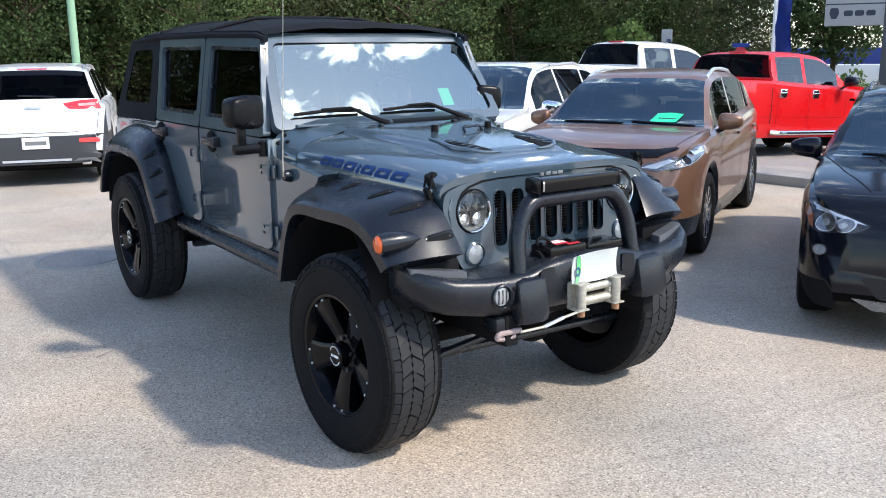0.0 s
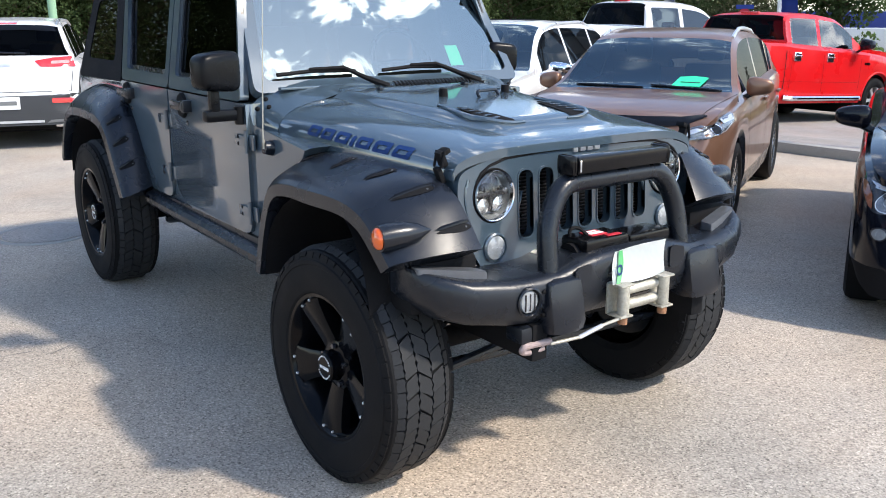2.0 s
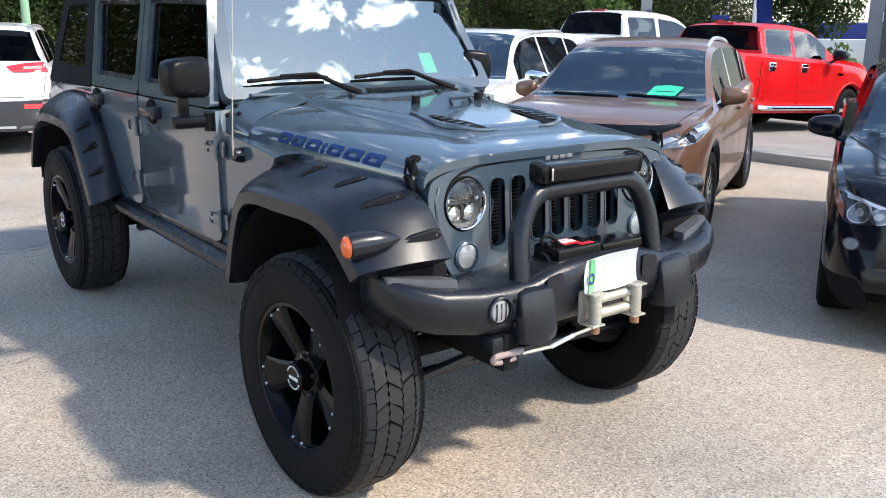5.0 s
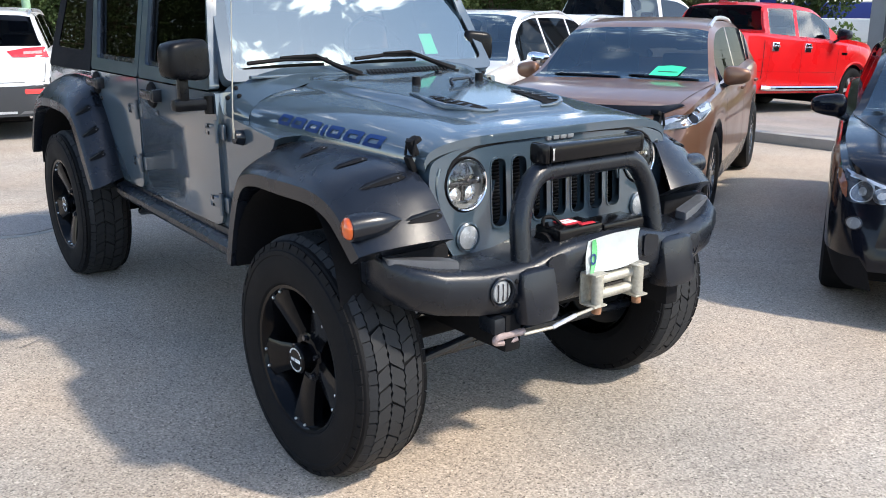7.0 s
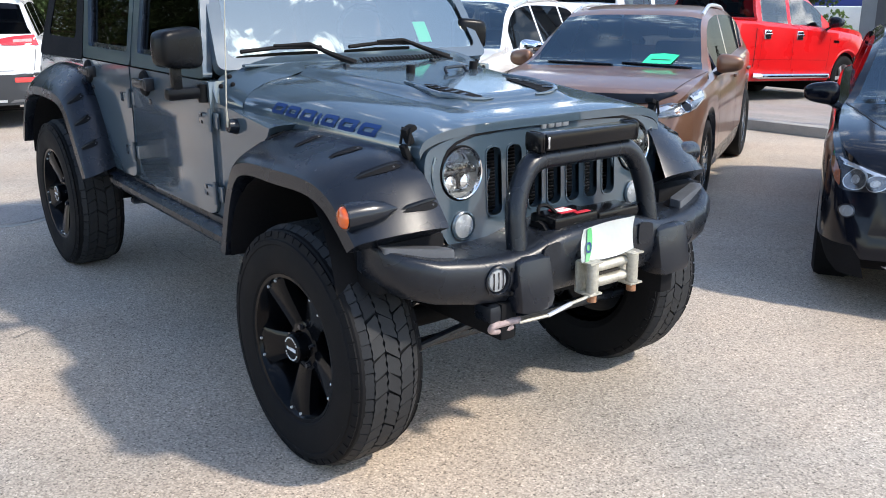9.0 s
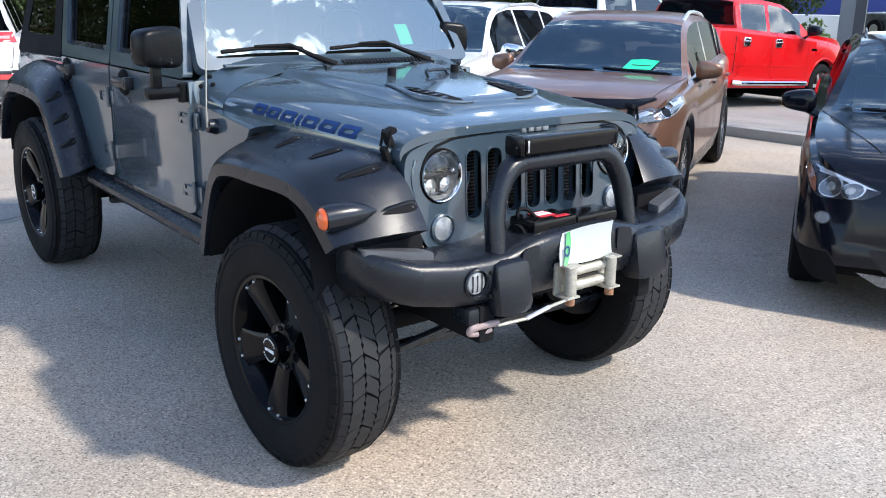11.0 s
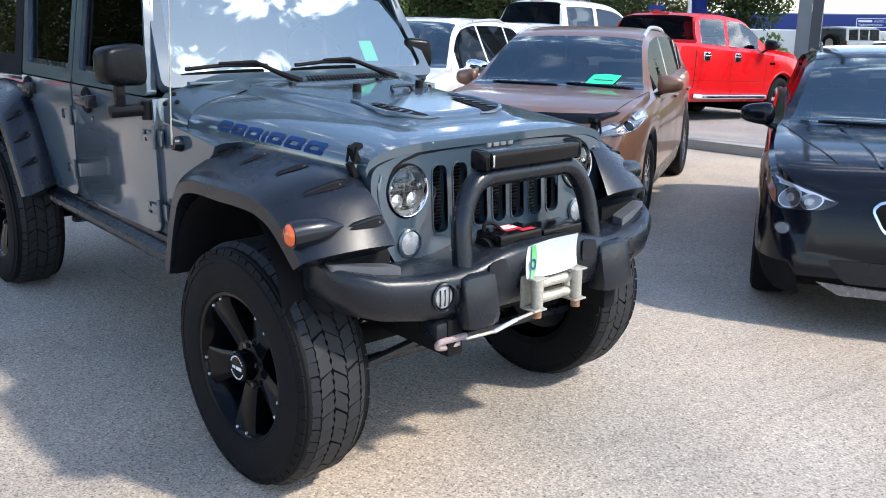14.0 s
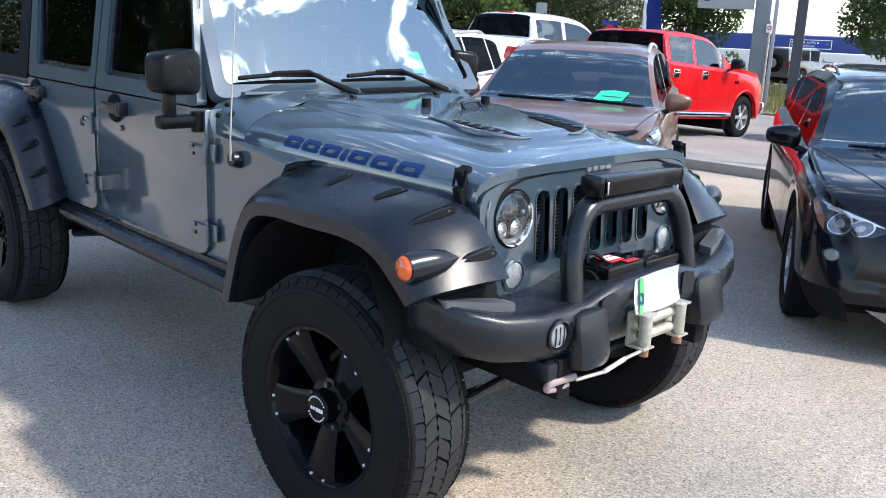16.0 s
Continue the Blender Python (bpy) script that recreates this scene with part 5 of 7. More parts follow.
def tree(name, label, m, seed, height, crown_r, crown_z, leaf_mat, count=5200, size=0.13, blobs=16, trunk_r=0.16, group="trees of the wood"):
    rnd = random.Random(seed)
    root = thing(name, label, "tree", m, group)
    bm = bmesh.new()
    top = [(0, 0, -0.45)]
    for k in range(1, 6):
        top.append((rnd.uniform(-0.12, 0.12) * k, rnd.uniform(-0.12, 0.12) * k, height * 0.85 * k / 5))
    tube(bm, top, [trunk_r * (1 - 0.16 * k) for k in range(6)], 8)
    cl = []
    for k in range(blobs):
        t = k / blobs
        z = crown_z + (height - crown_z) * (0.06 + 0.9 * t)
        spread = crown_r * math.sin(math.pi * (0.18 + 0.74 * t)) * rnd.uniform(0.5, 1.0)
        a = k * 2.4 + rnd.uniform(-0.5, 0.5)
        p = (spread * math.cos(a), spread * math.sin(a), z)
        cl.append((*p, crown_r * rnd.uniform(0.30, 0.48)))
        tube(bm, [(top[2][0], top[2][1], z * 0.72), (p[0] * 0.5, p[1] * 0.5, z * 0.9), p], [trunk_r * 0.4, trunk_r * 0.22, 0.02], 5)
    part("trunk", bm, M_bark, root)
    me = leaf_cloud(seed, cl, count, size)
    me.materials.append(leaf_mat)
    ob = new("crown", me)
    ob.parent = root
    return root


random.seed(11)
wood = [tree("broadleaf_tree", "tall green broadleaf tree at the edge of the wood", pose(-26, 3, 0), 1, 10.0, 3.4, 0.6, M_leaf_a, 42000, 0.050, 34),
        tree("broadleaf_tree", "mid green bushy tree at the edge of the wood", pose(-25, 8, 0), 2, 8.6, 3.2, 0.3, M_leaf_b, 42000, 0.048, 34),
        tree("broadleaf_tree", "olive green tree at the edge of the wood", pose(-27, -2, 0), 3, 9.2, 3.3, 0.4, M_leaf_c, 42000, 0.048, 34)]
line = [(-31, -25), (-29, -20), (-32, -16), (-29, -12.5), (-30, -9), (-28, -5.5), (-31, -3), (-28.5, 0.6), (-32, 2.5), (-29, 5.2), (-31, 8.5), (-27.5, 11), (-30, 13.5), (-26, 15.5), (-28.5, 18.5), (-25.5, 20.5), (-28, 23.5), (-24, 25.5), (-26, 29), (-22, 30)]
line += [(-35, -22), (-35, -12), (-35, -6), (-36, 0), (-35, 6), (-34, 12), (-33, 18), (-31, 24), (-29, 31), (-36, 9), (-33, 27), (-20.5, 27.5), (-18.5, 24.5), (-17.6, 28.5)]
line = [p for p in line if math.degrees(math.atan2(p[1] + 2.3, p[0] - 2.68)) % 360 > 131.5] + [(-20.0, 27.0), (-22.4, 30.6)]
# a second, deeper belt closes the gaps
for k in range(17):
    b = radians(127.6 + 3.2 * k)
    line.append((2.7 + (39 + 4 * (k % 2)) * math.cos(b), -2.3 + (39 + 4 * (k % 2)) * math.sin(b)))
for i, (x, y) in enumerate(line):
    s = random.uniform(0.85, 1.2) if y not in (27.0, 30.6) else 0.62
    copy_thing(wood[i % 3], pose(x + random.uniform(-0.8, 0.8), y + random.uniform(-0.8, 0.8), slope(y), 0, 0, random.uniform(0, 360)) @ Matrix.Diagonal((s, s, s, 1)))
tree("maple_tree", "dark green maple with a round open crown", pose(-16.0, 28.4, -0.4), 21, 7.4, 2.0, 1.7, M_leaf_a, 16000, 0.078, 34, 0.12, "street trees")
tree("maple_tree", "young maple with a light green crown beside the road", pose(-9.5, 31.4, -0.4), 22, 6.6, 2.0, 1.5, M_leaf_b, 15000, 0.078, 32, 0.12, "street trees")
tree("shrub", "pale green bushy shrub beside the apron", pose(-8.5, 16.75, -0.43), 31, 1.55, 0.75, 0.1, M_leaf_d, 1500, 0.05, 12, 0.03, "shrubs")
tree("shrub", "light green shrub in front of the wood", pose(-17.2, 18.8, -0.45), 32, 2.9, 1.0, 0.3, M_leaf_d, 2600, 0.08, 14, 0.05, "shrubs")
# verge of dry grass
rnd = np.random.RandomState(8)
verts, faces = [], []
for k in range(9000):
    x, y = rnd.uniform(-18.0, -6.0), rnd.uniform(20.4, 34.0)
    a, h, w = rnd.uniform(0, 6.28), rnd.uniform(0.14, 0.45), rnd.uniform(0.008, 0.02)
    dx, dy = math.cos(a), math.sin(a)
    n = len(verts)
    z = slope(y) + 0.05
    verts += [(x - dx * w, y - dy * w, z), (x + dx * w, y + dy * w, z), (x + dy * h * 0.3, y - dx * h * 0.3, z + h)]
    faces.append((n, n + 1, n + 2))
me = bpy.data.meshes.new("grass")
me.from_pydata(verts, [], faces)
me.materials.append(M_grass)
tagged(new("grass", me), "dry yellow green grass on the verge", "grass", kind="stuff")
bm = bmesh.new()
box(bm, (-12.0, 27.2, -0.56), (12.4, 14.0, 0.08), 0.02, Matrix.Rotation(-0.014, 4, "X"))
tagged(part("verge", bm, M_soil), "dry earth verge", "verge", kind="structure")


# ---- the lifted off-road car ----
offroader = thing("off_road_suv", "lifted blue grey off road suv with black soft top", "car", pose(0, -0.047, 0) @ Matrix.Diagonal((1, 0.95, 1, 1)))


# black plastic lightened to grey: the sky's sheen is in the colour
M_ledge = surface("sheen_grey_plastic", (0.075, 0.08, 0.09), 0.45, 0, 0.2, 10, 200, 0.15)
M_mirror_case = surface("black_mirror_case", (0.0035, 0.0038, 0.0048), 0.30, 0, 0.15, 5, 300, 0.08, 0, 0.06, 0.14)


def yside(z):
    """Half width of the body at a height."""
    return 0.785 if z < 1.29 else 0.785 - (z - 1.29) * 0.20


def on_side(s, lift=0.0):
    return lambda u, v, w: (u, s * (yside(v) + lift + w), v)


# tub
bm = bmesh.new()
arch = [(-2.946 + 0.56 * math.cos(a), 0.66 + 0.52 * math.sin(a)) for a in [math.radians(172 - 164 * k / 14) for k in range(15)]]
profile = [(-0.34, 1.165), (-0.875, 1.185), (-0.88, 1.288), (-3.58, 1.27), (-3.64, 1.22), (-3.66, 0.84), (-3.54, 0.74)] + arch + [(-2.36, 0.70), (-0.62, 0.68), (-0.585, 0.86), (-0.47, 1.06)]
left = [bm.verts.new((x, 0.775, z)) for x, z in profile]
rightv = [bm.verts.new((x, -0.775, z)) for x, z in profile]
bm.faces.new(left)
bm.faces.new(rightv[::-1])
for i in range(len(profile)):
    k = (i + 1) % len(profile)
    bm.faces.new((left[i], left[k], rightv[k], rightv[i]))
es = [e for e in bm.edges if (e.verts[0] in left) == (e.verts[1] in left)]
bmesh.ops.bevel(bm, geom=es, offset=0.018, segments=2, affect="EDGES", profile=0.6)
part("tub", bm, M_bluegrey, offroader)

for s in (-1, 1):
    # doors: lower skin, window frame, glass, hinges and handle
    for kind, low, rad, out, inn, hx, hinges in (
            ("front_door", [(-0.888, 1.285), (-0.888, 0.716), (-1.862, 0.716), (-1.842, 1.285)], [0.004, 0.07, 0.24, 0.004],
             [(-0.945, 1.292), (-1.130, 1.785), (-1.885, 1.797), (-1.842, 1.292)], [(-0.985, 1.355), (-1.125, 1.735), (-1.805, 1.750), (-1.768, 1.355)], -1.62, ((-0.885, 1.13), (-0.885, 0.82))),
            ("rear_door", [(-1.862, 1.285), (-1.892, 0.722), (-2.24, 0.722), (-2.44, 1.04), (-2.64, 1.17), (-2.63, 1.285)], [0.004, 0.06, 0.04, 0.06, 0.03, 0.004],
             [(-1.855, 1.292), (-1.897, 1.797), (-2.72, 1.797), (-2.63, 1.292)], [(-1.915, 1.355), (-1.952, 1.750), (-2.650, 1.750), (-2.548, 1.355)], -2.50, ((-1.89, 1.13), (-1.89, 0.86)))):
        bm = bmesh.new()
        slab(bm, round_poly(low, rad), 0.03, on_side(s, 0.008), 0.006)
        door = part(kind, bm, M_bluegrey, offroader)
        bm = bmesh.new()
        ring_slab(bm, round_poly(out, 0.03), round_poly(inn, 0.03), 0.045, on_side(s, 0.006))
        part("window_frame", bm, M_bluegrey, door)
        bm = bmesh.new()
        grow = [(x + (0.012 if x > sum(p[0] for p in inn) / 4 else -0.012), z + (0.012 if z > 1.5 else -0.012)) for x, z in inn]
        small = [(x + (-0.02 if x > sum(p[0] for p in inn) / 4 else 0.02), z + (-0.02 if z > 1.5 else 0.02)) for x, z in inn]
        ring_slab(bm, round_poly(grow, 0.03), round_poly(small, 0.03), 0.012, on_side(s, -0.012))
        part("window_seal", bm, M_matt, door, "black rubber seal")
        bm = bmesh.new()
        slab(bm, round_poly(grow, 0.03), 0.004, on_side(s, -0.022))
        glass = part("window_glass", bm, M_door_glass, door)
        glass.visible_shadow = False
        # handle: paddle, push button and cup
        bm = bmesh.new()
        box(bm, (hx, s * 0.828, 1.225), (0.17, 0.03, 0.045), 0.012)
        box(bm, (hx + 0.07, s * 0.812, 1.225), (0.05, 0.05, 0.06), 0.01)
        hd = part("door_handle", bm, M_matt, door, "black door handle")
        bm = bmesh.new()
        lathe(bm, [(0.001, 0.012), (0.055, 0.010), (0.062, 0.0), (0.062, -0.01)], 20)
        bmesh.ops.transform(bm, matrix=Matrix.Translation((hx - 0.02, s * 0.798, 1.222)) @ (Matrix.Identity(4) if s > 0 else Matrix.Rotation(math.pi, 4, "Z")), verts=bm.verts)
        part("handle_cup", bm, M_dark, hd)
        bm = bmesh.new()
        disc(bm, (hx + 0.03, s * 0.797, 1.14), 0.012, 0.01, "y" if s > 0 else "-y", 12)
        part("lock", bm, M_lamp_dark, hd)
        for x, z in hinges:
            bm = bmesh.new()
            tube(bm, [(x + 0.012, s * 0.803, z - 0.048), (x + 0.012, s * 0.803, z + 0.048)], 0.011, 10)
            box(bm, (x - 0.055, s * 0.799, z), (0.11, 0.010, 0.046), 0.004)
            box(bm, (x + 0.04, s * 0.789, z), (0.05, 0.012, 0.066), 0.004)
            hg = part("hinge", bm, M_bluegrey, door)
            bm = bmesh.new()
            for dz in (-0.015, 0.015):
                disc(bm, (x - 0.075, s * 0.804, z + dz), 0.008, 0.004, "y" if s > 0 else "-y", 8)
            part("hinge_bolt", bm, M_dark, hg)
    # rocker guard
    bm = bmesh.new()
    tube(bm, bend([(-0.48, s * 0.74, 0.645), (-0.56, s * 0.80, 0.64), (-2.26, s * 0.80, 0.665), (-2.34, s * 0.74, 0.68)], 0.06), 0.040, 10)
    box(bm, (-1.42, s * 0.765, 0.685), (1.80, 0.05, 0.06), 0.012)
    part("rocker_guard", bm, M_steel_black, offroader, "black steel rocker guard")
    # mirror
    bm = bmesh.new()
    my = 0.915 if s < 0 else 0.765
    bmesh.ops.create_uvsphere(bm, u_segments=28, v_segments=16, radius=1)
    turn = Matrix.Rotation(radians(-s * 14), 3, "Z")
    for v in bm.verts:
        q = Vector([math.copysign(abs(k) ** 0.42, k) for k in v.co])
        q = turn @ Vector((0.058 * q.x, (0.104 if s < 0 else 0.085) * q.y, 0.080 * q.z * (1 - 0.10 * q.y * s)))
        v.co = q + Vector((-0.90 if s < 0 else -1.02, s * my, 1.425))
    mir = part("door_mirror", bm, M_mirror_case, offroader, "large black door mirror", 60)
    bm = bmesh.new()
    mx = -0.94 if s < 0 else -1.05
    box(bm, (mx, s * my, 1.30), (0.045, 0.045, 0.12), 0.014)
    box(bm, (mx - 0.005, s * (my - 0.035), 1.240), (0.062, 0.17, 0.050), 0.018)
    tube(bm, [(mx + 0.01, s * (my - 0.115), 1.20), (mx + 0.01, s * (my - 0.115), 1.275)], 0.026, 12)
    part("mirror_arm", bm, M_mirror_case, mir)
    bm = bmesh.new()
    box(bm, (-0.957 if s < 0 else -1.075, s * my, 1.425), (0.006, 0.17 if s < 0 else 0.14, 0.13), 0.002, Matrix.Rotation(radians(-s * 14), 4, "Z"))
    part("mirror_glass", bm, M_chrome, mir)
    # tail lamp and soft top quarter
    bm = bmesh.new()
    box(bm, (-3.69, s * 0.70, 1.06), (0.07, 0.13, 0.24), 0.02)
    tl = part("tail_lamp", bm, M_matt, offroader)
    bm = bmesh.new()
    box(bm, (-3.725, s * 0.70, 1.06), (0.01, 0.09, 0.17), 0.003)
    part("lens", bm, M_redlens, tl)

# windscreen frame and glass
WS_UP = Vector((-0.305, 0, 0.465)).normalized()
WS_N = Vector((0.465, 0, 0.305)).normalized()


def ws(u, v, w):
    """u across, v up the screen, w outwards."""
    p = Vector((-0.895, 0, 1.345)) + WS_UP * v + WS_N * w
    return (p.x, u, p.z)


bm = bmesh.new()
ring_slab(bm, round_poly([(-0.745, -0.02), (0.775, -0.02), (0.715, 0.555), (-0.665, 0.555)], 0.05, 5), round_poly([(-0.68, 0.035), (0.725, 0.035), (0.665, 0.495), (-0.605, 0.495)], 0.045, 5), 0.05, ws)
bmesh.ops.bevel(bm, geom=[e for e in bm.edges if e.is_manifold and e.calc_face_angle() > 0.9], offset=0.012, segments=2, affect="EDGES")
frame_ob = part("windscreen_frame", bm, M_bluegrey, offroader)
bm = bmesh.new()
ring_slab(bm, round_poly([(-0.685, 0.03), (0.730, 0.03), (0.670, 0.50), (-0.61, 0.50)], 0.045, 5), round_poly([(-0.677, 0.037), (0.722, 0.037), (0.662, 0.493), (-0.602, 0.493)], 0.045, 5), 0.008, lambda u, v, w: ws(u, v, w - 0.006))
part("screen_border", bm, M_dark, frame_ob)
bm = bmesh.new()
rows = []
for i in range(13):
    v = 0.03 + 0.47 * i / 12
    hw = 0.710 - 0.068 * i / 12
    rows.append([bm.verts.new(ws(0.024 + hw * (k / 8 - 1), v, -0.014 + 0.006 * (1 - (k / 8 - 1) ** 2))) for k in range(17)])
for a, b in zip(rows, rows[1:]):
    for k in range(16):
        bm.faces.new((a[k], a[k + 1], b[k + 1], b[k]))
ob = outward(part("windscreen", bm, M_glass, frame_ob, "", 60), (-2.0, 0, 1.2))
ob.visible_shadow = False
for u0, u1, au in ((-0.62, -0.26, -0.10), (-0.06, 0.27, 0.45)):
    bm = bmesh.new()
    tube(bm, [ws(u0, 0.055, 0.014), ws((u0 + u1) / 2, 0.064, 0.020), ws(u1 + 0.05, 0.060, 0.014)], 0.009, 6)
    wip = part("wiper", bm, M_rubber, offroader, "black windscreen wiper")
    bm = bmesh.new()
    tube(bm, [(-0.80, au, 1.335), (-0.84, au - 0.10, 1.375), ws(u1 - 0.02, 0.068, 0.032), ws(u0 + 0.16, 0.068, 0.030)], [0.016, 0.011, 0.009, 0.006], 8)
    disc(bm, (-0.80, au, 1.335), 0.022, 0.03, "z", 12)
    part("wiper_arm", bm, M_rubber, wip)
bm = bmesh.new()
slab(bm, [(0.398, 0.088), (0.478, 0.088), (0.476, 0.200), (0.398, 0.200)], 0.002, lambda u, v, w: ws(u, v, w - 0.030))
tag = part("price_tag", bm, M_green, frame_ob, "bright green price tag behind the glass")
bm = bmesh.new()
box(bm, ws(0.0, 0.43, -0.07), (0.03, 0.24, 0.07), 0.02)
part("rear_view_mirror", bm, M_dark, frame_ob)

# bonnet
HX0, HX1 = -0.735, 0.378


def hood_z(x, y):
    t = (x - HX0) / (HX1 - HX0)
    w = 0.715 - 0.075 * t - 0.03 * t * t
    zc = 1.312 - 0.055 * t - 0.030 * t * t
    zs = 1.178 - 0.022 * t
    if x > 0.30:
        zc -= 0.9 * (x - 0.30) ** 2
        zs -= 0.2 * (x - 0.30) ** 2
    k = min(1.0, abs(y) / w)
    z = zs + (zc - zs) * (1 - k ** 5.0) ** 0.50
    # raised centre with soft flanks, ending before the nose
    bw = 0.40 - 0.16 * t
    e = max(0.0, min(1.0, (bw + 0.05 - abs(y)) / 0.07)) * max(0.0, min(1.0, (0.24 - x) / 0.14))
    return z + 0.026 * e * e * (3 - 2 * e), w


bm = bmesh.new()
NX, NY = 60, 72
grid = []
for i in range(NX + 1):
    x = HX0 + (HX1 - HX0) * i / NX
    w = hood_z(x, 0)[1]
    row = []
    for j in range(NY + 1):
        k = math.sin((j / NY - 0.5) * math.pi)
        k = 0.55 * k + 0.45 * (2 * j / NY - 1) if abs(k) < 1 else k
        row.append(bm.verts.new((x - 0.035 * max(0, abs(k) - 0.3) ** 2 * (i / NX) ** 6, w * k, hood_z(x, w * k)[0])))
    grid.append(row)
for a, b in zip(grid, grid[1:]):
    for j in range(NY):
        bm.faces.new((a[j], a[j + 1], b[j + 1], b[j]))
bm.normal_update()
hood_tree = BVHTree.FromBMesh(bm)
r = bmesh.ops.extrude_edge_only(bm, edges=[e for e in bm.edges if e.is_boundary])
bmesh.ops.translate(bm, vec=(0, 0, -0.03), verts=[v for v in r["geom"] if isinstance(v, bmesh.types.BMVert)])
hood = part("bonnet", bm, M_bluegrey, offroader, "", 50)


def on_hood(name, outline, mat, lift=0.003, parent=None, label="", rings=3):
    bm = bmesh.new()
    on_surface(bm, hood_tree, outline, lambda u, v: (u, v, 3), (0, 0, -1), lift, rings)
    return part(name, bm, mat, parent or hood, label)


for s in (-1, 1):
    # extractor vent: dark mouth, louvres and raised rear lip
    v = on_hood("bonnet_vent", round_poly([(-0.13, s * 0.225), (-0.02, s * 0.245), (0.09, s * 0.262), (0.150, s * 0.225), (0.150, s * 0.145), (0.03, s * 0.165), (-0.11, s * 0.195)], 0.02), M_dark, 0.004, None, "black bonnet vent", 4)
    for k in range(5):
        x = -0.085 + 0.046 * k
        on_hood("louvre", [(x, s * 0.20), (x + 0.016, s * 0.195), (x + 0.030, s * 0.240), (x + 0.014, s * 0.245)], M_matt, 0.009, v, "", 2)
    bm = bmesh.new()
    pts = []
    for x, y in ((-0.20, 0.262), (-0.14, 0.272), (-0.07, 0.282), (0.0, 0.289), (0.06, 0.285), (0.105, 0.270), (0.135, 0.242), (0.152, 0.205), (0.160, 0.160), (0.160, 0.11)):
        pts.append((x, s * y, hood_z(x, s * y)[0] + 0.004))
    tube(bm, pts, [0.003, 0.006, 0.010, 0.012, 0.013, 0.012, 0.010, 0.008, 0.006, 0.003], 10)
    part("vent_lip", bm, M_bluegrey, hood)
    # rubber stops and latches
    x, y = (-0.395, 0.09 + s * 0.175)
    z = hood_z(x, y)[0]
    bm = bmesh.new()
    tube(bm, [(x, y, z - 0.01), (x, y, z + 0.032)], [0.021, 0.018], 12)
    part("rubber_stop", bm, M_rubber, hood, "black rubber windscreen stop")
    bm = bmesh.new()
    lx, ly = 0.315, s * 0.606
    lz = 1.178
    tilt = Matrix.Rotation(radians(-s * 24), 4, "X")
    box(bm, (lx, ly + s * 0.022, lz + 0.018), (0.036, 0.022, 0.056), 0.008, tilt)
    box(bm, (lx, ly + s * 0.030, lz - 0.036), (0.030, 0.020, 0.060), 0.006, tilt)
    box(bm, (lx, ly + s * 0.010, lz + 0.042), (0.042, 0.028, 0.018), 0.006, tilt)
    tube(bm, [(lx - 0.022, ly + s * 0.036, lz - 0.01), (lx - 0.022, ly + s * 0.024, lz + 0.045)], 0.005, 6)
    tube(bm, [(lx + 0.022, ly + s * 0.036, lz - 0.01), (lx + 0.022, ly + s * 0.024, lz + 0.045)], 0.005, 6)
    part("bonnet_latch", bm, M_rubber, offroader, "black rubber bonnet latch")
    # decal: a row of slanted blue blocks along the bonnet's edge
    place = lambda u, v, s=s: (u, s * 1.4, v)
    for k, (u, w) in enumerate(((-0.512, 0.090), (-0.416, 0.088), (-0.320, 0.094), (-0.221, 0.032), (-0.182, 0.094), (-0.078, 0.104), (0.036, 0.106))):
        zb, zt = 1.191 - 0.026 * (u + 0.5) / 0.65, 1.229 - 0.025 * (u + 0.5) / 0.65
        out = round_poly([(u, zb), (u + w - 0.010, zb - 0.003), (u + w - 0.002, zt - 0.003), (u + 0.008, zt)], 0.010)
        bm = bmesh.new()
        if k == 3:
            on_surface(bm, hood_tree, out, place, (0, -s, 0), 0.003, 3)
        else:
            cu, cv = u + w / 2, (zb + zt) / 2
            inn = [(cu + (a - cu) * 0.52, cv + (b - cv) * 0.38) for a, b in out]
            n = len(out)
            vs = []
            for o in (out, inn):
                row = []
                for a, b in o:
                    p = Vector(place(a, b))
                    h = hood_tree.ray_cast(p, Vector((0, -s, 0)))[0]
                    row.append(bm.verts.new((h if h is not None else Vector((a, s * 0.74, b))) + Vector((0, s * 0.003, 0.002))))
                vs.append(row)
            for i in range(n):
                bm.faces.new((vs[0][i], vs[0][(i + 1) % n], vs[1][(i + 1) % n], vs[1][i]))
        part("decal_block", bm, M_blue_print, hood, "dark blue decal mark")
# washer nozzles and tie-down loop on the bonnet
for y in (-0.24, 0.24):
    bm = bmesh.new()
    z = hood_z(-0.66, y)[0]
    box(bm, (-0.66, y, z + 0.006), (0.03, 0.022, 0.014), 0.004)
    part("washer_nozzle", bm, M_matt, hood)
bm = bmesh.new()
z = hood_z(-0.34, 0.10)[0]
tube(bm, bend([(-0.31, 0.045, z), (-0.33, 0.045, z + 0.022), (-0.36, 0.18, z + 0.022), (-0.34, 0.18, z)], 0.02), 0.007, 8)
part("footman_loop", bm, M_matt, hood, "black tie-down loop")

# cowl with its slotted air intake
def cowl_at(f, k):
    """The cowl carries the bonnet's cross section on to the screen: f backwards, k across."""
    w = 0.715 + 0.045 * f
    z = hood_z(HX0, 0.715 * k * 0.999)[0]
    flat = hood_z(HX0, 0)[0]
    z = z + (min(z, flat - 0.026) - z) * min(1.0, 3 * f)
    return Vector((-0.7355 - 0.1745 * f, w * k, z + 0.001 + 0.061 * f))


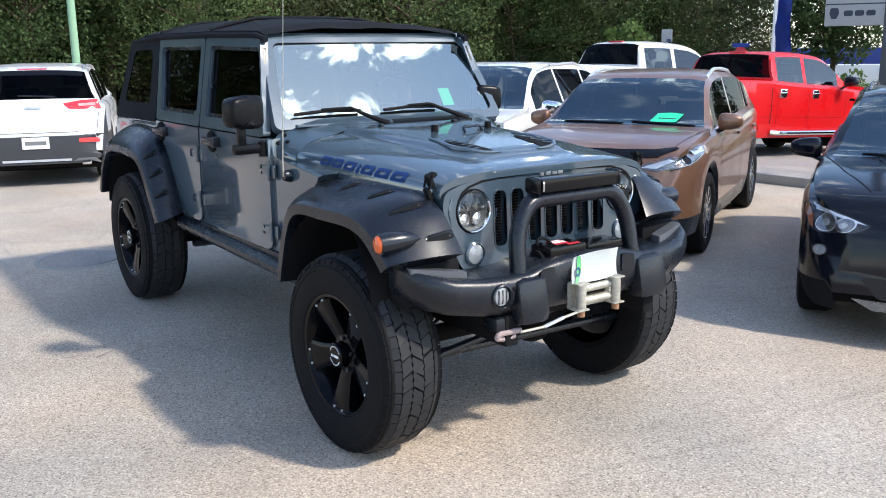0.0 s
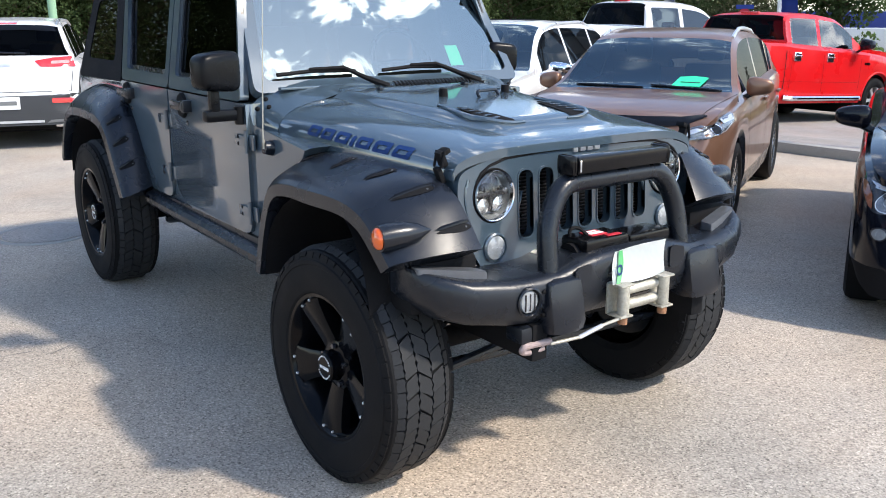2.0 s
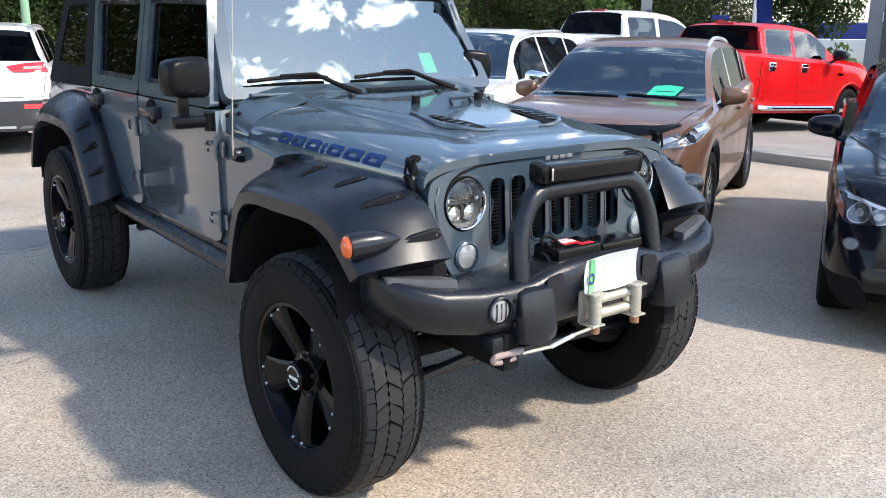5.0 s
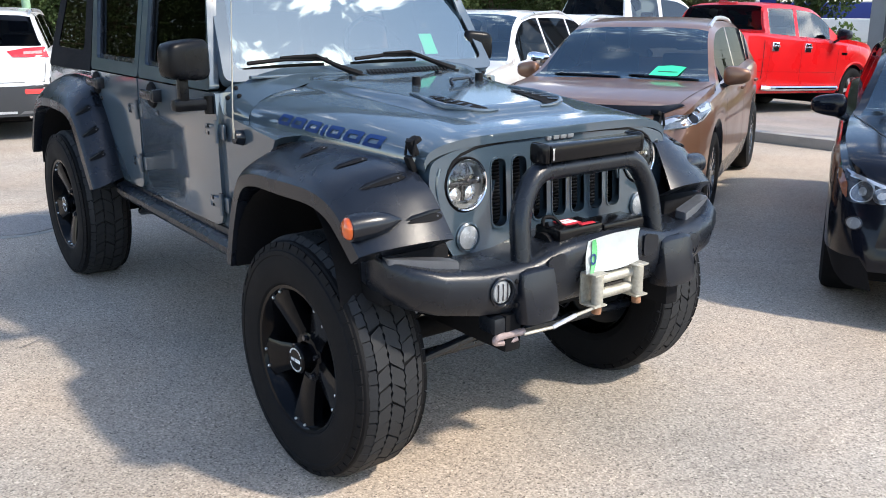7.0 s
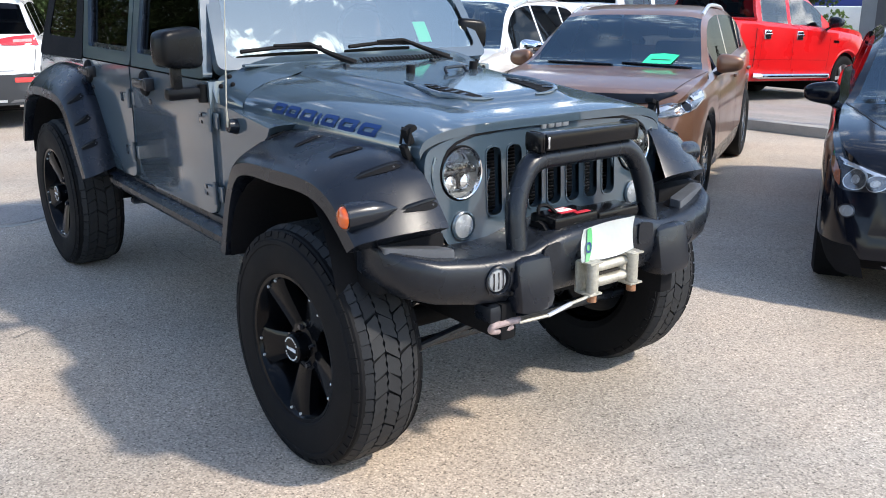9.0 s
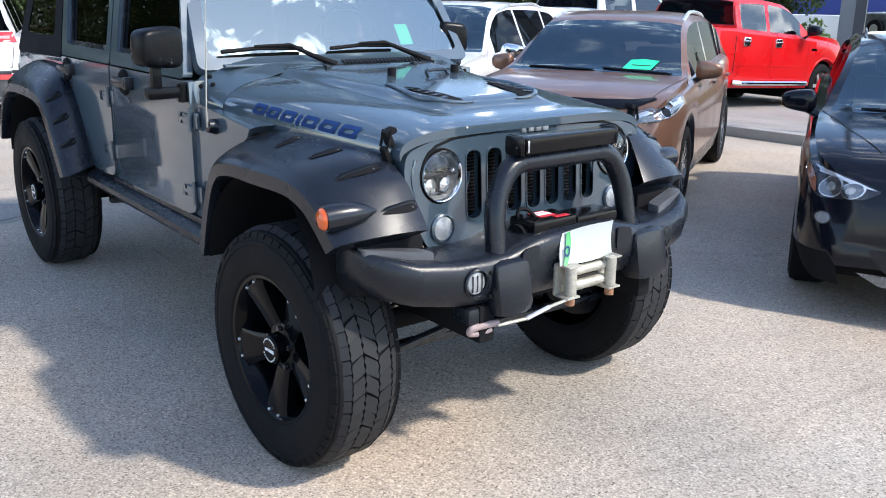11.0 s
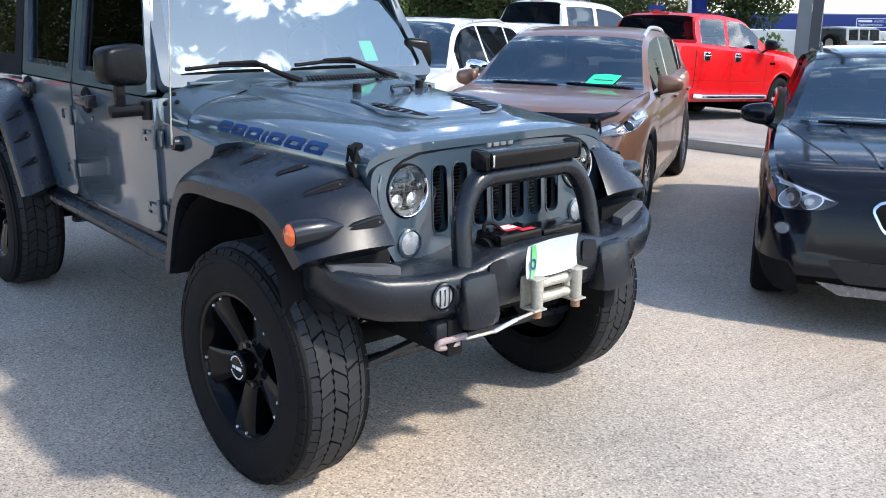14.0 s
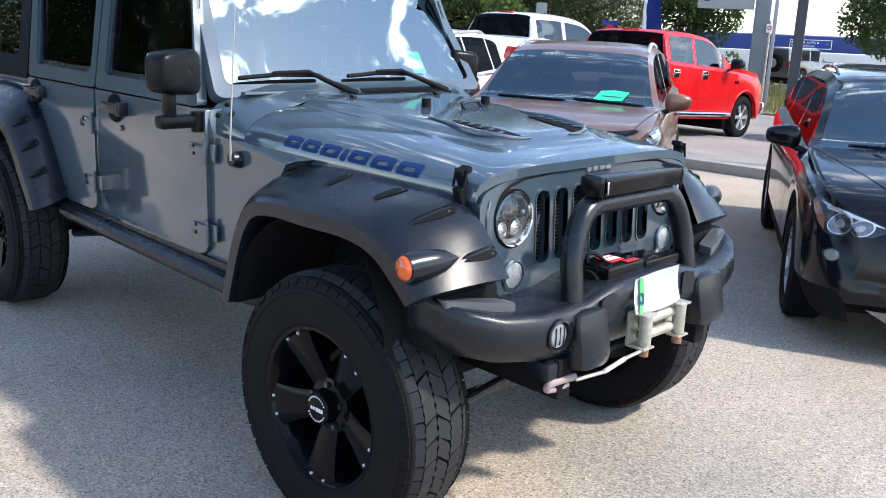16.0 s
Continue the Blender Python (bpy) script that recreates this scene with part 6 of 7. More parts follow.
bm = bmesh.new()
rows = []
for f in (0, 0.15, 0.35, 0.6, 0.8, 1.0):
    row = [cowl_at(f, math.sin((j / 30 - 0.5) * math.pi)) for j in range(31)]
    row = [Vector((row[0].x, row[0].y, 1.15))] + row + [Vector((row[-1].x, row[-1].y, 1.15))]
    rows.append([bm.verts.new(p) for p in row])
for a, b in zip(rows, rows[1:]):
    for k in range(len(a) - 1):
        bm.faces.new((a[k], a[k + 1], b[k + 1], b[k]))
cowl = part("cowl", bm, M_bluegrey, offroader, "", 50)
for s in (-1, 1):
    for f, k in ((0.55, 0.955), (0.80, 0.93), (0.80, 0.985)):
        bm = bmesh.new()
        bmesh.ops.create_icosphere(bm, subdivisions=2, radius=0.011, matrix=Matrix.Translation(cowl_at(f, s * k)))
        part("cowl_screw", bm, M_dark, cowl)
for k in range(22):
    bm = bmesh.new()
    y = -0.06 + 0.021 * k
    slab(bm, [(0.28, y), (0.62, y + 0.012), (0.62, y + 0.022), (0.28, y + 0.010)], 0.003, lambda u, v, w: cowl_at(u, v / 0.73) + Vector((0, 0, 0.003 + w)))
    part("cowl_slot", bm, M_dark, cowl)
bm = bmesh.new()
box(bm, (-0.855, -0.33, 1.345), (0.03, 0.62, 0.012), 0.004)
part("cowl_ledge", bm, M_bluegrey, cowl)

# grille with seven slots
bm = bmesh.new()
gx = lambda z: 0.386 - (z - 0.85) * 0.055
outer = round_poly([(-0.50, 0.80), (-0.57, 0.93), (-0.606, 1.085), (-0.592, 1.148), (-0.50, 1.178), (-0.30, 1.198), (0.0, 1.208), (0.30, 1.198), (0.50, 1.178), (0.592, 1.148), (0.606, 1.085), (0.57, 0.93), (0.50, 0.80)], 0.06, 5)
holes = []
for k in range(7):
    y = (k - 3) * 0.099
    zt, zb = (1.135, 0.90)
    holes.append(round_poly([(y - 0.0345, zb), (y + 0.0345, zb), (y + 0.0345, zt), (y - 0.0345, zt)], 0.032, 4))
for s in (-1, 1):
    holes.append([(s * 0.445 + 0.094 * math.cos(a * math.tau / 28), 1.062 + 0.094 * math.sin(a * math.tau / 28)) for a in range(28)])
edges = []
for loop in [outer] + holes:
    vs = [bm.verts.new((gx(z), y, z)) for y, z in loop]
    edges += [bm.edges.new((vs[i], vs[(i + 1) % len(vs)])) for i in range(len(vs))]
bmesh.ops.triangle_fill(bm, use_beauty=True, edges=edges)
r = bmesh.ops.extrude_face_region(bm, geom=list(bm.faces))
bmesh.ops.translate(bm, vec=(-0.034, 0, 0), verts=[v for v in r["geom"] if isinstance(v, bmesh.types.BMVert)])
grille = part("grille", bm, M_bluegrey, offroader, "body coloured seven slot grille", 40)
for k in range(7):
    y = (k - 3) * 0.099
    bm = bmesh.new()
    a, b = round_poly([(y - 0.038, 0.893), (y + 0.038, 0.893), (y + 0.038, 1.142), (y - 0.038, 1.142)], 0.04, 4), holes[k]
    ring_slab(bm, a, b, 0.02, lambda u, v, w: (gx(v) + 0.004 + w, u, v))
    part("slot_rim", bm, M_bluegrey, grille)
bm = bmesh.new()
box(bm, (0.305, 0, 1.00), (0.01, 0.80, 0.36), 0.002)
rad = part("radiator", bm, M_dark, offroader)
bm = bmesh.new()
for k in range(24):
    box(bm, (0.314, 0, 0.86 + 0.0125 * k), (0.006, 0.72, 0.004))
tagged(part("radiator_fin", bm, M_steel_black, rad), kind="stuff")
# seam between bonnet and grille
bm = bmesh.new()
half = [(0.526, 1.085), (0.520, 1.115), (0.500, 1.142), (0.462, 1.164), (0.386, 1.183), (0.25, 1.190), (0.128, 1.193)]
line_gap = [(-y, z) for y, z in half] + [(0.0, 1.194)] + [(y, z) for y, z in reversed(half)]
tube(bm, [(gx(z) + 0.001, y, z) for y, z in line_gap], 0.0048, 6)
part("bonnet_gap", bm, M_dark, grille)
for k, w in enumerate((0.022, 0.030, 0.030, 0.030)):
    bm = bmesh.new()
    box(bm, (gx(1.19) + 0.004, -0.052 + 0.037 * k, 1.188 if k else 1.192), (0.010, w, 0.024 if k else 0.034), 0.005)
    part("badge_block", bm, M_alloy, grille, "small silver badge")
for s in (-1, 1):
    # headlamp: ring, bowl, two lenses and glass
    c = Vector((gx(1.062), s * 0.445, 1.062))
    bm = bmesh.new()
    lathe(bm, [(0.088, -0.02), (0.0880, 0.006), (0.0862, 0.012), (0.0830, 0.009), (0.081, -0.03)], 40)
    bmesh.ops.transform(bm, matrix=Matrix.Translation(c) @ Matrix.Rotation(radians(-90), 4, "Z"), verts=bm.verts)
    lamp = part("headlight", bm, M_chrome, offroader, "round led headlight with chrome ring")
    bm = bmesh.new()
    lathe(bm, [(0.0835, -0.005), (0.07, -0.035), (0.04, -0.05), (0.001, -0.052)], 32)
    bmesh.ops.transform(bm, matrix=Matrix.Translation(c) @ Matrix.Rotation(radians(-90), 4, "Z"), verts=bm.verts)
    part("reflector", bm, M_marker, lamp)
    # dark ring stands in for the shade in the gap round the lamp
    bm = bmesh.new()
    lathe(bm, [(0.0935, -0.012), (0.0930, 0.002), (0.0905, 0.002), (0.0885, -0.006)], 40)
    bmesh.ops.transform(bm, matrix=Matrix.Translation(c) @ Matrix.Rotation(radians(-90), 4, "Z"), verts=bm.verts)
    part("gap_shade_ring", bm, M_dark, lamp)
    bm = bmesh.new()
    box(bm, (c.x - 0.022, c.y, c.z + 0.002), (0.02, 0.156, 0.014), 0.004)
    box(bm, (c.x - 0.024, c.y, c.z - 0.030), (0.02, 0.010, 0.055), 0.003)
    part("lamp_divider", bm, M_lamp_dark, lamp)
    for dy, dz, rr in ((0, 0.036, 0.036), (-0.034, -0.036, 0.028), (0.034, -0.036, 0.028), (-0.064, 0.012, 0.012), (0.064, 0.012, 0.012)):
        bm = bmesh.new()
        disc(bm, (c.x - 0.022, c.y + dy, c.z + dz), rr, 0.02, "x", 18, 0.012)
        ln = part("projector_lens", bm, M_clear if rr > 0.03 else M_reflector, lamp)
        bm = bmesh.new()
        disc(bm, (c.x - 0.034, c.y + dy, c.z + dz), rr * 1.12, 0.02, "x", 18, 0.0)
        part("projector_bezel", bm, M_lamp_dark, ln)
    bm = bmesh.new()
    lathe(bm, [(0.0825, 0.002), (0.06, 0.014), (0.03, 0.020), (0.001, 0.022)], 32)
    bmesh.ops.transform(bm, matrix=Matrix.Translation(c) @ Matrix.Rotation(radians(-90), 4, "Z"), verts=bm.verts)
    ob = part("glass", bm, M_clear, lamp)
    ob.visible_shadow = False
    # round marker lamp under the headlamp
    c2 = (gx(0.90) + 0.004, s * 0.446, 0.884)
    bm = bmesh.new()
    lathe(bm, [(0.052, -0.02), (0.052, 0.004), (0.046, 0.008), (0.043, 0.0)], 28)
    bmesh.ops.transform(bm, matrix=Matrix.Translation(c2) @ Matrix.Rotation(radians(-90), 4, "Z"), verts=bm.verts)
    mk = part("marker_lamp", bm, M_bluegrey, offroader, "round clear marker lamp")
    bm = bmesh.new()
    disc(bm, c2, 0.044, 0.01, "x", 24, 0.010)
    part("lens", bm, M_marker, mk)
    # raised eyebrow round the headlamp
    bm = bmesh.new()
    arc = [(c.x - 0.002, c.y + 0.128 * math.cos(a), c.z + 0.128 * math.sin(a)) for a in [math.radians(150 + 210 * k / 18) if s < 0 else math.radians(180 + 210 * k / 18) for k in range(19)]]
    tube(bm, arc, 0.006, 6)
    part("lamp_crease", bm, M_bluegrey, grille)


# ---- flares ----
def flare(s, outer, inner, y_out, y_in, centre, name, slots, tuck=0.0):
    """A wide pocket flare: inner edge on the body, crowned top, upright lip and return."""
    rows = []
    n = len(outer)
    cx, cz = centre
    y_body = y_in
    for i, ((ox, oz), (ix, iz)) in enumerate(zip(outer, inner)):
        y_in = y_body - tuck * max(0, i - 4) / 4
        d = Vector((cx - ox, cz - oz)).normalized()
        row = [(ix, y_in, iz)]
        for t, up in ((0.12, 0.012), (0.35, 0.022), (0.6, 0.024), (0.82, 0.018), (0.94, 0.010)):
            nx, nz = -d.x * up, -d.y * up
            row.append((ix + (ox - ix) * t + nx, y_in + (y_out - y_in) * t, iz + (oz - iz) * t + nz))
        row.append((ox, y_out, oz))
        row.append((ox + d.x * 0.012, y_out + 0.008, oz + d.y * 0.012))
        row.append((ox + d.x * 0.060, y_out + 0.012, oz + d.y * 0.060))
        row.append((ox + d.x * 0.066, y_out - 0.02, oz + d.y * 0.066))
        row.append((ox + d.x * 0.05, y_in + 0.02, oz + d.y * 0.05))
        rows.append(row)
    fine = []
    for k in range((n - 1) * 4 + 1):
        t = k / 4
        i = min(int(t), n - 2)
        f = t - i
        p0, p1, p2, p3 = rows[max(i - 1, 0)], rows[i], rows[i + 1], rows[min(i + 2, n - 1)]
        fine.append([tuple(0.5 * (2 * b + (c - a) * f + (2 * a - 5 * b + 4 * c - d) * f * f + (3 * b - a - 3 * c + d) * f ** 3) for a, b, c, d in zip(q0, q1, q2, q3)) for q0, q1, q2, q3 in zip(p0, p1, p2, p3)])
    bm = bmesh.new()
    vs = [[bm.verts.new((x, s * y, z)) for x, y, z in row] for row in fine]
    for a, b in zip(vs, vs[1:]):
        for k in range(len(a) - 1):
            bm.faces.new((a[k], a[k + 1], b[k + 1], b[k]))
    bm.faces.new(vs[0])
    bm.faces.new(vs[-1])
    bm.normal_update()
    tr = BVHTree.FromBMesh(bm)
    fl = part(name, bm, M_matt, offroader, "wide matt black pocket style fender flare", 28)
    for c, (ax, ay, az), (bx, by, bz), way in slots:
        a, b = Vector((ax, s * ay, az)), Vector((bx, s * by, bz))
        w = Vector((way[0], s * way[1], way[2]))
        sidev = (b - a).cross(w).normalized()
        out = []
        for k in range(14):
            ang = k * math.tau / 14
            u, v = 0.5 + 0.5 * math.cos(ang), math.sin(ang) * (0.006 + 0.013 * (0.5 + 0.5 * math.cos(ang)))
            out.append((u, v))
        bm = bmesh.new()
        on_surface(bm, tr, out, lambda u, v, a=a, b=b, sv=sidev, w=w: a.lerp(b, u) + sv * v - w * 0.3, w, 0.003, 3)
        sl = part("pocket", bm, M_dark, fl)
        bm = bmesh.new()
        for g in (0.84,):
            p = a.lerp(b, g)
            h = tr.ray_cast(p - w * 0.3, w)[0]
            if h is not None:
                bmesh.ops.create_icosphere(bm, subdivisions=1, radius=0.0045, matrix=Matrix.Translation(h - w * 0.002))
        if bm.verts:
            part("pocket_bolt", bm, M_ledge, sl)
        else:
            bm.free()
        bm = bmesh.new()
        pts = []
        for k in range(7):
            p = a.lerp(b, k / 6) + sidev * (0.010 + 0.010 * k / 6)
            h = tr.ray_cast(p - w * 0.3, w)[0]
            if h is not None:
                pts.append(h + w * 0.001)
        if len(pts) > 2:
            tube(bm, pts, [0.002] + [0.0085] * (len(pts) - 2) + [0.004], 8)
            part("pocket_lip", bm, M_gloss_black, sl)
        else:
            bm.free()
    return fl, tr


down = (0.0, 0.25, -0.97)
for s in (-1, 1):
    f_out = [(-0.575, 0.66), (-0.505, 0.87), (-0.42, 1.015), (-0.30, 1.062), (-0.075, 1.074), (0.16, 1.074), (0.29, 1.042), (0.375, 0.985), (0.457, 0.912)]
    f_in = [(-0.56, 0.80), (-0.52, 1.00), (-0.43, 1.125), (-0.30, 1.150), (0.0, 1.152), (0.26, 1.138), (0.37, 1.092), (0.435, 1.020), (0.50, 0.925)]
    if s > 0:
        f_out = [(x, z + 0.028 * min(1.0, max(0.0, (x + 0.1) / 0.3))) for x, z in f_out]
        f_in = [(x, z + 0.028 * min(1.0, max(0.0, (x + 0.1) / 0.3))) for x, z in f_in]
    slots = [("t", (-0.36, 0.80, 1.13), (-0.365, 0.705, 1.15), down), ("t", (-0.095, 0.825, 1.13), (-0.105, 0.705, 1.15), down),
             ("t", (0.145, 0.83, 1.13), (0.165, 0.705, 1.16), down), ("t", (0.325, 0.835, 1.10), (0.350, 0.675, 1.13), (-0.35, 0.2, -0.9)),
             ("f", (0.462, 0.752, 0.995), (0.482, 0.612, 1.015), (-0.80, 0.0, -0.60))]
    if s > 0:
        slots.pop()
    fl, tr = flare(s, f_out, f_in, 0.928 if s < 0 else 0.81, 0.640 if s < 0 else 0.575, (0.0, 0.60), "front_flare", slots, 0.042 if s < 0 else 0.075)
    # bullet indicator
    py = -0.030 if s < 0 else -0.145
    px, pz = (0.0, 0.0) if s < 0 else (-0.035, 0.015)
    bm = bmesh.new()
    tube(bm, [(0.408 + px, s * (0.975 + py), 0.990 + pz), (0.412 + px, s * (0.945 + py), 0.992 + pz), (0.425 + px, s * (0.89 + py), 0.996 + pz), (0.438 + px, s * (0.845 + py), 1.000 + pz), (0.446 + px, s * (0.800 + py), 1.002 + pz)], [0.041, 0.043, 0.040, 0.029, 0.004], 18)
    pod = part("indicator_pod", bm, M_matt, fl)
    bm = bmesh.new()
    b2 = [(0.036, 0.0), (0.033, 0.010), (0.023, 0.018), (0.001, 0.022)]
    lathe(bm, b2, 20)
    bmesh.ops.transform(bm, matrix=Matrix.Translation((0.408 + px, s * (0.976 + py), 0.99 + pz)) @ (Matrix.Rotation(radians(8), 4, "Z") if s > 0 else Matrix.Rotation(radians(172), 4, "Z")), verts=bm.verts)
    part("indicator_lens", bm, M_amber, pod, "amber indicator lens")
    r_out = [(-2.22, 0.685), (-2.34, 0.86), (-2.46, 1.02), (-2.58, 1.09), (-2.78, 1.115), (-3.10, 1.115), (-3.30, 1.07), (-3.44, 0.94), (-3.56, 0.74)]
    r_in = [(-2.24, 0.735), (-2.36, 0.95), (-2.49, 1.12), (-2.62, 1.205), (-2.84, 1.235), (-3.12, 1.235), (-3.34, 1.18), (-3.50, 1.02), (-3.60, 0.80)]
    fw = (-0.75, 0.0, -0.66)
    slots = [("r", (-2.475, 0.95, 1.05), (-2.485, 0.86, 1.08), fw), ("r", (-2.395, 0.95, 0.93), (-2.405, 0.86, 0.96), fw), ("r", (-2.315, 0.95, 0.81), (-2.325, 0.86, 0.83), fw)]
    flare(s, r_out, r_in, 0.960, 0.775, (-2.946, 0.55), "rear_flare", slots)
    # inner wheel houses
    for cx in (0.02, -2.946):
        bm = bmesh.new()
        rows = []
        for k in range(15):
            a = math.pi * (k / 14)
            rows.append([bm.verts.new((cx + (0.30 if cx > -1 and math.cos(a) > 0 else 0.50) * math.cos(a), s * y, 0.66 + 0.40 * math.sin(a))) for y in (0.50, 0.93)])
        for a, b in zip(rows, rows[1:]):
            bm.faces.new((a[0], a[1], b[1], b[0]))
        bm.faces.new([r[0] for r in rows])
        part("wheel_house", bm, M_dark, offroader)
    # front side panel between flare and grille
    bm = bmesh.new()
    slab(bm, [(-0.74, 1.17), (0.33, 1.15), (0.37, 1.06), (0.37, 0.84), (0.32, 0.84), (0.28, 1.04), (-0.42, 1.06), (-0.54, 0.88), (-0.57, 0.72), (-0.74, 0.72)], 0.05, lambda u, v, w, s=s: (u, s * (0.645 - 0.07 * (u + 0.3) + w), v))
    part("fender_side", bm, M_bluegrey, offroader)
    bm = bmesh.new()
    box(bm, (0.34, s * 0.70, 0.805), (0.18, 0.28, 0.17), 0.02)
    part("bumper_bracket", bm, M_dark, offroader)

# ---- soft top ----
bm = bmesh.new()
rows = []
for x, zc, ze, w in ((-1.165, 1.835, 1.80, 0.64), (-1.22, 1.868, 1.82, 0.655), (-1.6, 1.895, 1.83, 0.668), (-1.86, 1.910, 1.835, 0.672), (-2.2, 1.905, 1.835, 0.674), (-2.55, 1.915, 1.835, 0.676), (-2.75, 1.925, 1.835, 0.678), (-3.1, 1.905, 1.83, 0.672), (-3.30, 1.86, 1.80, 0.655), (-3.36, 1.80, 1.76, 0.64)):
    row = []
    for k in range(17):
        t = k / 8 - 1
        e = abs(t)
        z = zc - (zc - ze) * e ** 2.5
        row.append((x, w * t, z))
    row = [(x, -w - 0.012, ze - 0.05)] + row + [(x, w + 0.012, ze - 0.05)]
    rows.append(row)
vs = [[bm.verts.new(p) for p in r] for r in rows]
for a, b in zip(vs, vs[1:]):
    for k in range(len(a) - 1):
        bm.faces.new((a[k], a[k + 1], b[k + 1], b[k]))
bmesh.ops.subdivide_edges(bm, edges=bm.edges, cuts=2, use_grid_fill=True, smooth=0.6)
for v in bm.verts:
    v.co.z += 0.006 * noise.noise(v.co * 5)
soft = part("soft_top", bm, M_fabric, offroader, "black canvas soft top", 60)
for x in (-1.86, -2.74):
    bm = bmesh.new()
    tube(bm, [(x, y, lerp_table([(0, 1.915), (0.4, 1.905), (0.675, 1.84)], abs(y)) + 0.002) for y in [-0.675 + 0.15 * k for k in range(10)]], 0.011, 6)
    part("seam", bm, M_fabric, soft)
for s in (-1, 1):
    quarter = [(-2.655, 1.275), (-2.735, 1.80), (-3.345, 1.79), (-3.545, 1.265)]
    win = [(-2.80, 1.385), (-2.845, 1.735), (-3.24, 1.73), (-3.365, 1.385)]
    bm = bmesh.new()
    ring_slab(bm, round_poly(quarter, 0.03), round_poly(win, 0.05), 0.012, on_side(s, 0.004))
    q = part("quarter_curtain", bm, M_fabric, soft)
    bm = bmesh.new()
    slab(bm, round_poly([(x * 1.0 + (0.01 if x > -3 else -0.01), z + (0.01 if z > 1.5 else -0.01)) for x, z in win], 0.05), 0.003, on_side(s, 0.000))
    ob = part("vinyl_window", bm, M_vinyl, q, "clear vinyl window")
    ob.visible_shadow = False
    bm = bmesh.new()
    tube(bm, [(-1.10, s * 0.672, 1.775), (-1.20, s * 0.688, 1.798), (-1.9, s * 0.694, 1.812), (-2.7, s * 0.692, 1.812), (-3.34, s * 0.675, 1.79)], 0.016, 8)
    part("door_surround", bm, M_fabric, soft)
bm = bmesh.new()
slab(bm, round_poly([(-0.66, 1.265), (0.66, 1.265), (0.62, 1.79), (-0.62, 1.79)], 0.05), 0.01, lambda u, v, w: (-3.55 + (v - 1.265) * 0.37 + w, u, v))
part("rear_curtain", bm, M_fabric, soft)

# ---- cabin ----
for sy in (-0.34, 0.34):
    for x, tall in ((-1.62, 1.0), (-2.52, 0.9)):
        bm = bmesh.new()
        box(bm, (x, sy, 1.36), (0.15, 0.50, 0.46), 0.05, Matrix.Rotation(radians(-14), 4, "Y"))
        seat = part("seat", bm, M_tan, offroader, "brown leather seat")
        bm = bmesh.new()
        box(bm, (x - 0.07, sy, 1.655), (0.10, 0.27, 0.18), 0.04)
        part("headrest", bm, M_tan, seat)
bm = bmesh.new()
box(bm, (-1.13, 0, 1.315), (0.34, 1.36, 0.12), 0.04)
dash = part("dashboard", bm, M_dark, offroader)
bm = bmesh.new()
r = lathe(bm, [(0.185 + 0.014 * math.cos(a * math.tau / 8), 0.014 * math.sin(a * math.tau / 8)) for a in range(8)], 28, True)
tube(bm, [(-0.18, 0, 0), (0.18, 0, 0)], 0.014, 6)
tube(bm, [(0, 0, 0), (0, 0, -0.18)], 0.014, 6)
bmesh.ops.transform(bm, matrix=Matrix.Translation((-1.36, 0.36, 1.40)) @ Matrix.Rotation(radians(-25), 4, "Y") @ Matrix.Rotation(radians(90), 4, "Z"), verts=bm.verts)
part("steering_wheel", bm, M_matt, dash)
bm = bmesh.new()
for s in (-1, 1):
    tube(bm, bend([(-1.18, s * 0.60, 1.30), (-1.34, s * 0.57, 1.74), (-1.90, s * 0.57, 1.77), (-3.0, s * 0.57, 1.76), (-3.3, s * 0.58, 1.30)], 0.12), 0.030, 8)
    tube(bm, [(-1.95, s * 0.60, 1.29), (-1.93, s * 0.57, 1.77)], 0.030, 8)
tube(bm, [(-1.93, -0.57, 1.77), (-1.93, 0.57, 1.77)], 0.030, 8)
tube(bm, [(-2.85, -0.57, 1.77), (-2.85, 0.57, 1.77)], 0.030, 8)
cage = part("roll_cage", bm, M_matt, offroader)
for s in (-1, 1):
    bm = bmesh.new()
    box(bm, (-2.02, s * 0.42, 1.70), (0.16, 0.22, 0.13), 0.05)
    sp = part("speaker_pod", bm, M_matt, cage)
    bm = bmesh.new()
    lathe(bm, [(0.085, 0.0), (0.085, 0.012), (0.07, 0.014), (0.066, 0.0), (0.001, -0.01)], 24)
    bmesh.ops.transform(bm, matrix=Matrix.Translation((-2.06, s * 0.535, 1.67)) @ (Matrix.Identity(4) if s > 0 else Matrix.Rotation(math.pi, 4, "Z")), verts=bm.verts)
    part("speaker_ring", bm, M_grey_paint, sp)

# antenna
bm = bmesh.new()
tube(bm, [(-0.68, -0.775, 1.125), (-0.68, -0.812, 1.13)], [0.032, 0.026], 16)
ant = part("antenna_base", bm, M_matt, offroader)
bm = bmesh.new()
tube(bm, [(-0.68, -0.812, 1.125), (-0.677, -0.815, 1.20), (-0.66, -0.80, 1.60), (-0.64, -0.785, 2.02)], [0.006, 0.0032, 0.0022, 0.0016], 6)
part("antenna_rod", bm, M_zinc, ant, "thin pale antenna rod")

